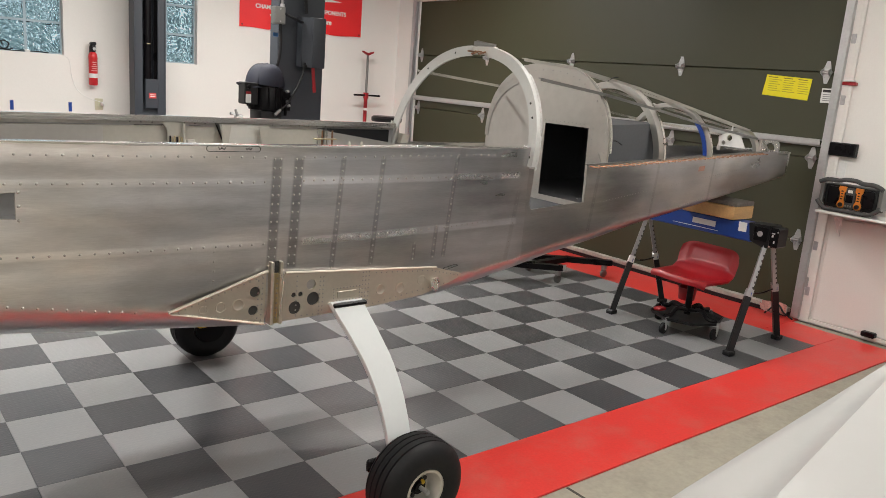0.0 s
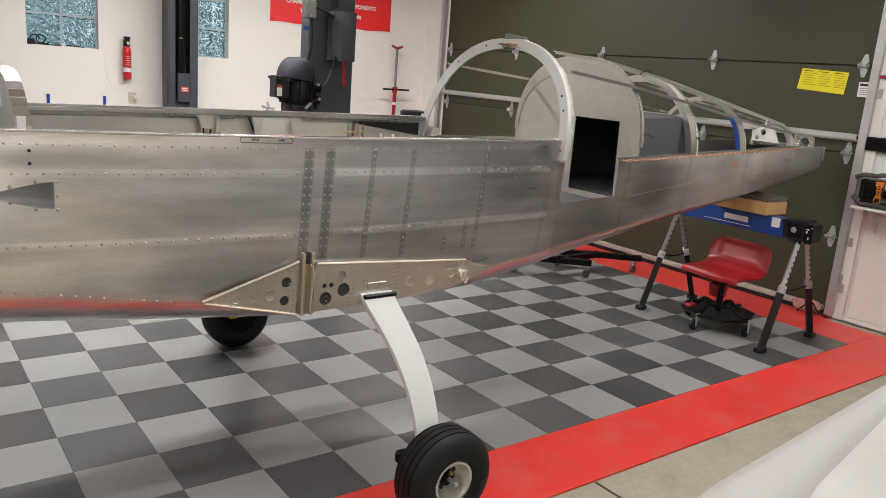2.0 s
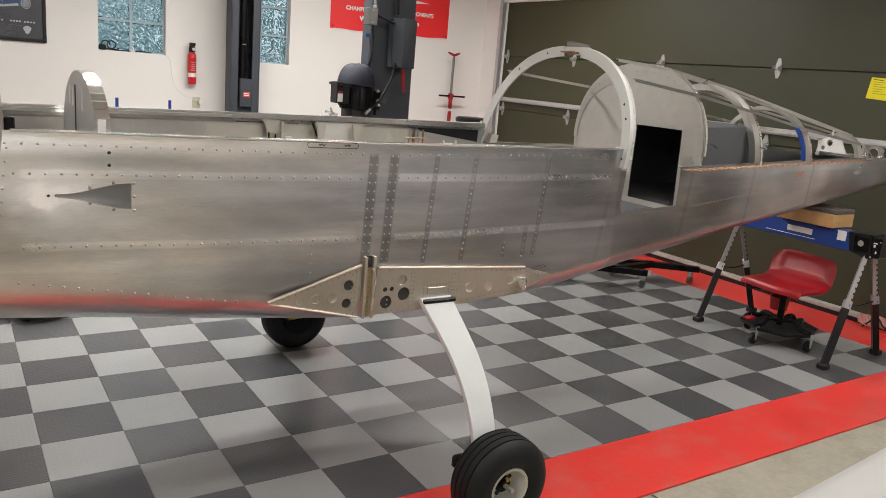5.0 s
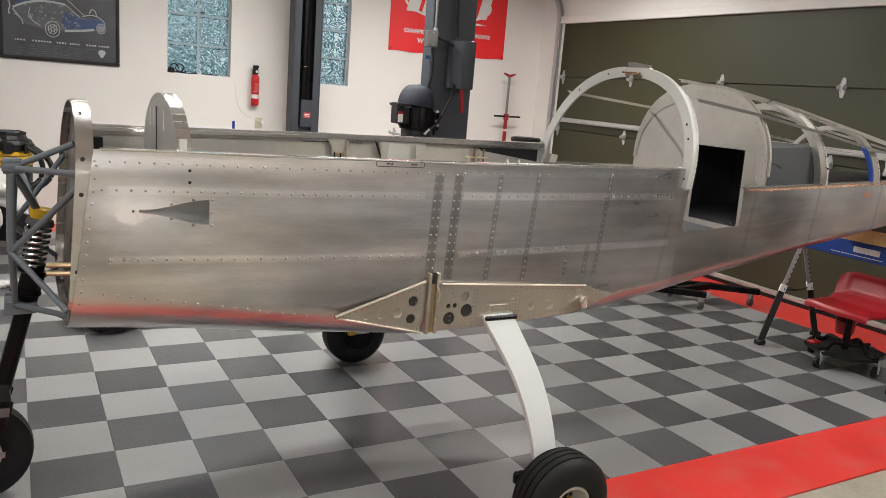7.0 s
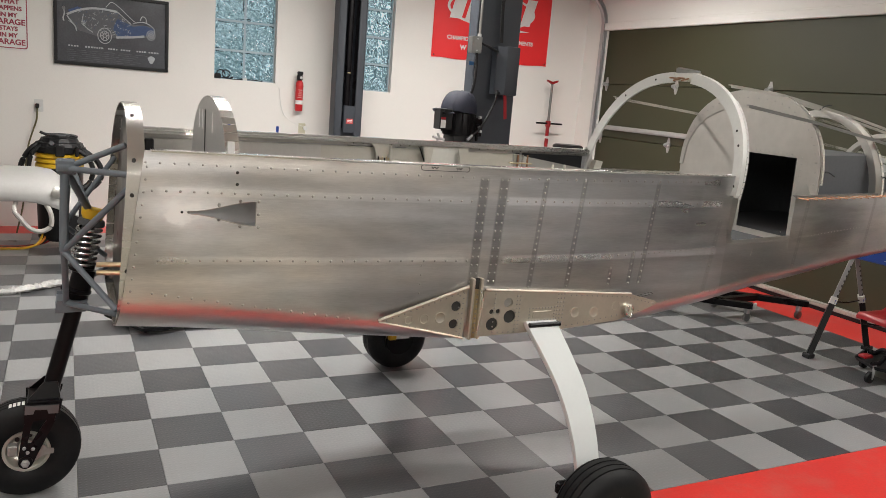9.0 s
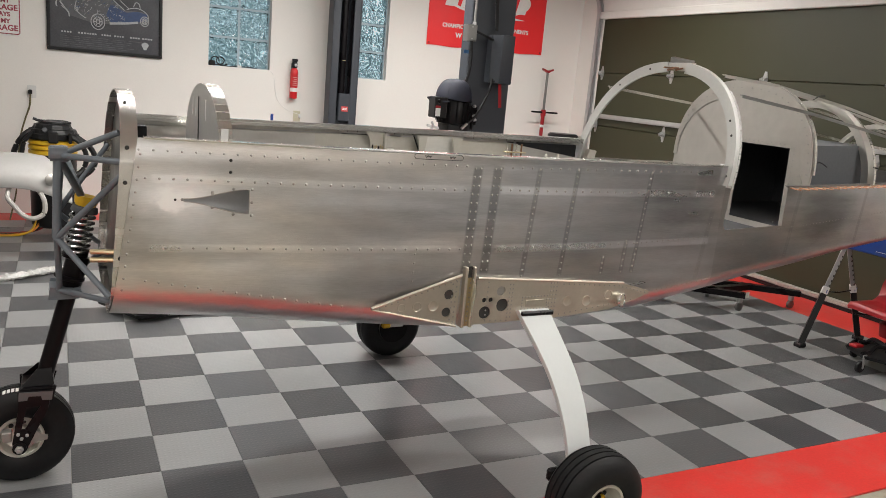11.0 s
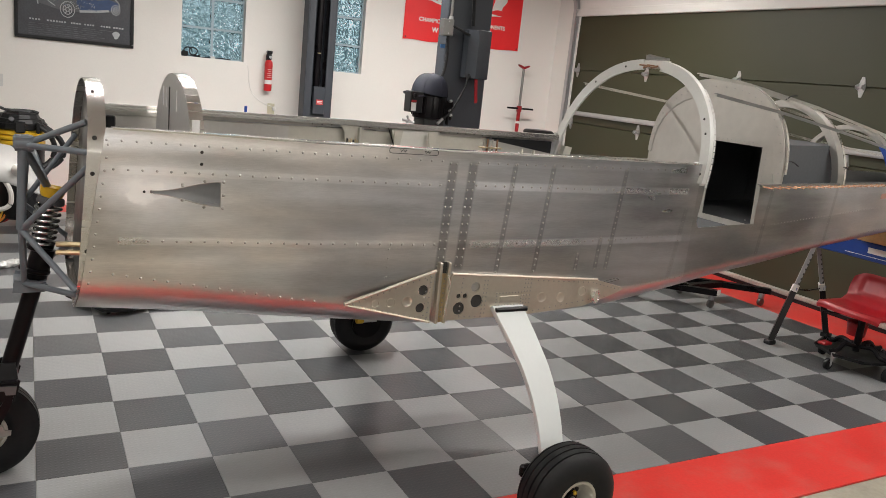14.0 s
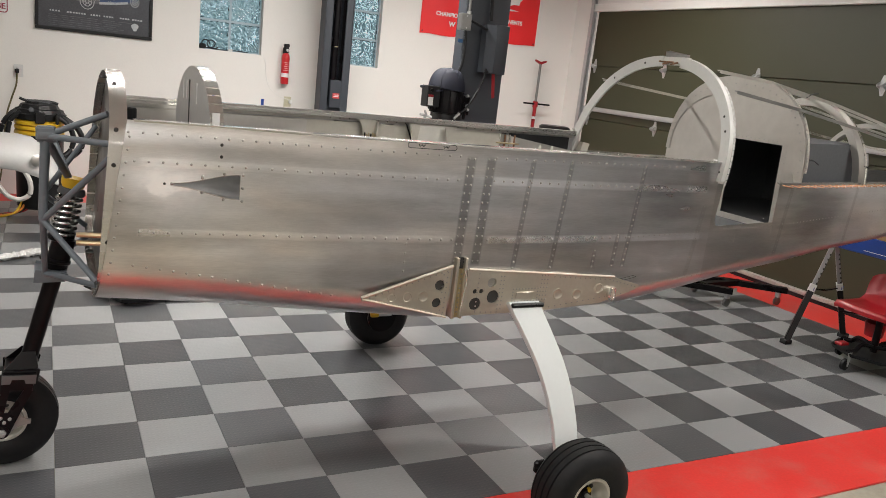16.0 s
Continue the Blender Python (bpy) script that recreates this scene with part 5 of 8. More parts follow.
for x in np.linspace(-0.74, 1.22, 16):
    rings.append([Vector((x, yf(x), 1.36)), Vector((x, yf(x) - 0.002, 1.36)), Vector((x, yf(x) - 0.002, 1.0)), Vector((x, yf(x), 1.0))])
part("inner_panel", loft(bmesh.new(), rings), PRIMER, fus, "cream-primed inner side panel")
rings = []
for x in np.linspace(-0.74, 0.10, 8):
    rings.append([Vector((x, yf(x) - 0.004, 1.358)), Vector((x, yf(x) - 0.006, 1.358)), Vector((x, yf(x) - 0.006, 1.0)), Vector((x, yf(x) - 0.004, 1.0))])
part("inner_panel", loft(bmesh.new(), rings), ALU_DULL, fus, "dull bare aluminium inner side panel")
PANEL_WHITE = mat("pale_primed_panel", (0.62, 0.61, 0.56), 0.4, 0.3, var=0.05)
part("side_bracket", plate(bmesh.new(), [(0.345, yf(0.35) - 0.03, 1.388), (0.455, yf(0.35) - 0.03, 1.388), (0.455, yf(0.35) - 0.03, 1.20), (0.385, yf(0.35) - 0.03, 1.20), (0.385, yf(0.35) - 0.03, 1.34), (0.372, yf(0.35) - 0.03, 1.362)], (0, 1, 0), 0.004), PRIMER, fus, "primed corner bracket under the longeron")
part("side_rib", B(0.452, 0.462, yf(0.45) - 0.055, yf(0.45) - 0.008, 1.05, 1.375, bevel=0.002), PRIMER, fus)
for k in range(6):
    part("bolt", R((0.392 + 0.011 * k, yf(0.4) - 0.045, 1.27), (0.392 + 0.011 * k, yf(0.4) - 0.045, 1.318 - 0.006 * (k % 2)), 0.0038, n=6), BRASS if k % 3 else BLACK_STEEL, fus)
part("side_box", B(0.472, 0.51, yf(0.5) - 0.05, yf(0.5) - 0.03, 1.10, 1.302, bevel=0.003), PANEL_WHITE, fus, "pale primed side box")
part("rib_brace", R((0.622, yf(0.62) - 0.03, 1.372), (0.660, yf(0.62) - 0.03, 1.285), 0.0035, n=6), BLACK_STEEL, fus)
part("side_panel", plate(bmesh.new(), [(0.64, yf(0.7) - 0.024, 1.378), (0.895, yf(0.7) - 0.024, 1.378), (0.850, yf(0.7) - 0.024, 1.22), (0.680, yf(0.7) - 0.024, 1.22)], (0, 1, 0), 0.003), PANEL_WHITE, fus, "pale primed access panel inside the far side")
for a_, b_ in ((0.640, 0.690), (0.895, 0.835)):
    part("side_rib", plate(bmesh.new(), [(a_, yf(0.7) - 0.055, 1.378), (b_, yf(0.7) - 0.055, 1.372), (0.5 * (a_ + b_) + 0.004, yf(0.7) - 0.050, 1.22), (0.5 * (a_ + b_) - 0.012, yf(0.7) - 0.050, 1.22)], (0, 1, 0), 0.004), PRIMER, fus, "tapered primed rib")
part("arm_rest", plate(bmesh.new(), [(1.22, CY + 0.53, 1.356), (1.66, CY + 0.50, 1.296), (1.66, CY + 0.50, 1.15), (1.22, CY + 0.53, 1.15)], (0, 1, 0), 0.006), ALU_DULL, fus)
# black panel stands in for the dark gap below the longeron
part("dark_gap_panel", B(1.24, 1.64, yf(1.5) - 0.02, yf(1.5) - 0.015, 1.22, 1.368), BLACK, fus, "black panel in place of the dark gap under the far longeron")
for k in range(4):
    part("bolt", R((1.13 + 0.03 * k, CY + 0.45, 1.26), (1.13 + 0.03 * k, CY + 0.45, 1.365), 0.005, n=8), COPPER if k % 2 else ALU_BRIGHT, fus)
part("bolt_bracket", B(1.11, 1.235, CY + 0.42, CY + 0.46, 1.318, 1.324, bevel=0.002), BRASS, fus)
for x in (0.706, 0.762):
    part("peg", lathe(bmesh.new(), (x, CY - along(HALF, x) + 0.03, TOP), (0, 0, 1), [(0, 0.006), (0.012, 0.0055), (0.017, 0.002)], 10), PRIMER, fus)
part("arch_foot", plate(bmesh.new(), [(AX - 0.05, CY + 0.565, 1.29), (AX + 0.03, CY + 0.565, 1.29), (AX + 0.03, CY + 0.565, 1.40), (AX - 0.02, CY + 0.565, 1.42)], (0, 1, 0), 0.012), ALU_DULL, fus)
part("foam_block", plate(bmesh.new(), [(AX + 0.0, CY + 0.50, 1.30), (AX + 0.05, CY + 0.50, 1.30), (AX + 0.062, CY + 0.50, 1.345), (AX + 0.015, CY + 0.50, 1.352)], (0, 1, 0), 0.04), PRIMER, fus, "pale foam wedge beside the arch foot")
bm = bmesh.new()
for k in range(46):
    x = -0.70 + 2.3 * k / 45
    lathe(bm, (x, yf(x) - 0.001, 1.375), (0, -1, 0), [(-0.001, 0.0035), (0.002, 0.003), (0.0025, 0.0005)], 7)
tagged(part("rivets", bm, DARK_HOLE, fus), kind="stuff")
part("spindle_clamp", R((0.735, CY + 0.575, 1.398), (0.735, CY + 0.575, 1.425), 0.007, n=8), ZINC, fus, "small clamp standing on the far longeron")
part("spindle_clamp", R((0.705, CY + 0.57, 1.428), (0.775, CY + 0.58, 1.416), 0.007, n=8), ZINC, fus)
part("spindle_clamp", R((0.74, CY + 0.56, 1.418), (0.738, CY + 0.585, 1.446), 0.006, n=8), ZINC, fus)
part("relay_box", B(-0.775, -0.745, CY - 0.30, CY - 0.27, 1.365, 1.42, bevel=0.004), BLACK, fus, "small black bracket behind the firewall")

# tail end: bracket with a hole, control horn, blue film on a frame
part("tail_deck", B(4.45, 4.95, CY - 0.13, CY + 0.13, 1.318, 1.328, bevel=0.002), ALU_BRIGHT, fus)
bm = bmesh.new()
holed(bm, [(-0.075, 1.325), (0.075, 1.325), (0.075, 1.41), (0.06, 1.43), (-0.06, 1.43), (-0.075, 1.41)], [circle2(0, 1.375, 0.036, 20)], (0, 1, 0), (0, 0, 1), (4.86, CY, -0.025), (1, 0, 0), 0.008)
part("tail_bracket", bm, ALU_BRIGHT, fus, "aluminium tail bracket with a round hole")
bm = bmesh.new()
holed(bm, [(-0.10, 1.30), (0.11, 1.30), (0.12, 1.37), (0.03, 1.41), (-0.04, 1.41)], [circle2(0.03, 1.365, 0.022), circle2(0.075, 1.325, 0.016)], (0, 1, 0), (0, 0, 1), (4.32, CY, 0.05), (1, 0.0, 0), 0.012)
part("control_horn", bm, WHITE_PAINT, fus, "white-painted control horn")
A, Bq = arch_ring(0.330, 1.638, 3.487, 1.29, 60, 2.0), arch_ring(0.306, 1.612, 3.487, 1.29, 60, 2.0)
part("blue_film", loft(bmesh.new(), [[a, b, b + Vector((0.008, 0, 0)), a + Vector((0.008, 0, 0))] for a, b in zip(A[2:16], Bq[2:16])]), BLUE, fus, "blue protective film on a frame")
part("paper_tag", plate(bmesh.new(), [(x_, side_y(x_, z_, off=0.0008), z_) for x_, z_ in ((3.425, 1.260), (3.51, 1.263), (3.505, 1.232), (3.42, 1.229))], (0, -1, 0), 0.0006), mat("pale_orange_tag", (0.46, 0.26, 0.20), 0.6), fus, "small pale orange tag stuck on the skin")
for s_ in (-1, 1):
    part("tail_flange", plate(bmesh.new(), [(4.95, CY + s_ * 0.100, 1.328), (4.985, CY + s_ * 0.097, 1.322), (4.992, CY + s_ * 0.096, 1.30), (4.985, CY + s_ * 0.097, 1.165), (4.95, CY + s_ * 0.100, 1.14)], (0, s_, 0), 0.004), ALU_BRIGHT, fus)
part("tail_brace", hose(bmesh.new(), [(4.50, CY - 0.12, 1.42), (4.58, CY - 0.115, 1.38), (4.66, CY - 0.11, 1.325)], 0.006, n=6, k=3), ALU_DULL, fus, "thin rod slanting down to the tail deck")
part("tail_post", B(4.485, 4.50, CY - 0.125, CY - 0.112, 1.328, 1.425, bevel=0.002), ALU_DULL, fus)
part("antenna_peg", R((4.27, CY - 0.01, 1.44), (4.275, CY - 0.01, 1.52), 0.006, n=8), PAPER, fus)

# front: torque links, brass rods, lower fittings
for z in (0.940, 0.910):
    part("push_rod", R((-0.918, CY - 0.10, z - 0.002), (-0.835, CY - 0.12, z), 0.0098, n=10), BRASS, fus, "cadmium-plated steel rod")
for s_ in (-1,):
    part("mount_block", B(-1.045, -0.985, CY + s_ * 0.24 - 0.024, CY + s_ * 0.24 + 0.024, 1.290, 1.335, bevel=0.006), GREY_TUBE, fus)
    part("mount_block", R((-1.04, CY + s_ * 0.24, 1.308), (-0.985, CY + s_ * 0.24, 1.308), 0.026, n=16), GREY_TUBE, fus)
foot = bmesh.new()
for s_ in (-1, 1):
    plate(foot, [(-1.058, CY + s_ * 0.066, 0.752), (-0.955, CY + s_ * 0.060, 0.752), (-0.945, CY + s_ * 0.060, 0.782), (-0.985, CY + s_ * 0.062, 0.790), (-1.050, CY + s_ * 0.066, 0.800)], (0, s_, 0), 0.006)
plate(foot, [(-1.055, CY - 0.066, 0.775), (-0.950, CY - 0.060, 0.775), (-0.950, CY + 0.060, 0.775), (-1.055, CY + 0.066, 0.775)], (0, 0, 1), 0.012)
part("mount_foot", foot, GREY_TUBE, fus, "blue-grey bracket clamping the nose leg")
part("leg_collar", lathe(bmesh.new(), (-0.988, CY, 0.812), (0.25, 0, 1), [(0, 0.050), (0.004, 0.054), (0.012, 0.054), (0.016, 0.046)], 24), BLACK_STEEL, fus)
part("leg_sleeve", R((-0.985, CY, 0.79), (-0.955, CY, 0.90), 0.040, n=20), BLACK_STEEL, fus)
FORK_GREY = mat("satin_grey_steel", (0.13, 0.135, 0.14), 0.4, 0.3)
part("fork_plate", holed(bmesh.new(), [(-1.160, 0.411), (-1.048, 0.407), (-1.052, 0.374), (-1.084, 0.376), (-1.088, 0.392), (-1.128, 0.394), (-1.134, 0.378), (-1.162, 0.378)], [], (1, 0, 0), (0, 0, 1), (0, CY - 0.0985, 0), (0, 1, 0), 0.005), FORK_GREY, fus, "grey steel face plate of the fork")
for k in range(4):
    xa, xb = -1.219 + 0.0145 * k, -1.209 + 0.0145 * k
    sheet = [(x_, CY + y_, 0.190 + math.sqrt(max(0.0, (0.1875 - 0.9 * abs(y_ - 0.05) ** 1.55) ** 2 - (x_ + 1.163) ** 2))) for x_, y_ in ((xa, 0.008), (xb, 0.008), (xb, 0.03), (xa, 0.03))]
    part("tyre_print", plate(bmesh.new(), [(p[0], p[1], p[2] + 0.004) for p in sheet], (0, -0.3, 1), 0.0012), PAPER, fus, "plain white tyre marking")

for z in (1.49, 1.36, 1.25, 1.00, 0.93):
    xq = FW - 0.018 - FLEAN * (TOP - z) - 0.010
    if z < 1.32:
        part("flange_hole", lathe(bmesh.new(), (xq, CY - 0.4665, z), (0, -1, 0), [(0, 0.007), (0.0012, 0.007), (0.0014, 0.001)], 12), DARK_HOLE, fus)
    else:
        a9 = math.asin((z - 1.30) / 0.225)
        part("flange_hole", lathe(bmesh.new(), (xq, CY - 0.468 * math.cos(a9), 1.30 + 0.2275 * math.sin(a9)), (0, -math.cos(a9), math.sin(a9)), [(0, 0.007), (0.002, 0.007), (0.0022, 0.001)], 12), DARK_HOLE, fus)
for p, q in (((2.385, CY - 0.455, 1.425), (2.44, CY - 0.485, 1.405)), ((2.90, CY - 0.385, 1.40), (2.955, CY - 0.41, 1.40)), ((2.62, CY - 0.19, 1.735), (2.68, CY - 0.21, 1.76))):
    part("cable_tie", hose(bmesh.new(), [p, (Vector(p) + Vector(q)) / 2 + Vector((0, 0, 0.008)), q], 0.0035, n=6, k=3), BLACK, fus, "black cable tie end")

# ---- two-post lift ----
def lift_column(x0, x1, y0, y1, open_side):
    """An upright steel channel with its carriage inside; open_side: -1 opens towards -y, 1 towards +y."""
    c = thing("lift_column", (x0 + x1) / 2, (y0 + y1) / 2, 0, "dark blue-grey steel column of a two-post car lift", "car lift", "columns of the car lift")
    t = 0.012
    ob_, oc = (y1 - t, y1) if open_side < 0 else (y0, y0 + t)
    part("back_plate", B(x0, x1, ob_, oc, 0, 3.15, bevel=0.003), LIFT_GREY, c)
    part("side_plate", B(x0, x0 + t, y0 + (t if open_side > 0 else 0), y1 - (t if open_side < 0 else 0), 0, 3.15, bevel=0.003), LIFT_GREY, c)
    part("side_plate", B(x1 - t, x1, y0 + (t if open_side > 0 else 0), y1 - (t if open_side < 0 else 0), 0, 3.15, bevel=0.003), LIFT_GREY, c)
    yo_ = (y0, y0 + t) if open_side < 0 else (y1 - t, y1)
    part("front_lip", B(x0 + t, x0 + 0.085, yo_[0], yo_[1], 0, 3.15, bevel=0.003), LIFT_GREY, c)
    part("front_lip", B(x1 - 0.085, x1 - t, yo_[0], yo_[1], 0, 3.15, bevel=0.003), LIFT_GREY, c)
    ym = (y0 + y1) / 2
    part("carriage", B(x0 + 0.05, x1 - 0.05, ym - 0.04, ym + 0.05, 0.25, 1.18, bevel=0.006), LIFT_GREY, c)
    part("ram", R(((x0 + x1) / 2, ym, 1.18), ((x0 + x1) / 2, ym, 2.9), 0.035, n=16), BLACK_STEEL, c)
    part("chain", B((x0 + x1) / 2 + 0.06, (x0 + x1) / 2 + 0.09, ym - 0.02, ym + 0.0, 1.18, 2.9, bevel=0.003), BLACK_STEEL, c)
    part("base_plate", B(x0 - 0.06, x1 + 0.06, y0 - 0.06, y1 + 0.06, 0.002, 0.02, bevel=0.003), LIFT_GREY, c)
    return c


c1 = lift_column(1.645, 1.965, 5.22, 5.39, -1)
part("red_label", B(1.785, 1.860, 5.205, 5.209, 1.245, 1.300), mat("faded_red_label", (0.50, 0.06, 0.06), 0.5), c1, "small red printed label")
for z_ in (1.262, 1.278):
    part("print_bar", B(1.795, 1.850, 5.2035, 5.2048, z_, z_ + 0.007), PAPER, c1)
part("latch_block", B(1.752, 1.885, 5.21, 5.26, 1.14, 1.44, bevel=0.006), LIFT_GREY, c1)
part("lock_tab", B(1.765, 1.80, 5.19, 5.21, 1.79, 1.80), BRASS, c1, "small brass lock tab")
c2 = lift_column(1.735, 2.105, 2.20, 2.335, 1)
cover = part("electric_box", B(1.940, 2.050, 2.07, 2.195, 1.68, 2.035, bevel=0.008, seg=2), LIFT_GREY, c2, "blue-grey steel switch cover")
part("cover_wing", plate(bmesh.new(), [(1.880, 2.120, 1.683), (1.9395, 2.074, 1.683), (1.9395, 2.195, 1.683), (1.880, 2.195, 1.683)], (0, 0, 1), 0.348), LIFT_GREY, cover, "slanting side of the cover")
jbox = part("junction_box", B(1.668, 1.752, 2.13, 2.195, 1.966, 2.086, bevel=0.004), ALU_GREY, c2, "galvanised conduit box")
part("box_lid", B(1.674, 1.746, 2.126, 2.1295, 1.972, 2.080, bevel=0.0015), ALU_GREY, jbox)
for z_ in (1.984, 2.068):
    part("lid_screw", lathe(bmesh.new(), (1.71, 2.1255, z_), (0, -1, 0), [(0, 0.006), (0.002, 0.005), (0.003, 0.001)], 8), ZINC, jbox)
part("conduit_nut", R((1.742, 2.165, 2.086), (1.742, 2.165, 2.108), 0.015, n=6), ZINC, c2)
part("conduit", R((1.742, 2.165, 2.10), (1.748, 2.165, 3.2), 0.010), ALU_GREY, c2)
part("red_strap", plate(bmesh.new(), [(1.950, 2.10, 1.71), (1.975, 2.10, 1.71), (2.005, 2.11, 1.505), (1.980, 2.11, 1.500)], (0, -1, 0), 0.005), RED_PAINT, c2, "red release strap")
part("cable", hose(bmesh.new(), [(1.90, 2.10, 1.71), (1.86, 2.07, 1.60), (1.74, 2.02, 1.43), (1.66, 2.0, 1.37)], 0.009), BLACK, c2)
part("cable", hose(bmesh.new(), [(1.722, 2.15, 1.968), (1.724, 2.14, 1.85), (1.705, 2.12, 1.73), (1.675, 2.13, 1.62), (1.66, 2.14, 1.56)], 0.011), BLACK, c2)
part("cable", hose(bmesh.new(), [(1.750, 2.14, 2.040), (1.80, 2.10, 2.015), (1.86, 2.11, 1.995), (1.90, 2.13, 1.995)], 0.010), BLACK, c2)
part("cable", hose(bmesh.new(), [(1.93, 2.16, 2.06), (1.91, 2.15, 2.35), (1.96, 2.15, 2.7), (2.0, 2.16, 3.1)], 0.013), BLACK, c2)
part("cable_end", R((1.665, 2.0, 1.372), (1.62, 1.99, 1.335), 0.011), ZINC, c2)
part("blue_tag", B(1.695, 1.734, 2.204, 2.209, 1.880, 1.906), mat("pale_blue_tape", (0.05, 0.16, 0.36), 0.6), c2)
for k in range(3):
    part("strap_button", lathe(bmesh.new(), (1.96 - 0.025 * k, 2.10, 1.70), (0, 0, -1), [(0, 0.010), (0.018, 0.009), (0.02, 0.004)], 10), BLACK, c2)

pump = thing("hydraulic_pump", 1.60, 2.12, 1.33, "black ribbed electric pump motor with a switch box", "pump motor")
part("tank", B(1.53, 1.70, 2.03, 2.22, 1.15, 1.40, bevel=0.02, seg=2), BLACK, pump)
part("motor", lathe(bmesh.new(), (1.605, 2.12, 1.36), (0, 0, 1), [(0, 0.10), (0.005, 0.118), (0.16, 0.118), (0.17, 0.112), (0.175, 0.125), (0.195, 0.125), (0.20, 0.11)], 32), BLACK_STEEL, pump)
for k in range(14):
    a = 2 * math.pi * k / 14
    p = Vector((1.605 + 0.121 * math.cos(a), 2.12 + 0.121 * math.sin(a), 1.38))
    part("cooling_rib", R(p, p + Vector((0, 0, 0.14)), 0.006, n=6), BLACK_STEEL, pump)
NAVY = mat("navy_cloth", (0.010, 0.012, 0.026), 0.7, var=0.2, scale=30, bump=0.4, bump_scale=400)
part("motor_cover", lathe(bmesh.new(), (1.605, 2.12, 1.555), (0, 0, 1), [(0, 0.118), (0.03, 0.112), (0.05, 0.09), (0.06, 0.02)], 28), BLACK_STEEL, pump)
sw = part("switch_box", B(1.405, 1.505, 2.02, 2.13, 1.40, 1.55, bevel=0.006), BLACK, pump)
part("switch_label", B(1.412, 1.450, 2.016, 2.019, 1.412, 1.470), PAPER, sw)
part("switch_label", B(1.412, 1.450, 2.016, 2.019, 1.472, 1.488), RED_PAINT, sw)
part("switch_knob", lathe(bmesh.new(), (1.432, 2.018, 1.52), (0, -1, 0), [(0, 0.014), (0.012, 0.013), (0.014, 0.004)], 14), BLACK_STEEL, sw)
part("pump_bracket", B(1.70, 1.80, 2.10, 2.22, 1.36, 1.50, bevel=0.006), BLACK_STEEL, pump)
part("pump_pipe", R((1.73, 2.05, 1.33), (1.73, 2.05, 1.45), 0.012), BLACK_STEEL, pump)
for x_, z_ in ((1.735, 1.43), (1.742, 1.40), (1.73, 1.50)):
    part("pipe_fitting", R((x_, 2.04, z_), (x_ + 0.004, 2.02, z_ + 0.004), 0.011, n=8), ZINC, pump)

# a cloth cap pulled over the motor, its peak to the side
cap = thing("baseball_cap", 1.60, 2.12, 1.56, "dark navy cloth cap pulled over the pump motor", "cap")
CAPX, CAPY, CAPZ = 1.604, 2.12, 1.540
crown = []
for k in range(11):
    f = k / 10
    r_ = 0.136 * math.cos(f * math.pi / 2) ** 0.62 + 0.001
    crown.append([Vector((CAPX + 0.010 * f - r_ * math.cos(a) * (1 + 0.02 * math.sin(3 * a)), CAPY + r_ * 0.97 * math.sin(a), CAPZ + 0.002 + 0.145 * math.sin(f * math.pi / 2) ** 1.1 - 0.016 * (1 - f) * (0.5 - 0.5 * math.cos(a)) * 1.2 + 0.003 * (1 - f) * math.sin(5 * a) - 0.0035 * abs(math.cos(3 * a)) * f))
                  for a in np.linspace(0, 2 * math.pi, 36, endpoint=False)])
part("crown", loft(bmesh.new(), crown), NAVY, cap, smooth=60)
part("top_button", lathe(bmesh.new(), (CAPX + 0.010, CAPY, CAPZ + 0.143), (0, 0, 1), [(0, 0.010), (0.004, 0.009), (0.007, 0.002)], 12), NAVY, cap)
brim = []
for k in range(13):
    u_ = -1 + k / 6
    edge = [(CAPX - 0.128 * math.sqrt(1 - 0.55 * u_ * u_) - 0.082 * v_ * math.sqrt(max(0.0, 1 - 0.75 * u_ * u_)), CAPY + 0.108 * u_, CAPZ + 0.010 + 0.006 * v_ - 0.026 * u_ * u_ - 0.012 * v_ * v_) for v_ in (0, 0.25, 0.5, 0.75, 1.0)]
    brim.append([Vector(p) for p in edge] + [Vector((p[0], p[1], p[2] - 0.007)) for p in edge[::-1]])
part("peak", loft(bmesh.new(), brim), NAVY, cap, "curved cap peak", smooth=50)
for a in (0.3, 1.35, 2.4, 3.45, 4.5, 5.55):
    pts = []
    for k in range(9):
        f = 0.04 + 0.9 * k / 8
        r_ = 0.136 * math.cos(f * math.pi / 2) ** 0.62 + 0.0018
        pts.append((CAPX + 0.010 * f - r_ * math.cos(a) * (1 + 0.02 * math.sin(3 * a)), CAPY + r_ * 0.97 * math.sin(a), CAPZ + 0.002 + 0.145 * math.sin(f * math.pi / 2) ** 1.1 - 0.016 * (1 - f) * (0.5 - 0.5 * math.cos(a)) * 1.2 + 0.003 * (1 - f) * math.sin(5 * a) - 0.0035 * abs(math.cos(3 * a)) * f))
    part("seam", hose(bmesh.new(), pts, 0.0018, n=5, k=2), NAVY, cap)

# ---- on the window wall ----
banner = thing("banner", 3.77, WY - 0.01, 2.10, "red vinyl wall banner with a white company logo", "banner")
bm = bmesh.new()
rings = []
for k in range(25):
    x = 2.955 + (4.60 - 2.955) * k / 24
    d = 0.006 * math.sin(k * 1.1) + 0.004 * math.sin(k * 2.3)
    z0 = 2.085 + 0.022 * k / 24 + 0.006 * math.sin(k * 0.9)
    rings.append([Vector((x, WY - 0.012 + d * 0.5, z0)), Vector((x, WY - 0.006 + d * 0.2, 3.0)), Vector((x, WY - 0.003 + d * 0.2, 3.0)), Vector((x, WY - 0.009 + d * 0.5, z0))])
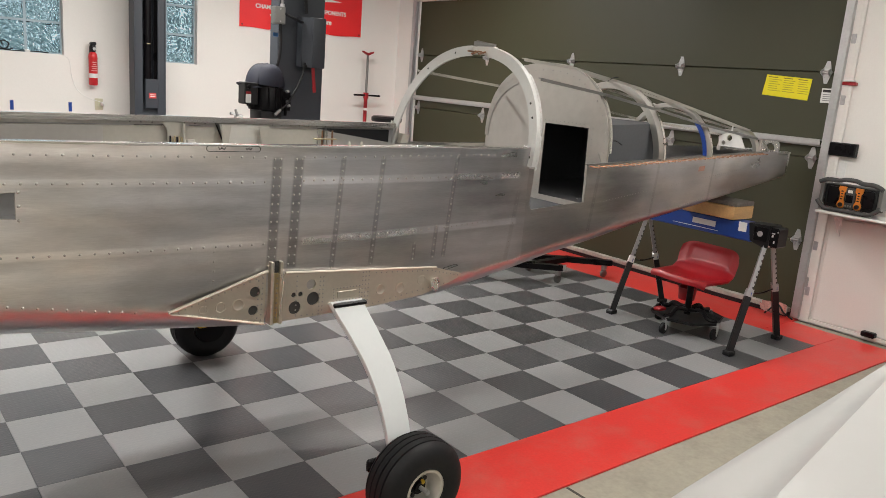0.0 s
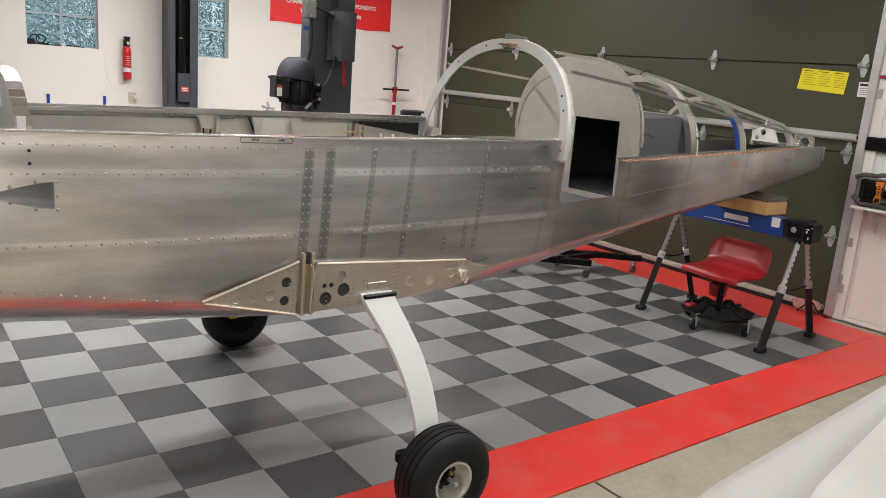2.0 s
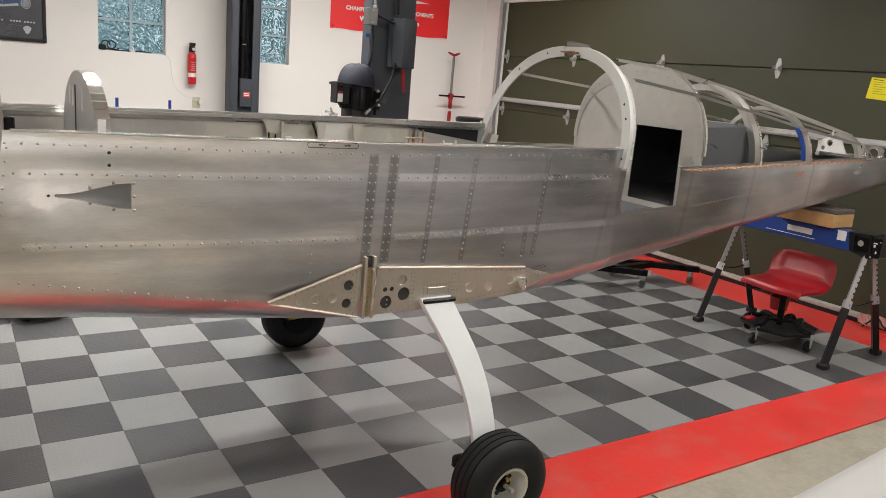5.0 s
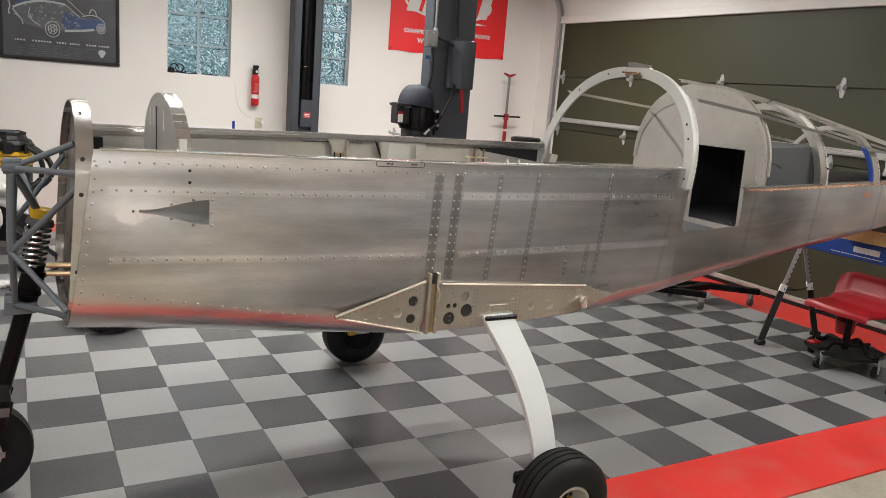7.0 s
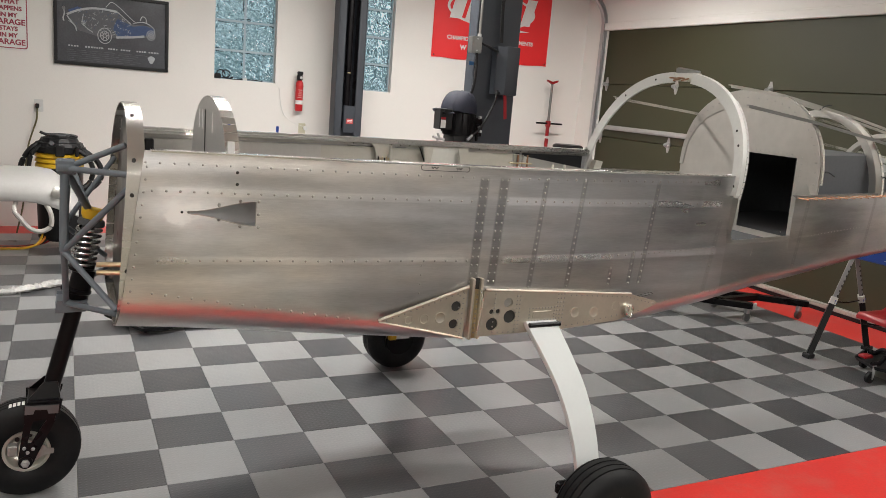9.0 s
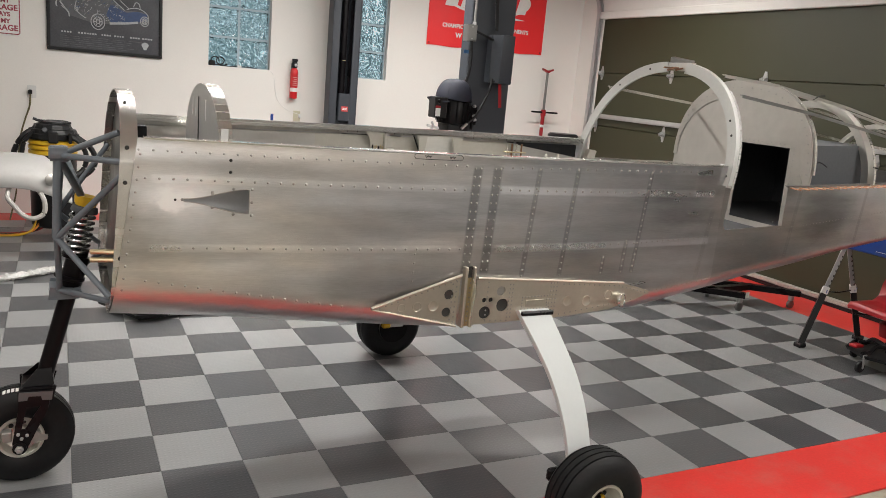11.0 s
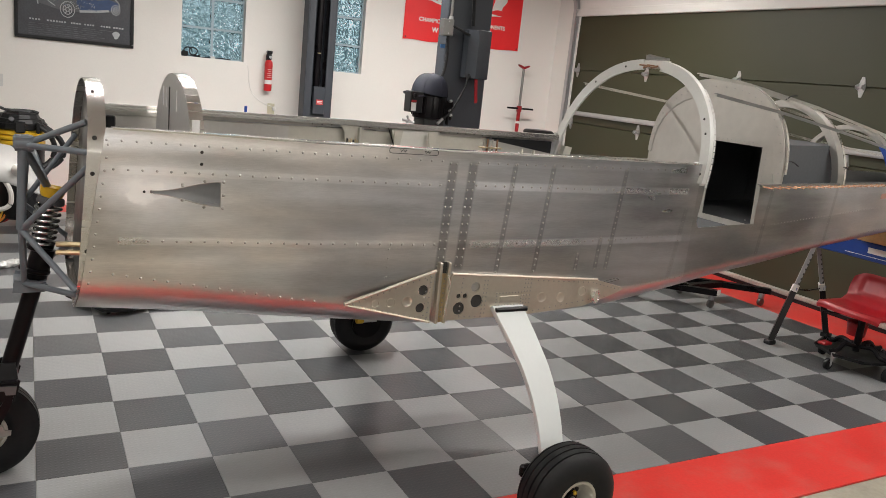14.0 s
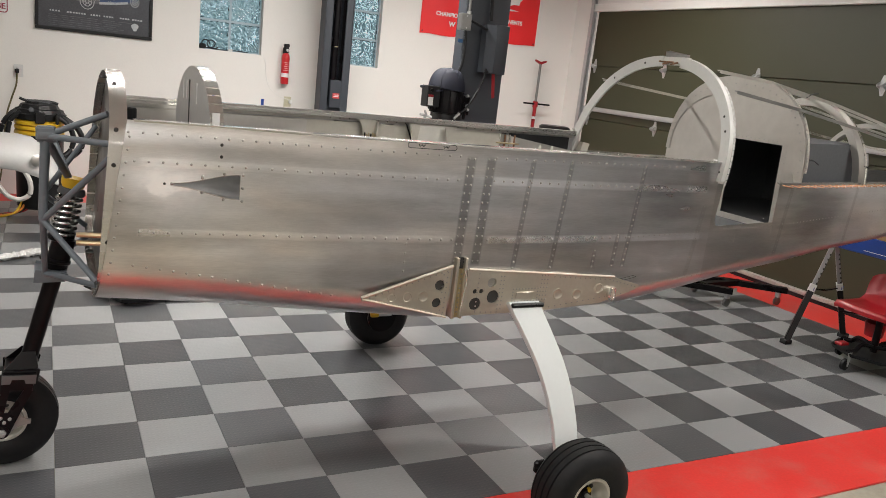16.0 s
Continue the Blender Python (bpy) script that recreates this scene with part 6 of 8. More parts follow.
part("sheet", loft(bm, rings), RED_VINYL, banner)
wall_text = lambda x, z: pose(x, WY - 0.017, z, 90, 0, 0)
words("CHAMPIO", 0.066, wall_text(3.147, 2.336), PAPER, banner, align="LEFT", bold=0.0022)
words("COMPONENTS", 0.066, wall_text(4.365, 2.361), PAPER, banner, align="RIGHT", bold=0.0022)
words("W", 0.078, wall_text(3.375, 2.229), PAPER, banner, bold=0.0032)
words("om", 0.078, wall_text(4.11, 2.245), PAPER, banner, bold=0.0032)
bm = bmesh.new()
holed(bm, [(3.74 + 0.62 * math.cos(a), 2.71 + 0.21 * math.sin(a)) for a in np.linspace(0, 2 * math.pi, 48, endpoint=False)],
      [[(3.74 + 0.585 * math.cos(a), 2.71 + 0.18 * math.sin(a)) for a in np.linspace(0, 2 * math.pi, 48, endpoint=False)]], (1, 0, 0), (0, 0, 1), (0, WY - 0.019, 0), (0, 1, 0), 0.002)
part("logo_oval", bm, PAPER, banner, "white logo outline")
for x0_, w_, z0_, z1_ in ((3.16, 0.16, 2.565, 2.90), (3.37, 0.13, 2.565, 2.90), (4.15, 0.14, 2.575, 2.90), (3.86, 0.10, 2.60, 2.80)):
    part("logo_stroke", plate(bmesh.new(), [(x0_, WY - 0.018, z0_), (x0_ + w_, WY - 0.018, z0_), (x0_ + w_ + 0.09, WY - 0.018, z1_), (x0_ + 0.09, WY - 0.018, z1_)], (0, 1, 0), 0.002), PAPER, banner)
part("logo_stroke", plate(bmesh.new(), [(3.98, WY - 0.018, 2.475), (4.30, WY - 0.018, 2.504), (4.02, WY - 0.018, 2.53)], (0, 1, 0), 0.002), PAPER, banner)
for x, z in ((2.985, 2.115), (4.57, 2.135)):
    part("eyelet", lathe(bmesh.new(), (x, WY - 0.018, z), (0, -1, 0), [(0, 0.009), (0.002, 0.009), (0.003, 0.005)], 10), DARK_HOLE, banner)

poster = thing("framed_poster", -0.57, WY - 0.015, 1.62, "black-framed dark poster of a sports-car drawing under glass", "poster")
PX0, PX1, PZ0, PZ1 = -1.107, -0.045, 1.637, 2.345
part("print", B(PX0 + 0.02, PX1 - 0.02, WY - 0.012, WY - 0.006, PZ0 + 0.02, PZ1 - 0.02), POSTER, poster)
for a in ((PX0, PX1, PZ0, PZ0 + 0.03), (PX0, PX1, PZ1 - 0.03, PZ1)):
    part("frame", B(a[0], a[1], WY - 0.03, WY - 0.002, a[2], a[3], bevel=0.003), BLACK, poster)
for a in ((PX0, PX0 + 0.03), (PX1 - 0.03, PX1)):
    part("frame", B(a[0], a[1], WY - 0.03, WY - 0.002, PZ0 + 0.031, PZ1 - 0.031, bevel=0.003), BLACK, poster)
INKS = {"pale": mat("pale_print", (0.40, 0.42, 0.44), 0.5, var=0.2), "blue": mat("blue_print", (0.022, 0.055, 0.15), 0.5, var=0.3, scale=20), "grey": mat("grey_print", (0.085, 0.09, 0.10), 0.5, var=0.3)}


def print_shape(pts, ink, dy=0.0):
    part("printed_shape", plate(bmesh.new(), [(x, WY - 0.0135 - dy, z) for x, z in pts], (0, 1, 0), 0.001), INKS[ink], poster)


def stroke(pts, w, ink, dy=0.002):
    bm = bmesh.new()
    L = smooth_line([(x, WY - 0.0135 - dy, z) for x, z in pts], 6)
    rings = []
    for i, p in enumerate(L):
        d = (L[min(i + 1, len(L) - 1)] - L[max(i - 1, 0)]).normalized()
        nv = Vector((-d.z, 0, d.x)) * w
        rings.append([p + nv, p - nv, p - nv + Vector((0, 0.0008, 0)), p + nv + Vector((0, 0.0008, 0))])
    part("printed_line", loft(bm, rings), INKS[ink], poster)


def on_poster(u, v):
    """A place on the sheet: u from its left edge, v from its lower edge, both in widths of the sheet."""
    return PX0 + (PX1 - PX0) * u, PZ0 + (PX1 - PX0) * v


def drawn(pts, w, ink="pale", dy=0.003):
    stroke([on_poster(*p) for p in pts], w, ink, dy)


def patch(pts, ink, dy=0.0):
    print_shape([on_poster(*p) for p in pts], ink, dy)


patch([(0.11, 0.45), (0.30, 0.52), (0.54, 0.51), (0.66, 0.42), (0.86, 0.42), (0.88, 0.34), (0.80, 0.31), (0.52, 0.28), (0.40, 0.27), (0.20, 0.32)], "grey")
patch([(0.50, 0.36), (0.54, 0.46), (0.68, 0.40), (0.78, 0.42), (0.86, 0.40), (0.87, 0.34), (0.70, 0.31), (0.54, 0.30)], "blue", 0.001)
patch([(0.12, 0.49), (0.20, 0.53), (0.26, 0.515), (0.14, 0.46)], "blue", 0.001)
drawn([(0.11, 0.45), (0.20, 0.495), (0.31, 0.525), (0.42, 0.53), (0.54, 0.52)], 0.010)
drawn([(0.54, 0.52), (0.60, 0.47), (0.66, 0.42)], 0.004)
drawn([(0.44, 0.55), (0.49, 0.60), (0.56, 0.56), (0.66, 0.47), (0.70, 0.44)], 0.003)
drawn([(0.68, 0.43), (0.76, 0.45), (0.83, 0.43), (0.87, 0.39), (0.87, 0.35)], 0.004)
drawn([(0.74, 0.46), (0.76, 0.50), (0.79, 0.49), (0.80, 0.45)], 0.004)
drawn([(0.53, 0.285), (0.62, 0.295), (0.70, 0.305), (0.78, 0.32)], 0.011)
drawn([(0.11, 0.44), (0.14, 0.40), (0.18, 0.35), (0.19, 0.31)], 0.006)
drawn([(0.12, 0.40), (0.16, 0.37), (0.19, 0.33)], 0.003)
drawn([(0.25, 0.47), (0.24, 0.40), (0.27, 0.35), (0.33, 0.31)], 0.004)
drawn([(0.085, 0.50), (0.09, 0.46), (0.08, 0.42), (0.085, 0.39)], 0.006)
for cu, cv, r in ((0.43, 0.29, 0.070), (0.84, 0.335, 0.044), (0.25, 0.39, 0.022), (0.085, 0.505, 0.014)):
    for rr in (r, r * 0.62, r * 0.25):
        drawn([(cu + rr * 0.85 * math.cos(a), cv + rr * math.sin(a)) for a in np.linspace(0, 2 * math.pi, 13)], 0.0035 if r > 0.03 else 0.002)
    for a in np.linspace(0, 2 * math.pi, 7)[:-1]:
        drawn([(cu + r * 0.2 * math.cos(a), cv + r * 0.2 * math.sin(a)), (cu + r * 0.4 * math.cos(a + 0.1), cv + r * 0.4 * math.sin(a + 0.1)), (cu + r * 0.58 * math.cos(a), cv + r * 0.58 * math.sin(a))], 0.004)
rp = random.Random(4)
for _ in range(170):
    u, v = rp.uniform(0.20, 0.66), rp.uniform(0.30, 0.50)
    if v > 0.505 - 0.35 * max(0.0, u - 0.50) or v < 0.36 - 0.25 * max(0.0, u - 0.20) and u < 0.34:
        continue
    a, q = rp.uniform(0, math.pi), rp.uniform(0.008, 0.030)
    drawn([(u, v), (u + q * 0.5 * math.cos(a), v + q * 0.5 * math.sin(a + 0.5)), (u + q * math.cos(a), v + q * math.sin(a))], rp.uniform(0.0008, 0.0022), rp.choice(("pale", "pale", "grey", "blue")), 0.004)
# title and small print, too small to read
for a, b in ((0.12, 0.20), (0.26, 0.42), (0.46, 0.54), (0.57, 0.65), (0.71, 0.79), (0.82, 0.91)):
    u = a
    while u < b:
        w = rp.uniform(0.010, 0.018)
        patch([(u, 0.166), (u + w, 0.166), (u + w, 0.180), (u, 0.180)], "pale", 0.001)
        u += w + 0.008
for r in range(6):
    u = 0.11
    while u < 0.70:
        w = rp.uniform(0.05, 0.15)
        patch([(u, 0.135 - 0.018 * r), (u + w, 0.135 - 0.018 * r), (u + w, 0.139 - 0.018 * r), (u, 0.139 - 0.018 * r)], "grey", 0.001)
        u += w + rp.uniform(0.012, 0.04)
patch([(0.845 + 0.030 * math.cos(a) * (1 + 0.25 * math.sin(3 * a)), 0.105 + 0.036 * math.sin(a)) for a in np.linspace(0, 2 * math.pi, 15)[:-1]], "pale", 0.001)

sign = thing("wall_sign", -1.52, WY - 0.01, 1.75, "white metal parking-style sign with dark red lettering", "sign")
def rounded(x0, x1, z0, z1, r, n=5):
    out = []
    for cx, cz, a0 in ((x1 - r, z1 - r, 0), (x0 + r, z1 - r, 90), (x0 + r, z0 + r, 180), (x1 - r, z0 + r, 270)):
        out += [(cx + r * math.cos(radians(a0 + 90 * k / n)), cz + r * math.sin(radians(a0 + 90 * k / n))) for k in range(n + 1)]
    return out


SIGN_RED = mat("dark_red_print", (0.33, 0.045, 0.075), 0.5)
part("plate", plate(bmesh.new(), [(x, WY - 0.004, z) for x, z in rounded(-1.66, -1.325, 1.735, 2.235, 0.03)], (0, -1, 0), 0.004), PAPER, sign)
bm = bmesh.new()
holed(bm, rounded(-1.652, -1.333, 1.743, 2.227, 0.025), [rounded(-1.643, -1.342, 1.752, 2.218, 0.02)], (1, 0, 0), (0, 0, 1), (0, WY - 0.0105, 0), (0, 1, 0), 0.0015)
part("border", bm, SIGN_RED, sign, "dark red border line")
for k, (tx, sz) in enumerate((("WHAT", 0.062), ("HAPPENS", 0.055), ("IN MY", 0.055), ("GARAGE", 0.072), ("STAYS", 0.055), ("IN MY", 0.055), ("GARAGE", 0.072))):
    words(tx, sz, pose(-1.4925, WY - 0.010, 2.175 - 0.0625 * k, 90, 0, 0), SIGN_RED, sign, bold=0.0022)

ext = thing("fire_extinguisher", 1.345, WY - 0.07, 1.33, "red fire extinguisher hung on the wall", "fire extinguisher")
EXT_RED = mat("extinguisher_red", (0.55, 0.016, 0.020), 0.35, var=0.05, coat=0.2)
cyl = part("cylinder", lathe(bmesh.new(), (1.345, WY - 0.065, 1.330), (0, 0, 1), [(0, 0.015), (0.004, 0.039), (0.016, 0.043), (0.265, 0.043), (0.275, 0.045), (0.285, 0.044), (0.315, 0.040), (0.335, 0.026), (0.342, 0.020)], 28), EXT_RED, ext)
band_ = [(0.0438 * math.cos(a), -0.0438 * math.sin(a)) for a in np.linspace(0.45, 2.9, 12)]
part("label", loft(bmesh.new(), [[Vector((1.345 + x_, WY - 0.065 + y_, 1.408)), Vector((1.345 + x_, WY - 0.065 + y_, 1.452)), Vector((1.345 + x_ * 0.99, WY - 0.065 + y_ * 0.99, 1.452)), Vector((1.345 + x_ * 0.99, WY - 0.065 + y_ * 0.99, 1.408))] for x_, y_ in band_]), PAPER, cyl, "white printed label")
for k, w_ in enumerate((0.8, 0.55, 0.7, 0.4, 0.62)):
    arc = [(0.0436 * math.cos(a), -0.0436 * math.sin(a)) for a in np.linspace(1.45 - w_, 1.45 + w_, 7)]
    part("print_bar", loft(bmesh.new(), [[Vector((1.345 + x_ * q, WY - 0.065 + y_ * q, 1.478 + 0.021 * k + h_)) for q, h_ in ((1, 0), (1, 0.007), (0.99, 0.007), (0.99, 0))] for x_, y_ in arc]), mat("faded_pink_print", (0.62, 0.35, 0.33), 0.6) if k == 0 else bpy.data.materials["faded_pink_print"], cyl)
part("valve", lathe(bmesh.new(), (1.345, WY - 0.065, 1.668), (0, 0, 1), [(0, 0.024), (0.012, 0.032), (0.04, 0.034), (0.06, 0.030), (0.075, 0.022)], 14), BLACK, ext)
part("gauge", lathe(bmesh.new(), (1.352, WY - 0.098, 1.70), (0, -1, 0), [(0, 0.016), (0.01, 0.016), (0.012, 0.004)], 14), ZINC, ext, "small round pressure gauge")
part("lever", B(1.318, 1.374, WY - 0.105, WY - 0.042, 1.735, 1.768, bevel=0.008), BLACK, ext)
part("bracket", B(1.325, 1.365, WY - 0.02, WY - 0.002, 1.45, 1.72, bevel=0.003), BLACK_STEEL, ext)


def outlet(x, z, m_, label):
    o = thing("wall_outlet", x, WY - 0.005, z, label, "outlet", "wall outlets")
    part("cover_plate", plate(bmesh.new(), [(px, WY - 0.001, pz) for px, pz in rounded(x - 0.04, x + 0.04, z - 0.06, z + 0.06, 0.008)], (0, -1, 0), 0.006), m_, o)
    for dz in (-0.025, 0.025):
        part("socket", B(x - 0.017, x + 0.017, WY - 0.010, WY - 0.0075, z + dz - 0.014, z + dz + 0.014, bevel=0.001), m_, o)
    return o


o1 = outlet(-1.250, 1.215, mat("grey_white_plastic", (0.62, 0.62, 0.61), 0.4), "white wall outlet with a plugged-in cord")
part("plug", B(-1.28, -1.245, WY - 0.05, WY - 0.011, 1.19, 1.235, bevel=0.008), BLACK, o1)
part("cord", hose(bmesh.new(), [(-1.262, WY - 0.045, 1.19), (-1.27, WY - 0.05, 1.08), (-1.31, WY - 0.06, 0.95), (-1.35, WY - 0.08, 0.80), (-1.38, WY - 0.12, 0.55), (-1.40, WY - 0.2, 0.25), (-1.45, WY - 0.4, 0.012)], 0.008), mat("yellow_black_cord", (0.10, 0.085, 0.03), 0.5, var=0.4, scale=40), o1, "yellow and black power cord")
o2 = outlet(1.41, 1.135, mat("cream_plastic", (0.55, 0.52, 0.38), 0.45), "cream wall outlet low on the wall with a white plug")
part("plug", B(1.42, 1.455, WY - 0.05, WY - 0.011, 1.12, 1.165, bevel=0.008), PAPER, o2, "white plug")
tagged(link("window_wire", hose(bmesh.new(), [(1.085, WY - 0.004, 1.615), (1.135, WY - 0.004, 1.56), (1.155, WY - 0.004, 1.40), (1.20, WY - 0.004, 1.28), (1.30, WY - 0.004, 1.20), (1.425, WY - 0.012, 1.16)], 0.003, n=6), PAPER, 40), "thin white wire run down the wall from the window", "wire")
for x in (0.595, 1.13):
    tagged(link("tape_strip", B(x - 0.016, x + 0.016, WY - 0.004, WY - 0.001, 1.05, 1.145, bevel=0.001, m=None), BLUE), "strip of blue masking tape stuck on the wall", "tape", "tape strips")

# ---- in the far corner ----
jack = thing("pole_jack", 4.62, 5.50, 0, "red and black tall pole jack with a T-handle", "jack")
part("foot", lathe(bmesh.new(), (4.62, 5.48, 0.002), (0, 0, 1), [(0, 0.14), (0.01, 0.14), (0.03, 0.05), (0.05, 0.03)], 20), BLACK_STEEL, jack)
part("tube", R((4.62, 5.48, 0.04), (4.62, 5.48, 1.38), 0.024, n=14), RED_PAINT, jack)
part("decal", R((4.62, 5.48, 1.20), (4.62, 5.48, 1.232), 0.0248, n=14), PAPER, jack)
part("rod", R((4.62, 5.48, 1.38), (4.62, 5.48, 1.90), 0.016, n=12), ALU_GREY, jack)
part("handle", R((4.435, 5.47, 1.392), (4.83, 5.47, 1.392), 0.012, n=10), BLACK_STEEL, jack)
part("collar", R((4.62, 5.48, 1.35), (4.62, 5.48, 1.425), 0.034, n=14), RED_PAINT, jack)
for s in (-1, 1):
    part("saddle", plate(bmesh.new(), [(4.62, 5.46, 1.89), (4.62 + s * 0.075, 5.46, 1.925), (4.62 + s * 0.08, 5.46, 1.945), (4.62, 5.46, 1.92)], (0, 1, 0), 0.04), RED_PAINT, jack)
stool = thing("round_stool", 4.67, 5.05, 0, "black round padded shop stool in the corner", "stool")
part("cushion", lathe(bmesh.new(), (4.67, 5.05, 1.090), (0, 0, 1), [(0, 0.17), (0.01, 0.19), (0.05, 0.195), (0.07, 0.17), (0.075, 0.01)], 28), BLACK, stool)
part("post", R((4.67, 5.05, 0.05), (4.67, 5.05, 1.09), 0.03), ZINC, stool)
for k in range(5):
    a = 2 * math.pi * k / 5
    part("leg", R((4.67, 5.05, 0.06), (4.67 + 0.25 * math.cos(a), 5.05 + 0.25 * math.sin(a), 0.03), 0.02, n=8), ZINC, stool)

# ---- on the garage-door wall ----
warn = thing("warning_sign", WX, 0.19, 1.73, "yellow printed warning notice stuck on the garage door", "sign")
part("sheet", plate(bmesh.new(), [(WX + 0.018, 0.375, 1.915), (WX + 0.018, -0.005, 1.895), (WX + 0.018, 0.008, 1.728), (WX + 0.018, 0.395, 1.752)], (-1, 0, 0), 0.002), YELLOW_PAPER, warn)
PALE_INK = mat("olive_print", (0.42, 0.36, 0.02), 0.6)
rw = random.Random(8)
for c in range(3):
    for r in range(7):
        y1 = 0.355 - 0.125 * c - (0.005 if r else 0)
        w = rw.uniform(0.07, 0.11)
        zz = 1.900 - 0.0175 * r - 0.006 * c
        part("print_bar", plate(bmesh.new(), [(WX + 0.015, y1, zz), (WX + 0.015, y1 - w, zz - w * 0.05), (WX + 0.015, y1 - w, zz - w * 0.05 - 0.005), (WX + 0.015, y1, zz - 0.005)], (-1, 0, 0), 0.001), PALE_INK if r else INK, warn)
lab = thing("door_label", WX, -0.14, 1.72, "small white printed label on the garage door", "label")
part("sheet", B(WX + 0.016, WX + 0.018, -0.185, -0.095, 1.72, 1.83), PAPER, lab)
part("print_bar", B(WX + 0.0145, WX + 0.0158, -0.175, -0.105, 1.80, 1.82), INK, lab)
for k in range(4):
    part("print_bar", B(WX + 0.0145, WX + 0.0158, -0.175, -0.11, 1.735 + 0.015 * k, 1.741 + 0.015 * k), mat("grey_ink", (0.3, 0.3, 0.3), 0.6) if k == 0 else bpy.data.materials["grey_ink"], lab)

opener = thing("control_box", WX - 0.03, -0.34, 1.34, "black plastic control box on the wall", "control box")
part("case", B(WX - 0.055, WX - 0.002, -0.46, -0.215, 1.335, 1.435, bevel=0.006), BLACK, opener)
part("lens", B(WX - 0.058, WX - 0.056, -0.45, -0.24, 1.345, 1.425), BLACK_STEEL, opener)

pipe = thing("wall_conduit", WX - 0.02, -0.32, 1.0, "white-painted conduit with a red fitting", "conduit")
part("tube", R((WX - 0.02, -0.315, 0.9), (WX - 0.02, -0.315, 3.2), 0.012), WALL, pipe)
part("fitting", B(WX - 0.045, WX - 0.002, -0.365, -0.265, 1.86, 1.885, bevel=0.004), RED_PAINT, pipe, "small red fitting")
part("fitting", B(WX - 0.05, WX - 0.002, -0.35, -0.28, 1.888, 1.90, bevel=0.003), PAPER, pipe)

mandoor = thing("door_2", WX - 0.02, -0.8, 0, "flat white painted panel door in a white frame", "door", kind="structure")
part("jamb", B(WX - 0.03, WX - 0.001, -0.335, -0.25, 0.0, 2.56, bevel=0.004), WALL, mandoor)
part("leaf", B(WX - 0.022, WX - 0.001, -1.30, -0.362, 0.04, 0.86, bevel=0.004), WALL, mandoor)
part("sill_rail", B(WX - 0.035, WX - 0.001, -1.30, -0.34, 0.005, 0.036, bevel=0.003), WALL, mandoor)
part("hinge", B(WX - 0.04, WX - 0.0305, -0.285, -0.235, 0.28, 0.36, bevel=0.003), ZINC, mandoor)
part("roller", B(WX - 0.09, WX - 0.036, -0.86, -0.76, 0.035, 0.075, bevel=0.008), BLACK_STEEL, mandoor)
o3 = outlet(0, 0, PAPER, "white wall outlet beside the radio")
o3.matrix_basis = pose(WX - 0.003, -0.355, 1.23, 0, 0, -90) 

shelf = thing("wall_shelf", WX - 0.15, -0.7, 0.875, "white wall shelf board", "shelf")
part("board", B(WX - 0.26, WX - 0.002, -1.25, -0.225, 0.868, 0.888, bevel=0.003), WHITE_PAINT, shelf)
for y in (-0.34, -1.1):
    part("bracket", plate(bmesh.new(), [(WX - 0.003, y, 0.866), (WX - 0.20, y, 0.866), (WX - 0.003, y, 0.66)], (0, 1, 0), 0.012), WHITE_PAINT, shelf)

radio = thing("jobsite_radio", WX - 0.14, -0.53, 0.888, "black and orange rugged job-site radio on the shelf", "radio")
rx = WX - 0.23
part("body", B(rx, WX - 0.05, -0.665, -0.225, 0.925, 1.125, bevel=0.02, seg=2), BLACK, radio)
GUARD = mat("grey_rubber_guard", (0.055, 0.055, 0.055), 0.6)
for top_ in (1, 0):
    za, zb_ = (1.128, 1.160) if top_ else (0.975, 0.912)
    ys = [-0.185, -0.215, -0.265, -0.35, -0.40, -0.49, -0.54, -0.625, -0.675, -0.705]
    zs_ = [za, (za + zb_) / 2, zb_, zb_, zb_ + (0.014 if top_ else 0), zb_ + (0.014 if top_ else 0), zb_, zb_, (za + zb_) / 2, za]
    part("guard_bar", hose(bmesh.new(), [(rx - 0.026 - (0.006 if 1 < k < 8 else 0), y_, z_) for k, (y_, z_) in enumerate(zip(ys, zs_))], 0.019, n=10, k=4), GUARD, radio, "grey rubber roll-cage bar")
for y_ in (-0.205, -0.685):
    part("end_bracket", B(rx - 0.012, WX - 0.08, y_ - 0.016, y_ + 0.016, 0.95, 1.13, bevel=0.008), ALU_GREY, radio, "grey cast end bracket")
for y0_ in (-0.352, -0.643):
    part("speaker", B(rx - 0.006, rx + 0.002, y0_, y0_ + 0.092, 0.955, 1.105, bevel=0.012, seg=2), BLACK_STEEL, radio, "black speaker grille")
for y0_ in (-0.381, -0.517):
    out = [(0.030, 1.115), (0.034, 1.085), (0.018, 1.065), (0.016, 1.0), (0.026, 0.985), (0.032, 0.962), (0.024, 0.938), (0.0, 0.930)]
    poly = [(rx - 0.014, y0_ + a_, b_) for a_, b_ in out] + [(rx - 0.014, y0_ - a_, b_) for a_, b_ in out[-2::-1]]
    pn = part("panel", plate(bmesh.new(), poly, (1, 0, 0), 0.016), ORANGE, radio, "orange plastic panel")
    for k in range(4):
        part("vent", B(rx - 0.0165, rx - 0.0145, y0_ - 0.009, y0_ + 0.009, 1.004 + 0.022 * k, 1.014 + 0.022 * k), BLACK, pn)
    part("knob", lathe(bmesh.new(), (rx - 0.0145, y0_, 0.960), (-1, 0, 0), [(0, 0.019), (0.012, 0.018), (0.014, 0.01)], 18), BLACK, pn)
disp = part("display", B(rx - 0.020, rx + 0.002, -0.487, -0.411, 0.935, 1.108, bevel=0.006), GUARD, radio)
part("screen", B(rx - 0.023, rx - 0.0205, -0.478, -0.420, 0.985, 1.050), BLACK_STEEL, disp)
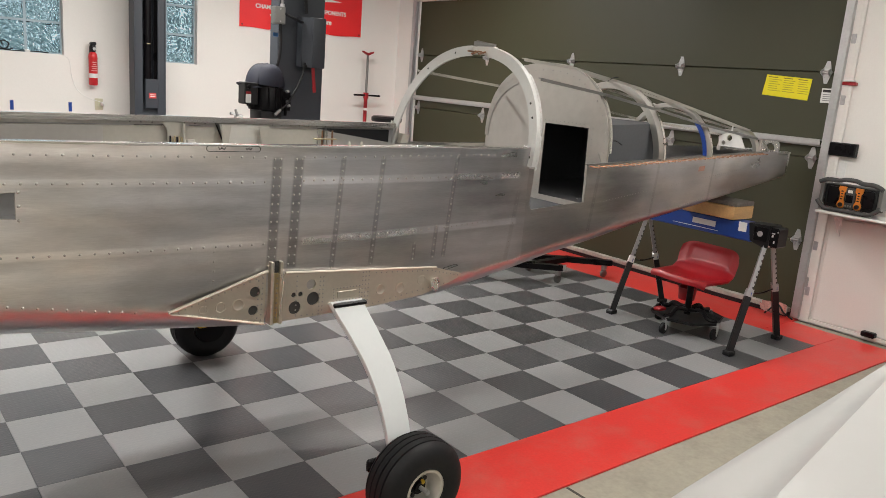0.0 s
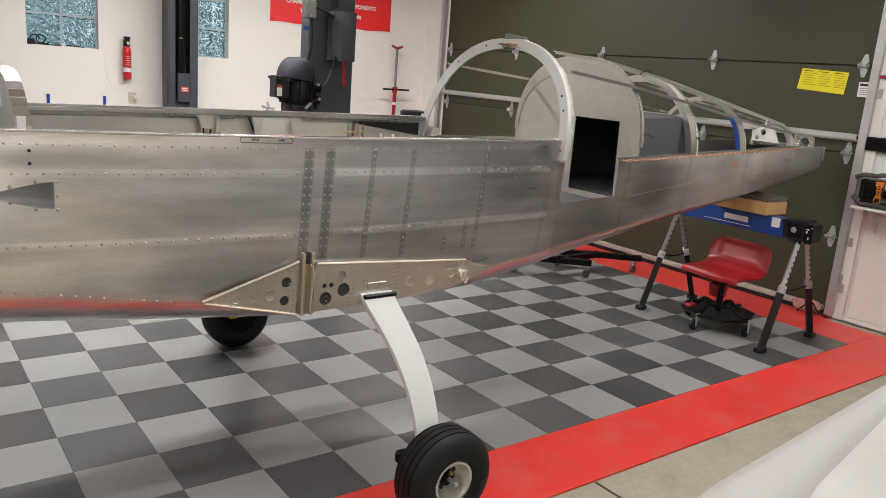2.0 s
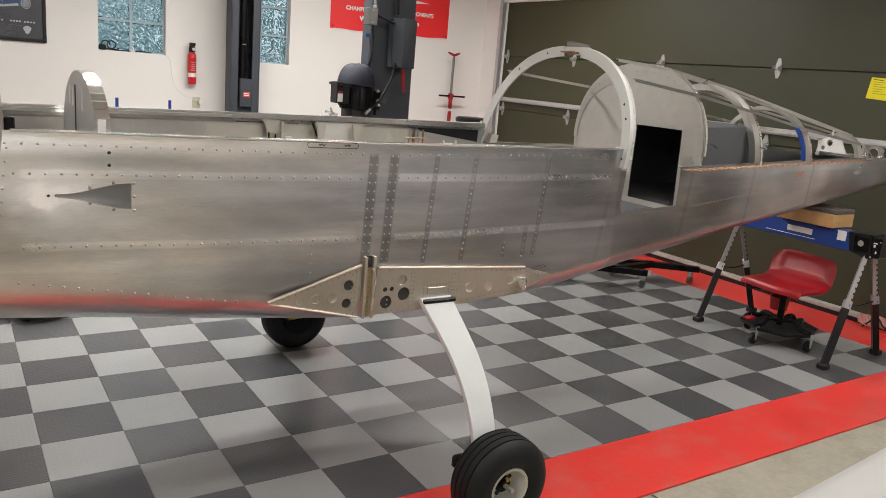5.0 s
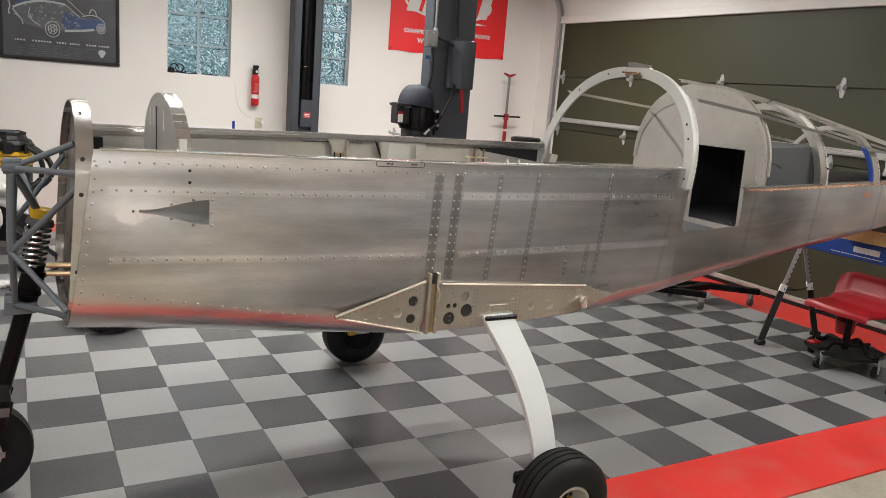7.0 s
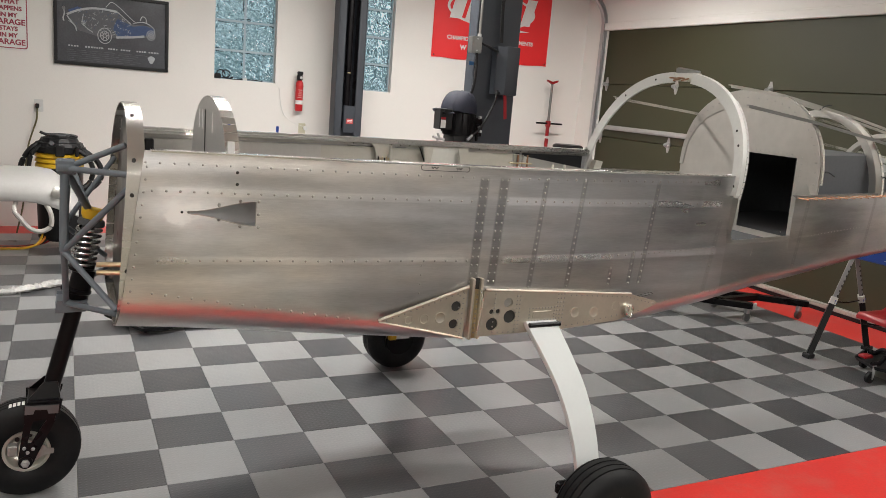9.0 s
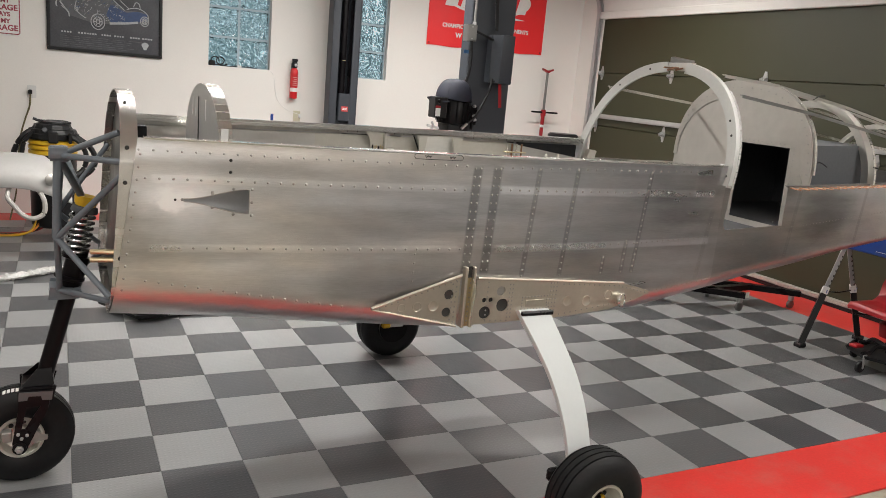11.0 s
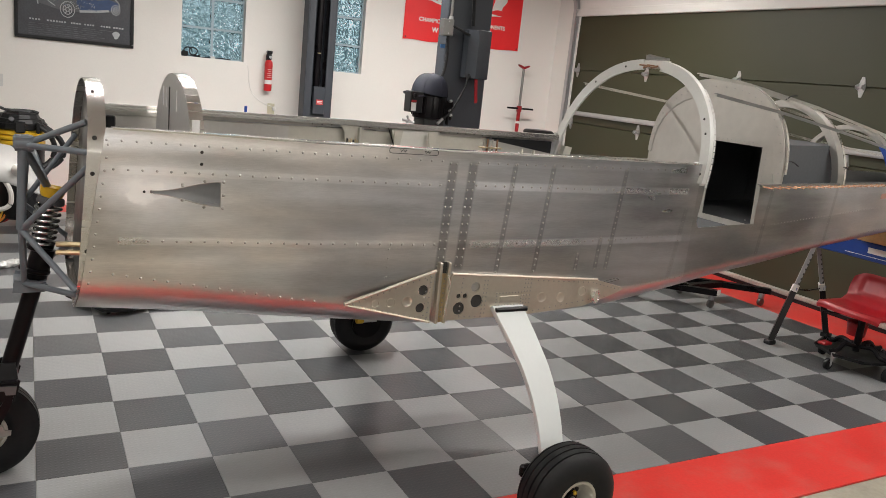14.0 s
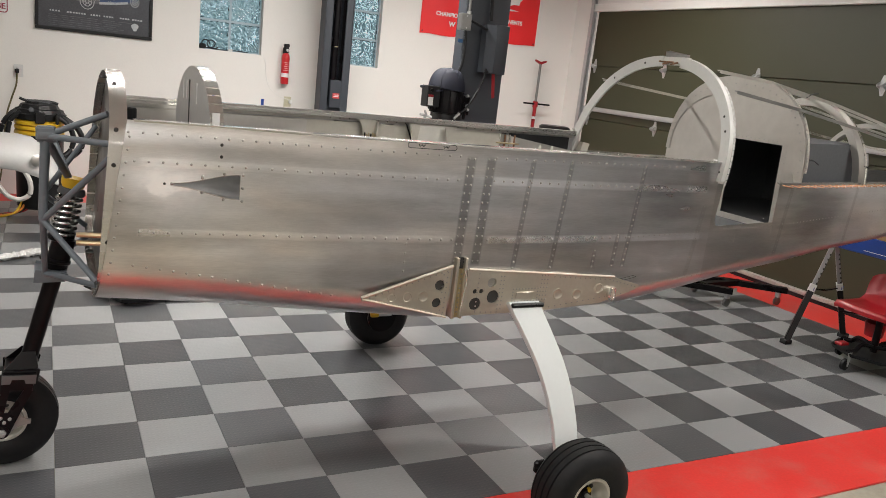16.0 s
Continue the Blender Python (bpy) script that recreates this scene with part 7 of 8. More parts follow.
part("screen_label", B(rx - 0.023, rx - 0.0205, -0.468, -0.430, 1.068, 1.092), PAPER, disp)
for k in range(3):
    part("key", B(rx - 0.024, rx - 0.0205, -0.476 + 0.021 * k, -0.463 + 0.021 * k, 0.950, 0.966, bevel=0.001), ALU_GREY, disp)

shelf.matrix_basis = Matrix.Translation((0, -0.11, 0.045)) @ shelf.matrix_basis
radio.matrix_basis = Matrix.Translation((0, -0.10, 0.045)) @ radio.matrix_basis @ Matrix.Scale(0.87, 4)

# ---- sawhorse, stool, dolly under the tail ----
saw = thing("sawhorse", 4.14, 0.0, 0, "blue steel folding sawhorse with black and silver legs", "sawhorse")
part("beam", B(4.075, 4.205, -0.34, 0.64, 0.738, 0.865, bevel=0.008), BLUE, saw)
cap_ = part("end_cap", plate(bmesh.new(), [(4.066, -0.312, 0.872), (4.066, -0.47, 0.878), (4.066, -0.47, 0.722), (4.066, -0.43, 0.722), (4.066, -0.335, 0.752)], (1, 0, 0), 0.148), BLACK, saw, "black plastic end cap")
part("cap_panel", B(4.0605, 4.0655, -0.458, -0.358, 0.762, 0.858, bevel=0.002), BLACK_STEEL, cap_)
latch = part("end_latch", B(4.060, 4.19, -0.535, -0.4705, 0.735, 0.868, bevel=0.008), BLACK_STEEL, saw, "black end latch with printed marks")
for y_, z_, w_, h_ in ((-0.50, 0.828, 0.024, 0.009), (-0.497, 0.806, 0.012, 0.016), (-0.512, 0.765, 0.009, 0.018)):
    part("latch_mark", B(4.0575, 4.0595, y_ - w_ / 2, y_ + w_ / 2, z_, z_ + h_), PAPER, latch)
for y_, z_ in ((-0.483, 0.738), (-0.53, 0.845)):
    part("latch_screw", lathe(bmesh.new(), (4.0598, y_, z_), (-1, 0, 0), [(0, 0.006), (0.002, 0.005), (0.003, 0.001)], 8), ZINC, latch)
part("label", B(4.071, 4.0745, -0.295, -0.235, 0.80, 0.865), PAPER, saw)
part("print_bar", B(4.0715, 4.0745, -0.055, 0.135, 0.79, 0.83), PAPER, saw, "plain white brand bar")
part("print_bar", B(4.0715, 4.0745, -0.08, 0.30, 0.765, 0.769), PAPER, saw)
part("lock_screw", lathe(bmesh.new(), (4.0605, -0.405, 0.812), (-1, 0, 0), [(0, 0.020), (0.004, 0.019), (0.005, 0.013), (0.002, 0.012), (0.002, 0.003)], 14), ZINC, saw)
for y in (-0.44, 0.57):
    for s, fx, fy in ((-1, 3.80, y - 0.025), (1, 4.48, y + 0.0)):
        top = Vector((4.14 + s * (0.012 if y > 0 else 0.045), y, 0.76))
        foot = Vector((fx, fy, 0.012))
        mid = top.lerp(foot, 0.48)
        d = (foot - top).normalized()
        up_ = R(top, mid + d * 0.05, 0.020, n=4)
        part("upper_leg", up_, LEG_STEEL, saw, "perforated bright steel leg")
        lg = part("lower_leg", R(mid, foot, 0.029, n=4), BLACK, saw, "black plastic lower leg")
        part("clamp", R(mid - d * 0.045, mid + d * 0.01, 0.031, n=4), LEG_STEEL if y < 0 else PAPER, lg, "pressed steel leg clamp")
        part("clamp_label", B(mid.x - 0.012 - s * 0.004, mid.x + 0.012 - s * 0.004, mid.y - 0.0245, mid.y - 0.0235, mid.z - 0.002, mid.z + 0.026), BLUE, lg)
        part("foot", B(fx - 0.035, fx + 0.035, fy - 0.03, fy + 0.03, 0.001, 0.035, bevel=0.006), BLACK, lg)
        for k in range(7):
            p = top.lerp(mid, 0.25 + 0.1 * k)
            part("peg_hole", B(p.x - 0.006, p.x + 0.006, p.y - 0.0210, p.y - 0.0140, p.z - 0.007, p.z + 0.007), DARK_HOLE, saw)
    part("cross_brace", hose(bmesh.new(), [(3.975, y, 0.415), (4.14, y, 0.392), (4.31, y, 0.405)], 0.006, n=6), BLACK_STEEL, saw)
for x0_, x1_, h_, z0_, m_, lb in ((4.02, 4.27, 0.090, 0.872, WOOD, "pine block on the sawhorse under the tail"), (4.04, 4.27, 0.030, 0.964, mat("dark_wood", (0.11, 0.10, 0.09), 0.7, var=0.3), "grey weathered wood block under the tail")):
    tagged(link("wood_block", B(x0_, x1_, -0.215, 0.20, z0_, z0_ + h_, bevel=0.004), m_, 30), lb, "wood block", "wood blocks")

SX, SY = 4.02, 0.03
seat = thing("rolling_stool", SX, SY, 0, "red moulded tractor-seat rolling shop stool with a tool tray", "stool")
def seat_point(u, v):
    """The moulded seat: u across, v from the front lip (below 0) over the pan and up the back."""
    q = max(v, 0.0)
    rise = max(0.0, (q - 0.50) / 0.50)
    round_ = abs(u) ** 8
    px = u * (0.258 - 0.018 * (1 - q)) * (1 - 0.05 * max(0.0, q - 0.85) / 0.15)
    py = -0.19 + 0.33 * min(q / 0.62, 1) + 0.055 * max(0.0, (q - 0.62) / 0.38) + 0.030 * u * u * (q < 0.3)
    pz = 0.435 - 0.016 * math.sin(math.pi * min(q / 0.55, 1)) * (1 - u * u) + 0.195 * rise ** 1.15 * (1 - 0.22 * abs(u) ** 6)
    # the recessed panel of the back, and the dished pan
    inside = lambda t, a, b, w: 1 / (1 + math.exp(-(t - a) / w)) * 1 / (1 + math.exp((t - b) / w))
    py += 0.016 * inside(u, -0.70, 0.70, 0.03) * inside(q, 0.66, 0.93, 0.012)
    pz -= 0.010 * inside(u, -0.80, 0.80, 0.03) * inside(q, 0.10, 0.50, 0.02)
    if v < 0:
        py -= 0.02 * math.sin(min(-v / 0.16, 1) * math.pi / 2)
        pz += 0.18 * v
    pz -= 0.012 * round_ * (1 - rise)
    py -= 0.030 * round_ * rise
    return Vector((px, py, pz))


bm = bmesh.new()
vt = [[bm.verts.new(seat_point(-1 + i / 20, -0.16 + 1.16 * j / 46)) for j in range(47)] for i in range(41)]
for a, b in zip(vt, vt[1:]):
    for k in range(46):
        bm.faces.new((a[k], a[k + 1], b[k + 1], b[k]))
low = [[bm.verts.new(v.co + Vector((-0.03 * v.co.x, 0.016 * max(0.0, (v.co.z - 0.44) / 0.2), -0.018))) for v in row] for row in vt]
for a, b in zip(low, low[1:]):
    for k in range(46):
        bm.faces.new((a[k], b[k], b[k + 1], a[k + 1]))
rim = [(i, 0) for i in range(41)] + [(40, j) for j in range(1, 47)] + [(i, 46) for i in range(39, -1, -1)] + [(0, j) for j in range(45, 0, -1)]
for (a, b), (c, d) in zip(rim, rim[1:] + rim[:1]):
    bm.faces.new((vt[a][b], vt[c][d], low[c][d], low[a][b]))
ROT = Matrix.Translation((SX, SY, 0)) @ Matrix.Rotation(radians(-93), 4, "Z")
bmesh.ops.transform(bm, matrix=ROT, verts=bm.verts)
part("seat", bm, RED_PAINT, seat, "glossy red moulded seat with a low back", smooth=60)
part("post", R((SX, SY, 0.12), (SX, SY, 0.405), 0.024), BLACK_STEEL, seat)
part("knob_lever", hose(bmesh.new(), [(SX - 0.03, SY + 0.02, 0.37), (SX - 0.10, SY + 0.12, 0.36), (SX - 0.13, SY + 0.22, 0.345)], 0.006), BLACK_STEEL, seat)
part("tray", lathe(bmesh.new(), (SX, SY, 0.095), (0, 0, 1), [(0, 0.20), (0.005, 0.25), (0.030, 0.268), (0.030, 0.260), (0.012, 0.245), (0.01, 0.02)], 8), BLACK, seat, "black plastic tool tray")
for k in range(4):
    a = radians(-4 + 90 * k)
    ex, ey = SX + 0.25 * math.cos(a), SY + 0.25 * math.sin(a)
    part("base_arm", hose(bmesh.new(), [(SX, SY, 0.15), (SX + 0.12 * math.cos(a), SY + 0.12 * math.sin(a), 0.175), (SX + 0.18 * math.cos(a), SY + 0.18 * math.sin(a), 0.135), (ex, ey, 0.13)], 0.016), BLACK_STEEL, seat)
    cs = part("caster_wheel", lathe(bmesh.new(), (ex, ey - 0.014, 0.04), (0, 1, 0), [(0, 0.03), (0.003, 0.039), (0.025, 0.039), (0.028, 0.03)], 20), RUBBER, seat)
    part("caster_fork", plate(bmesh.new(), [(ex - 0.02, ey - 0.02, 0.13), (ex + 0.02, ey - 0.02, 0.13), (ex + 0.006, ey - 0.02, 0.03), (ex - 0.006, ey - 0.02, 0.03)], (0, -1, 0), 0.003), ZINC, cs)
part("red_cup", lathe(bmesh.new(), (SX + 0.04, SY + 0.05, 0.215), (0, 0, 1), [(0, 0.058), (0.09, 0.068), (0.092, 0.072), (0.096, 0.062), (0.01, 0.05)], 20), RED_PAINT, seat, "red tool cup on the post")
part("red_foot", B(SX - 0.20, SX - 0.12, SY + 0.10, SY + 0.16, 0.132, 0.155, bevel=0.006), RED_PAINT, seat)

dolly = thing("wheeled_dolly", 4.4, 1.5, 0, "low black steel wheeled dolly by the garage door", "dolly")
DB = 0.115
for p, q in (((3.55, 1.85), (4.10, 1.36)), ((4.10, 1.85), (4.72, 1.32)), ((3.86, 1.56), (4.45, 1.60))):
    d = Vector((q[0] - p[0], q[1] - p[1], 0))
    bm = bmesh.new()
    s = Vector((-d.y, d.x, 0)).normalized() * 0.03
    loft(bm, [[Vector((*p, DB)) + s, Vector((*p, DB)) - s, Vector((*p, DB + 0.048)) - s, Vector((*p, DB + 0.048)) + s], [Vector((*q, DB)) + s, Vector((*q, DB)) - s, Vector((*q, DB + 0.048)) - s, Vector((*q, DB + 0.048)) + s]])
    part("frame_bar", bm, BLACK_STEEL, dolly)
for ex, ey in ((4.075, 1.385), (4.66, 1.355), (3.60, 1.80), (4.14, 1.81)):
    cs = part("caster_wheel", lathe(bmesh.new(), (ex, ey - 0.015, 0.036), (0, 1, 0), [(0, 0.028), (0.003, 0.035), (0.027, 0.035), (0.03, 0.028)], 18), ALU_GREY, dolly)
    part("caster_fork", B(ex - 0.018, ex + 0.018, ey - 0.02, ey + 0.02, 0.07, DB, bevel=0.004), ZINC, cs)
part("label", B(4.078, 4.118, 1.335, 1.3365, DB + 0.012, DB + 0.058), PAPER, dolly)

# odds by the door's corner
clut = thing("rag_bundle", 5.06, -0.15, 0, "crumpled red and white rag and wire bits", "rag")
rr_ = random.Random(3)
bm = bmesh.new()
for k in range(7):
    x, y, z = 5.06 + rr_.uniform(-0.06, 0.05), -0.13 + rr_.uniform(-0.09, 0.10), rr_.uniform(0.01, 0.05)
    plate(bm, [(x, y, z), (x + rr_.uniform(0.02, 0.06), y + 0.03, z + rr_.uniform(0.02, 0.1)), (x + 0.02, y + rr_.uniform(0.05, 0.1), z + rr_.uniform(0.0, 0.12)), (x - 0.03, y + 0.05, z + 0.02)], (1, 0, 0.2), 0.006)
part("cloth", bm, mat("pinkish_rag", (0.45, 0.20, 0.17), 0.8, var=0.5, scale=20), clut)
part("wire", hose(bmesh.new(), [(5.08, -0.25, 0.01), (5.02, -0.20, 0.06), (5.06, -0.12, 0.10), (5.0, -0.05, 0.02)], 0.007), BLACK, clut)

# ---- at the nose: vacuum, white fairing, hoses ----
vac = thing("shop_vacuum", -1.07, 4.75, 0, "yellow and black wet-dry shop vacuum with a coiled hose", "vacuum cleaner")
VX, VY = -1.067, 4.75
part("drum", lathe(bmesh.new(), (VX, VY, 0.06), (0, 0, 1), [(0, 0.17), (0.02, 0.185), (0.60, 0.195), (0.66, 0.195)], 32), BLACK, vac)
for z in (0.720, 0.764, 0.808):
    part("band", lathe(bmesh.new(), (VX, VY, z), (0, 0, 1), [(0, 0.188), (0.006, 0.202), (0.030, 0.200), (0.040, 0.188)], 32), YELLOW, vac, "yellow ribbed band")
part("lid", lathe(bmesh.new(), (VX, VY, 0.850), (0, 0, 1), [(0, 0.19), (0.012, 0.212), (0.055, 0.218), (0.062, 0.204), (0.095, 0.190), (0.100, 0.165), (0.135, 0.146), (0.142, 0.118), (0.160, 0.105), (0.164, 0.02)], 12), BLACK, vac, smooth=20)
part("motor_top", lathe(bmesh.new(), (VX + 0.01, VY - 0.01, 1.0), (0, 0, 1), [(0, 0.095), (0.014, 0.09), (0.020, 0.07), (0.022, 0.01)], 16), CHARCOAL, vac)
part("dial", lathe(bmesh.new(), (VX - 0.06, VY - 0.185, 0.945), (0, -1, 0.5), [(0, 0.022), (0.012, 0.020), (0.014, 0.004)], 14), CHARCOAL, vac)
part("handle", hose(bmesh.new(), [(VX - 0.155, VY - 0.02, 1.030), (VX - 0.10, VY - 0.02, 1.012), (VX, VY - 0.02, 1.012), (VX + 0.09, VY - 0.02, 1.012), (VX + 0.150, VY - 0.02, 0.998)], 0.012), BLACK, vac)
for dx in (-0.07, 0.08):
    part("handle_post", R((VX + dx, VY - 0.02, 0.96), (VX + dx * 0.8, VY - 0.02, 1.012), 0.012), BLACK, vac)
for x0_, x1_ in ((-0.035, 0.045), (0.125, 0.155)):
    part("latch", B(VX + x0_, VX + x1_, VY - 0.232, VY - 0.165, 0.835, 0.930, bevel=0.01), BLACK, vac)
part("hose_coil", hose(bmesh.new(), [(VX + 0.11, VY - 0.05, 0.93), (VX + 0.20, VY - 0.08, 0.88), (VX + 0.30, VY - 0.08, 0.80), (VX + 0.345, VY - 0.08, 0.70), (VX + 0.32, VY - 0.08, 0.60), (VX + 0.22, VY - 0.10, 0.52), (VX + 0.10, VY - 0.18, 0.50)], 0.024), BLACK, vac, "black ribbed suction hose")
part("hose_coil", hose(bmesh.new(), [(VX + 0.13, VY - 0.13, 0.90), (VX + 0.22, VY - 0.14, 0.84), (VX + 0.27, VY - 0.14, 0.72), (VX + 0.24, VY - 0.14, 0.60), (VX + 0.14, VY - 0.2, 0.53)], 0.022), BLACK, vac)
part("hose_coil", hose(bmesh.new(), [(VX - 0.13, VY - 0.05, 0.95), (VX - 0.22, VY - 0.08, 0.89), (VX - 0.29, VY - 0.08, 0.78), (VX - 0.315, VY - 0.08, 0.66), (VX - 0.29, VY - 0.08, 0.50)], 0.024), BLACK, vac)
part("hose_coil", hose(bmesh.new(), [(VX - 0.14, VY - 0.12, 0.92), (VX - 0.22, VY - 0.12, 0.84), (VX - 0.245, VY - 0.12, 0.70), (VX - 0.23, VY - 0.12, 0.52)], 0.020), BLACK, vac)

fair = thing("white_fairing", -1.45, 4.0, 0, "white fibreglass fairing shell lying on a low stand", "fairing")
bm = bmesh.new()
rings = []
for k in range(15):
    t = k / 14
    x = -2.30 + 1.37 * t
    zt = 0.820 - 0.025 * t - 0.24 * max(0.0, (t - 0.80) / 0.20) ** 2.2
    zb = 0.606 - 0.125 * max(0.0, (t - 0.74) / 0.26) ** 1.4
    hw = 0.42 * (1 - 0.3 * max(0, t - 0.7) ** 2 * 4) + 0.02
    ringp = []
    for a in np.linspace(0, math.pi, 15):
        ringp.append(Vector((x, 3.95 - hw * math.cos(a), zb + (zt - zb) * math.sin(a) ** 0.55)))
    inner = [Vector((p.x, 3.95 + (p.y - 3.95) * 0.97, p.z - 0.012)) for p in ringp[::-1]]
    rings.append(ringp + inner)
part("shell", loft(bm, rings), mat("white_gelcoat", (0.46, 0.455, 0.445), 0.6, var=0.05, scale=8), fair, smooth=60)
part("nose_cap", lathe(bmesh.new(), (-1.08, 3.53, 0.665), (0.3, -1, 0), [(0, 0.042), (0.01, 0.045), (0.02, 0.03), (0.024, 0.006)], 20), ALU_DULL, fair)
for x, y in ((-2.1, 3.7), (-2.1, 4.2), (-1.6, 4.2), (-1.6, 3.75)):
    part("stand_leg", R((x, y, 0.004), (x, y, 0.62), 0.012, n=8), BLACK_STEEL, fair)
part("grey_hose", hose(bmesh.new(), [(-1.357, 3.6, 0.60), (-1.370, 3.5, 0.528), (-1.328, 3.5, 0.463), (-1.267, 3.5, 0.390), (-1.191, 3.5, 0.368), (-1.126, 3.5, 0.412), (-1.127, 3.5, 0.515), (-1.18, 3.6, 0.60)], 0.018), mat("pale_hose", (0.46, 0.44, 0.42), 0.5), fair, "pale grey looped hose")
for k, (m_, off) in enumerate(((YELLOW, 0.0), (ORANGE, 0.03), (BLACK, 0.06), (RED_PAINT, 0.09))):
    wv = tagged(link("extension_cord", hose(bmesh.new(), [(-2.2, 4.9 + off, 0.012), (-1.7, 4.6 + off, 0.012), (-1.35, 4.55 + off, 0.012), (-1.22 + off, 4.62, 0.10), (-1.20 + off, 4.7, 0.4)], 0.010), m_, 40), "coloured extension cord trailing over the floor", "cord", "extension cords")
rs_ = random.Random(12)
way = smooth_line([(-2.3, 2.75, 0.030), (-1.9, 2.98, 0.030), (-1.55, 3.02, 0.030), (-1.35, 3.05, 0.030), (-1.1, 3.22, 0.030), (-0.9, 3.35, 0.030)], 16)
rings = []
for k, p in enumerate(way):
    d = (way[min(k + 1, len(way) - 1)] - way[max(k - 1, 0)]).normalized()
    side_ = Vector((-d.y, d.x, 0))
    r_ = rs_.uniform(0.022, 0.034)
    ring_ = []
    for a in np.linspace(0, 2 * math.pi, 9)[:-1]:
        q = r_ * rs_.uniform(0.72, 1.15)
        ring_.append(Vector((p.x, p.y, 0)) + side_ * q * 1.25 * math.cos(a) + Vector((0, 0, max(0.001, 0.026 + q * math.sin(a)))))
    rings.append(ring_)
tagged(link("plastic_sleeve", loft(bmesh.new(), rings), mat("crinkled_clear_film", (0.52, 0.52, 0.51), 0.22, var=0.25, scale=30, bump=0.8, bump_scale=40), 25), "crumpled translucent plastic sleeve lying on the floor", "plastic sleeve")
crp = thing("creeper_board", -0.45, 1.85, 0, "low black mechanic creeper lying under the nose", "creeper")
part("board", plate(bmesh.new(), [(-0.80, 2.30, 0.03), (-0.60, 1.93, 0.03), (-0.46, 1.93, 0.03), (-0.30, 2.02, 0.03), (-0.05, 2.02, 0.03), (-0.02, 2.40, 0.03)], (0, 0, 1), 0.02), BLACK, crp)
part("headrest", hose(bmesh.new(), [(-0.79, 2.28, 0.052), (-0.58, 1.95, 0.054), (-0.47, 1.95, 0.054)], 0.010, n=8, k=0), BLACK, crp)
for x, y in ((-0.57, 2.0), (-0.14, 2.06), (-0.70, 2.25), (-0.10, 2.34)):
    part("caster_wheel", lathe(bmesh.new(), (x, y - 0.008, 0.0152), (0, 1, 0), [(0, 0.010), (0.002, 0.0150), (0.014, 0.0150), (0.016, 0.010)], 14), RUBBER, crp)

# ---- white car beside the camera ----
car = thing("white_car", 2.2, -3.25, 0, "tall glossy white parked car, its hood and fender showing", "car")
TURN = Matrix.Translation((0.5, -2.35, 0)) @ Matrix.Rotation(radians(5.5), 4, "Z") @ Matrix.Translation((-0.5, 2.35, 0))
CCY = -3.19
CAR_WHITE = mat("white_car_paint", (0.46, 0.46, 0.45), 0.42, var=0.01, coat=0.12)
TINTED = mat("tinted_car_glass", (0.015, 0.018, 0.02), 0.06, var=0.05, coat=0.5)


def car_part(name, bm, material, label="", smooth=50):
    bmesh.ops.transform(bm, matrix=TURN, verts=bm.verts)
    return part(name, bm, material, car, label, smooth)


bm = bmesh.new()
rings = []
for x in np.linspace(-0.08, 4.4, 34):
    f = min(1, (x + 0.08) / 0.40)
    e = math.sqrt(max(0.0, f * (2 - f)))
    b_ = max(0, (x - 4.0) / 0.4)
    w = 0.74 + 0.18 * e - 0.06 * b_
    zs = 0.78 + 0.21 * e
    zc = zs + 0.075 * e
    c_ = min(0.24, max(0.150, 0.205 - 0.085 * (x - 0.5)))     # the hood's raised edge, in from the flank
    prof = [(w - 0.08, 0.26), (w - 0.01, 0.32), (w + 0.01, 0.55), (w, 0.78), (w - 0.012, zs - 0.10), (w - 0.030, zs - 0.052), (w - 0.055, zs - 0.020), (w - 0.085, zs - 0.005), (w - c_ + 0.075, zs + 0.001 * e), (w - c_ + 0.050, zs + 0.008 * e), (w - c_ + 0.026, zs + 0.024 * e), (w - c_ + 0.004, zs + 0.048 * e), (w - c_, zs + 0.0515 * e), (w - c_ - 0.008, zs + 0.053 * e), (w - c_ - 0.14, zs + 0.060 * e), (w - 0.58, zc + 0.004), (0.0, zc + 0.012)]
    rings.append([Vector((x, CCY + y, z)) for y, z in prof] + [Vector((x, CCY - y, z)) for y, z in prof[::-1][1:]])
loft(bm, rings)
car_part("body", bm, CAR_WHITE, smooth=26)
cab = [(2.0, 0.80, 1.06), (2.55, 0.70, 1.55), (2.85, 0.68, 1.62), (3.8, 0.67, 1.60), (4.25, 0.74, 1.05)]
bm = bmesh.new()
rows = []
for (x, w, z) in cab:
    rows.append([Vector((x, CCY + 0.84, 1.02)), Vector((x, CCY + w, z - 0.03)), Vector((x, CCY + w - 0.08, z)), Vector((x, CCY - w + 0.08, z)), Vector((x, CCY - w, z - 0.03)), Vector((x, CCY - 0.84, 1.02))])
loft(bm, rows)
car_part("cabin_glass", bm, TINTED, "dark tinted windows", 40)
bm = bmesh.new()
loft(bm, [[Vector((x, CCY + w + 0.01, z - 0.02)), Vector((x, CCY + w - 0.09, z + 0.012)), Vector((x, CCY - w + 0.09, z + 0.012)), Vector((x, CCY - w - 0.01, z - 0.02))] for x, w, z in cab[1:4]])
car_part("roof", bm, CAR_WHITE)
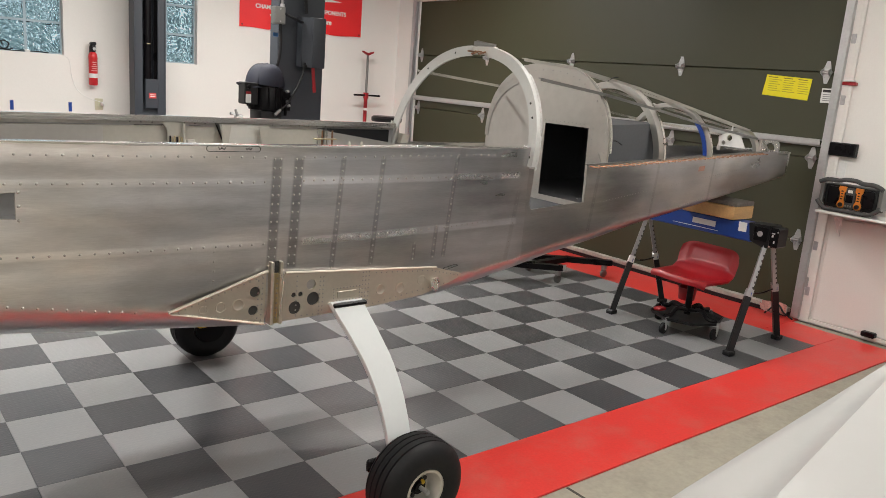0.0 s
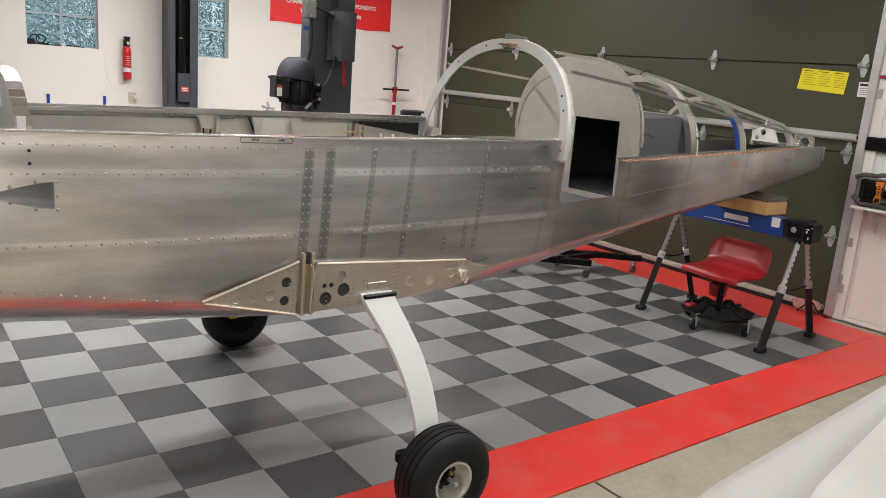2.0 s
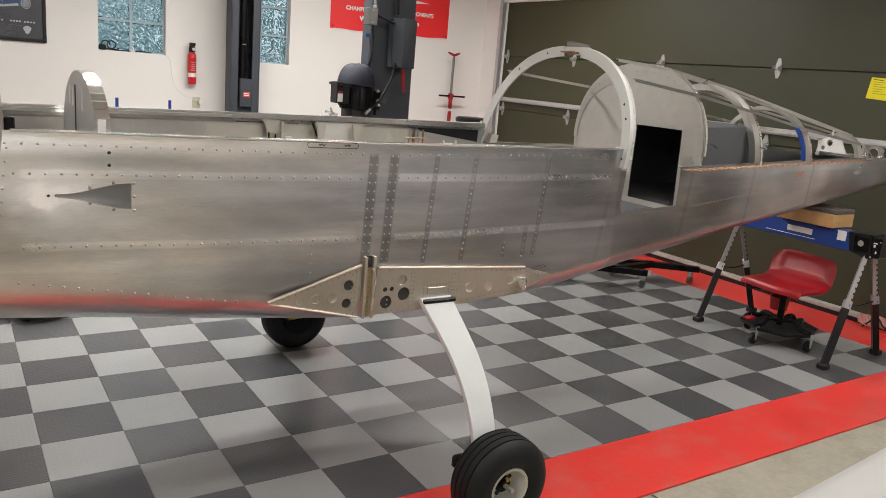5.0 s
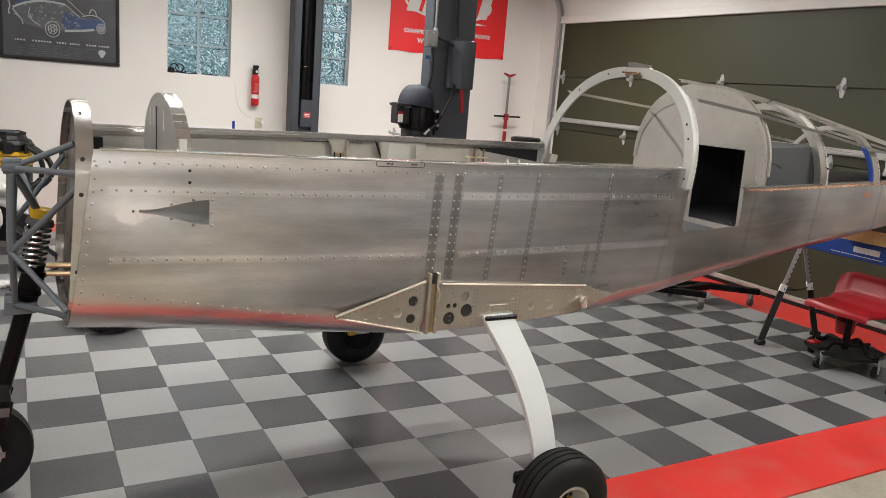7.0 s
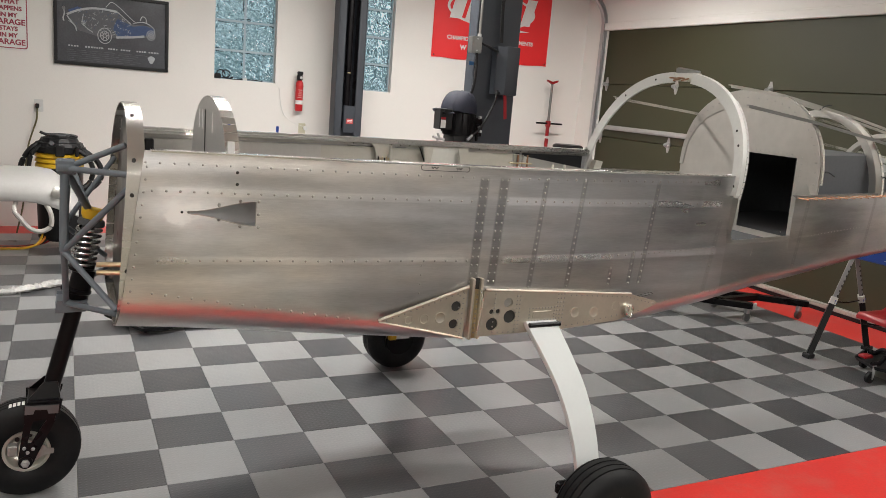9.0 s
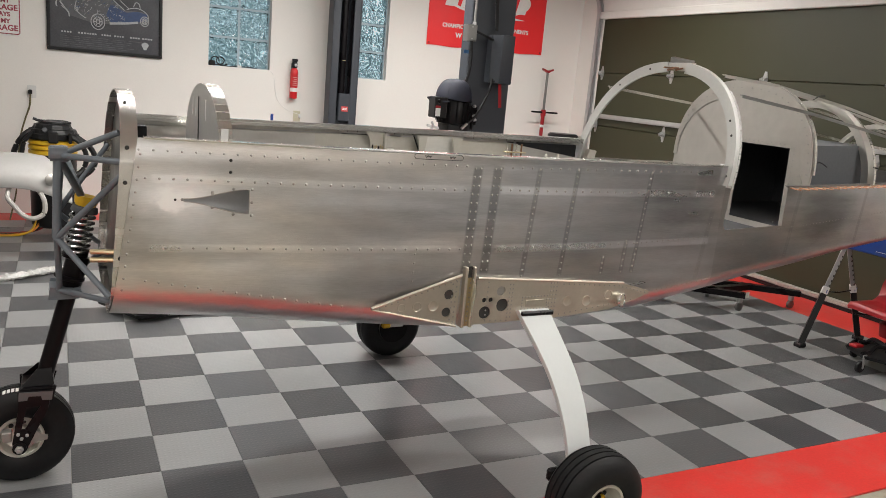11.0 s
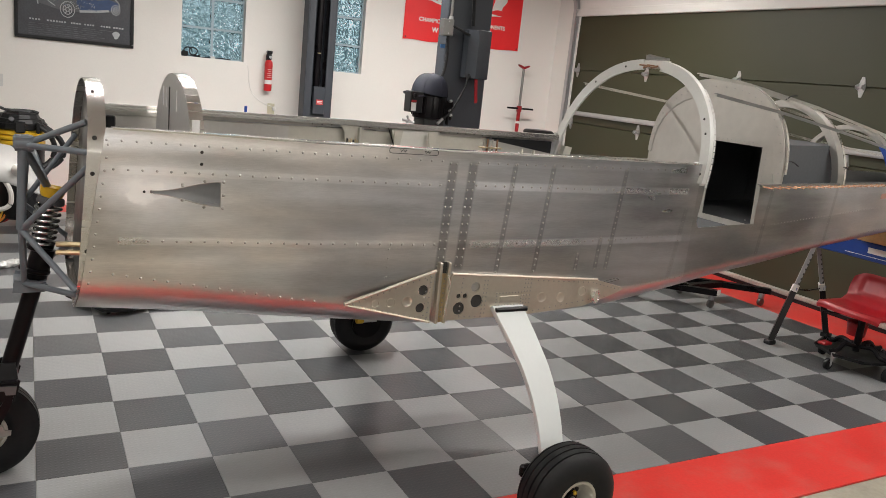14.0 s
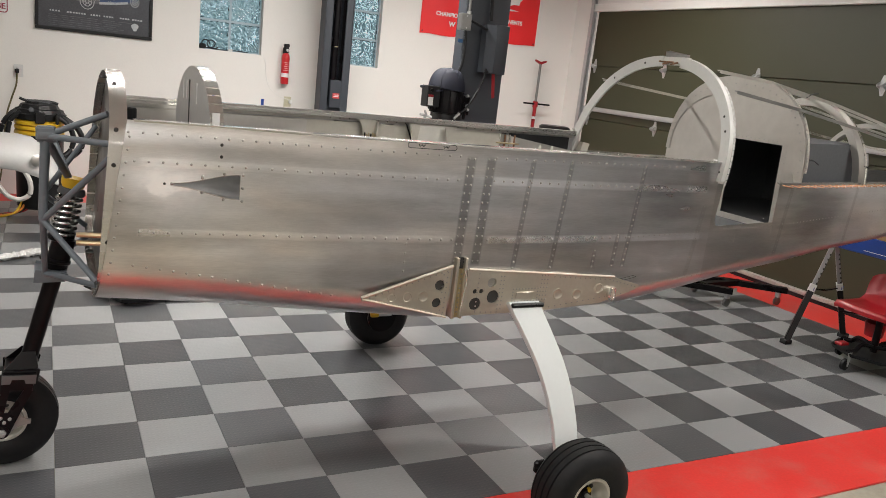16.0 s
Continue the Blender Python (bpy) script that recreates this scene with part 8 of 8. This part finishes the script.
for x0_, x1_ in ((2.58, 2.63), (3.2, 3.28), (3.72, 3.80)):
    for s_ in (-1, 1):
        bm = bmesh.new()
        plate(bm, [(x0_, CCY + s_ * 0.85, 1.02), (x1_, CCY + s_ * 0.85, 1.02), (x1_, CCY + s_ * 0.70, 1.57), (x0_, CCY + s_ * 0.70, 1.57)], (0, s_, 0), 0.01)
        car_part("pillar", bm, CAR_WHITE)
for x in (0.75, 3.55):
    for s_ in (-1, 1):
        wv = car_part("wheel", lathe(bmesh.new(), (x, CCY + s_ * 0.86 - 0.1, 0.345), (0, 1, 0), [(0, 0.22), (0.005, 0.32), (0.03, 0.357), (0.17, 0.357), (0.195, 0.32), (0.20, 0.22)], 32), RUBBER)
        d_ = lathe(bmesh.new(), (x, CCY + s_ * 0.86 - 0.104, 0.345), (0, 1, 0), [(0, 0.02), (0.004, 0.215), (0.205, 0.215), (0.209, 0.02)], 28)
        bmesh.ops.transform(d_, matrix=TURN, verts=d_.verts)
        part("wheel_disc", d_, ZINC, wv)
for s_ in (-1, 1):
    car_part("headlight", lathe(bmesh.new(), (-0.02, CCY + s_ * 0.60, 0.72), (-1, 0, 0.3), [(0, 0.09), (0.03, 0.085), (0.05, 0.06), (0.055, 0.01)], 24), mat("headlight_glass_%d" % (s_ + 1), (0.7, 0.72, 0.74), 0.08, coat=1.0), "round clear headlight")

# ---- floor tiles ----
meshes = [tread_tile(TILE_LIGHT, "tile_light"), tread_tile(TILE_DARK, "tile_dark")]
rest = [bmesh.new(), bmesh.new()]
for i in range(TX0, TX1):
    for j in range(TY0, TY1):
        k = (i + j) % 2
        x, y = (i + 0.5) * S, (j + 0.5) * S
        if i >= -4 and j < 14:
            o = new("tile", meshes[k])
            o.matrix_basis = pose(x, y, 0, 0, 0, 90 * ((i * 7 + j * 3) % 4))
            o.parent = floor
            o.matrix_parent_inverse = floor.matrix_basis.inverted()
        else:
            h = S / 2 - 0.0012
            box(rest[k], x - h, x + h, y - h, y + h, -0.0118, 0.0)
for k, m_ in enumerate((TILE_LIGHT, TILE_DARK)):
    tagged(part("tiles", rest[k], m_, floor, smooth=None), kind="stuff")
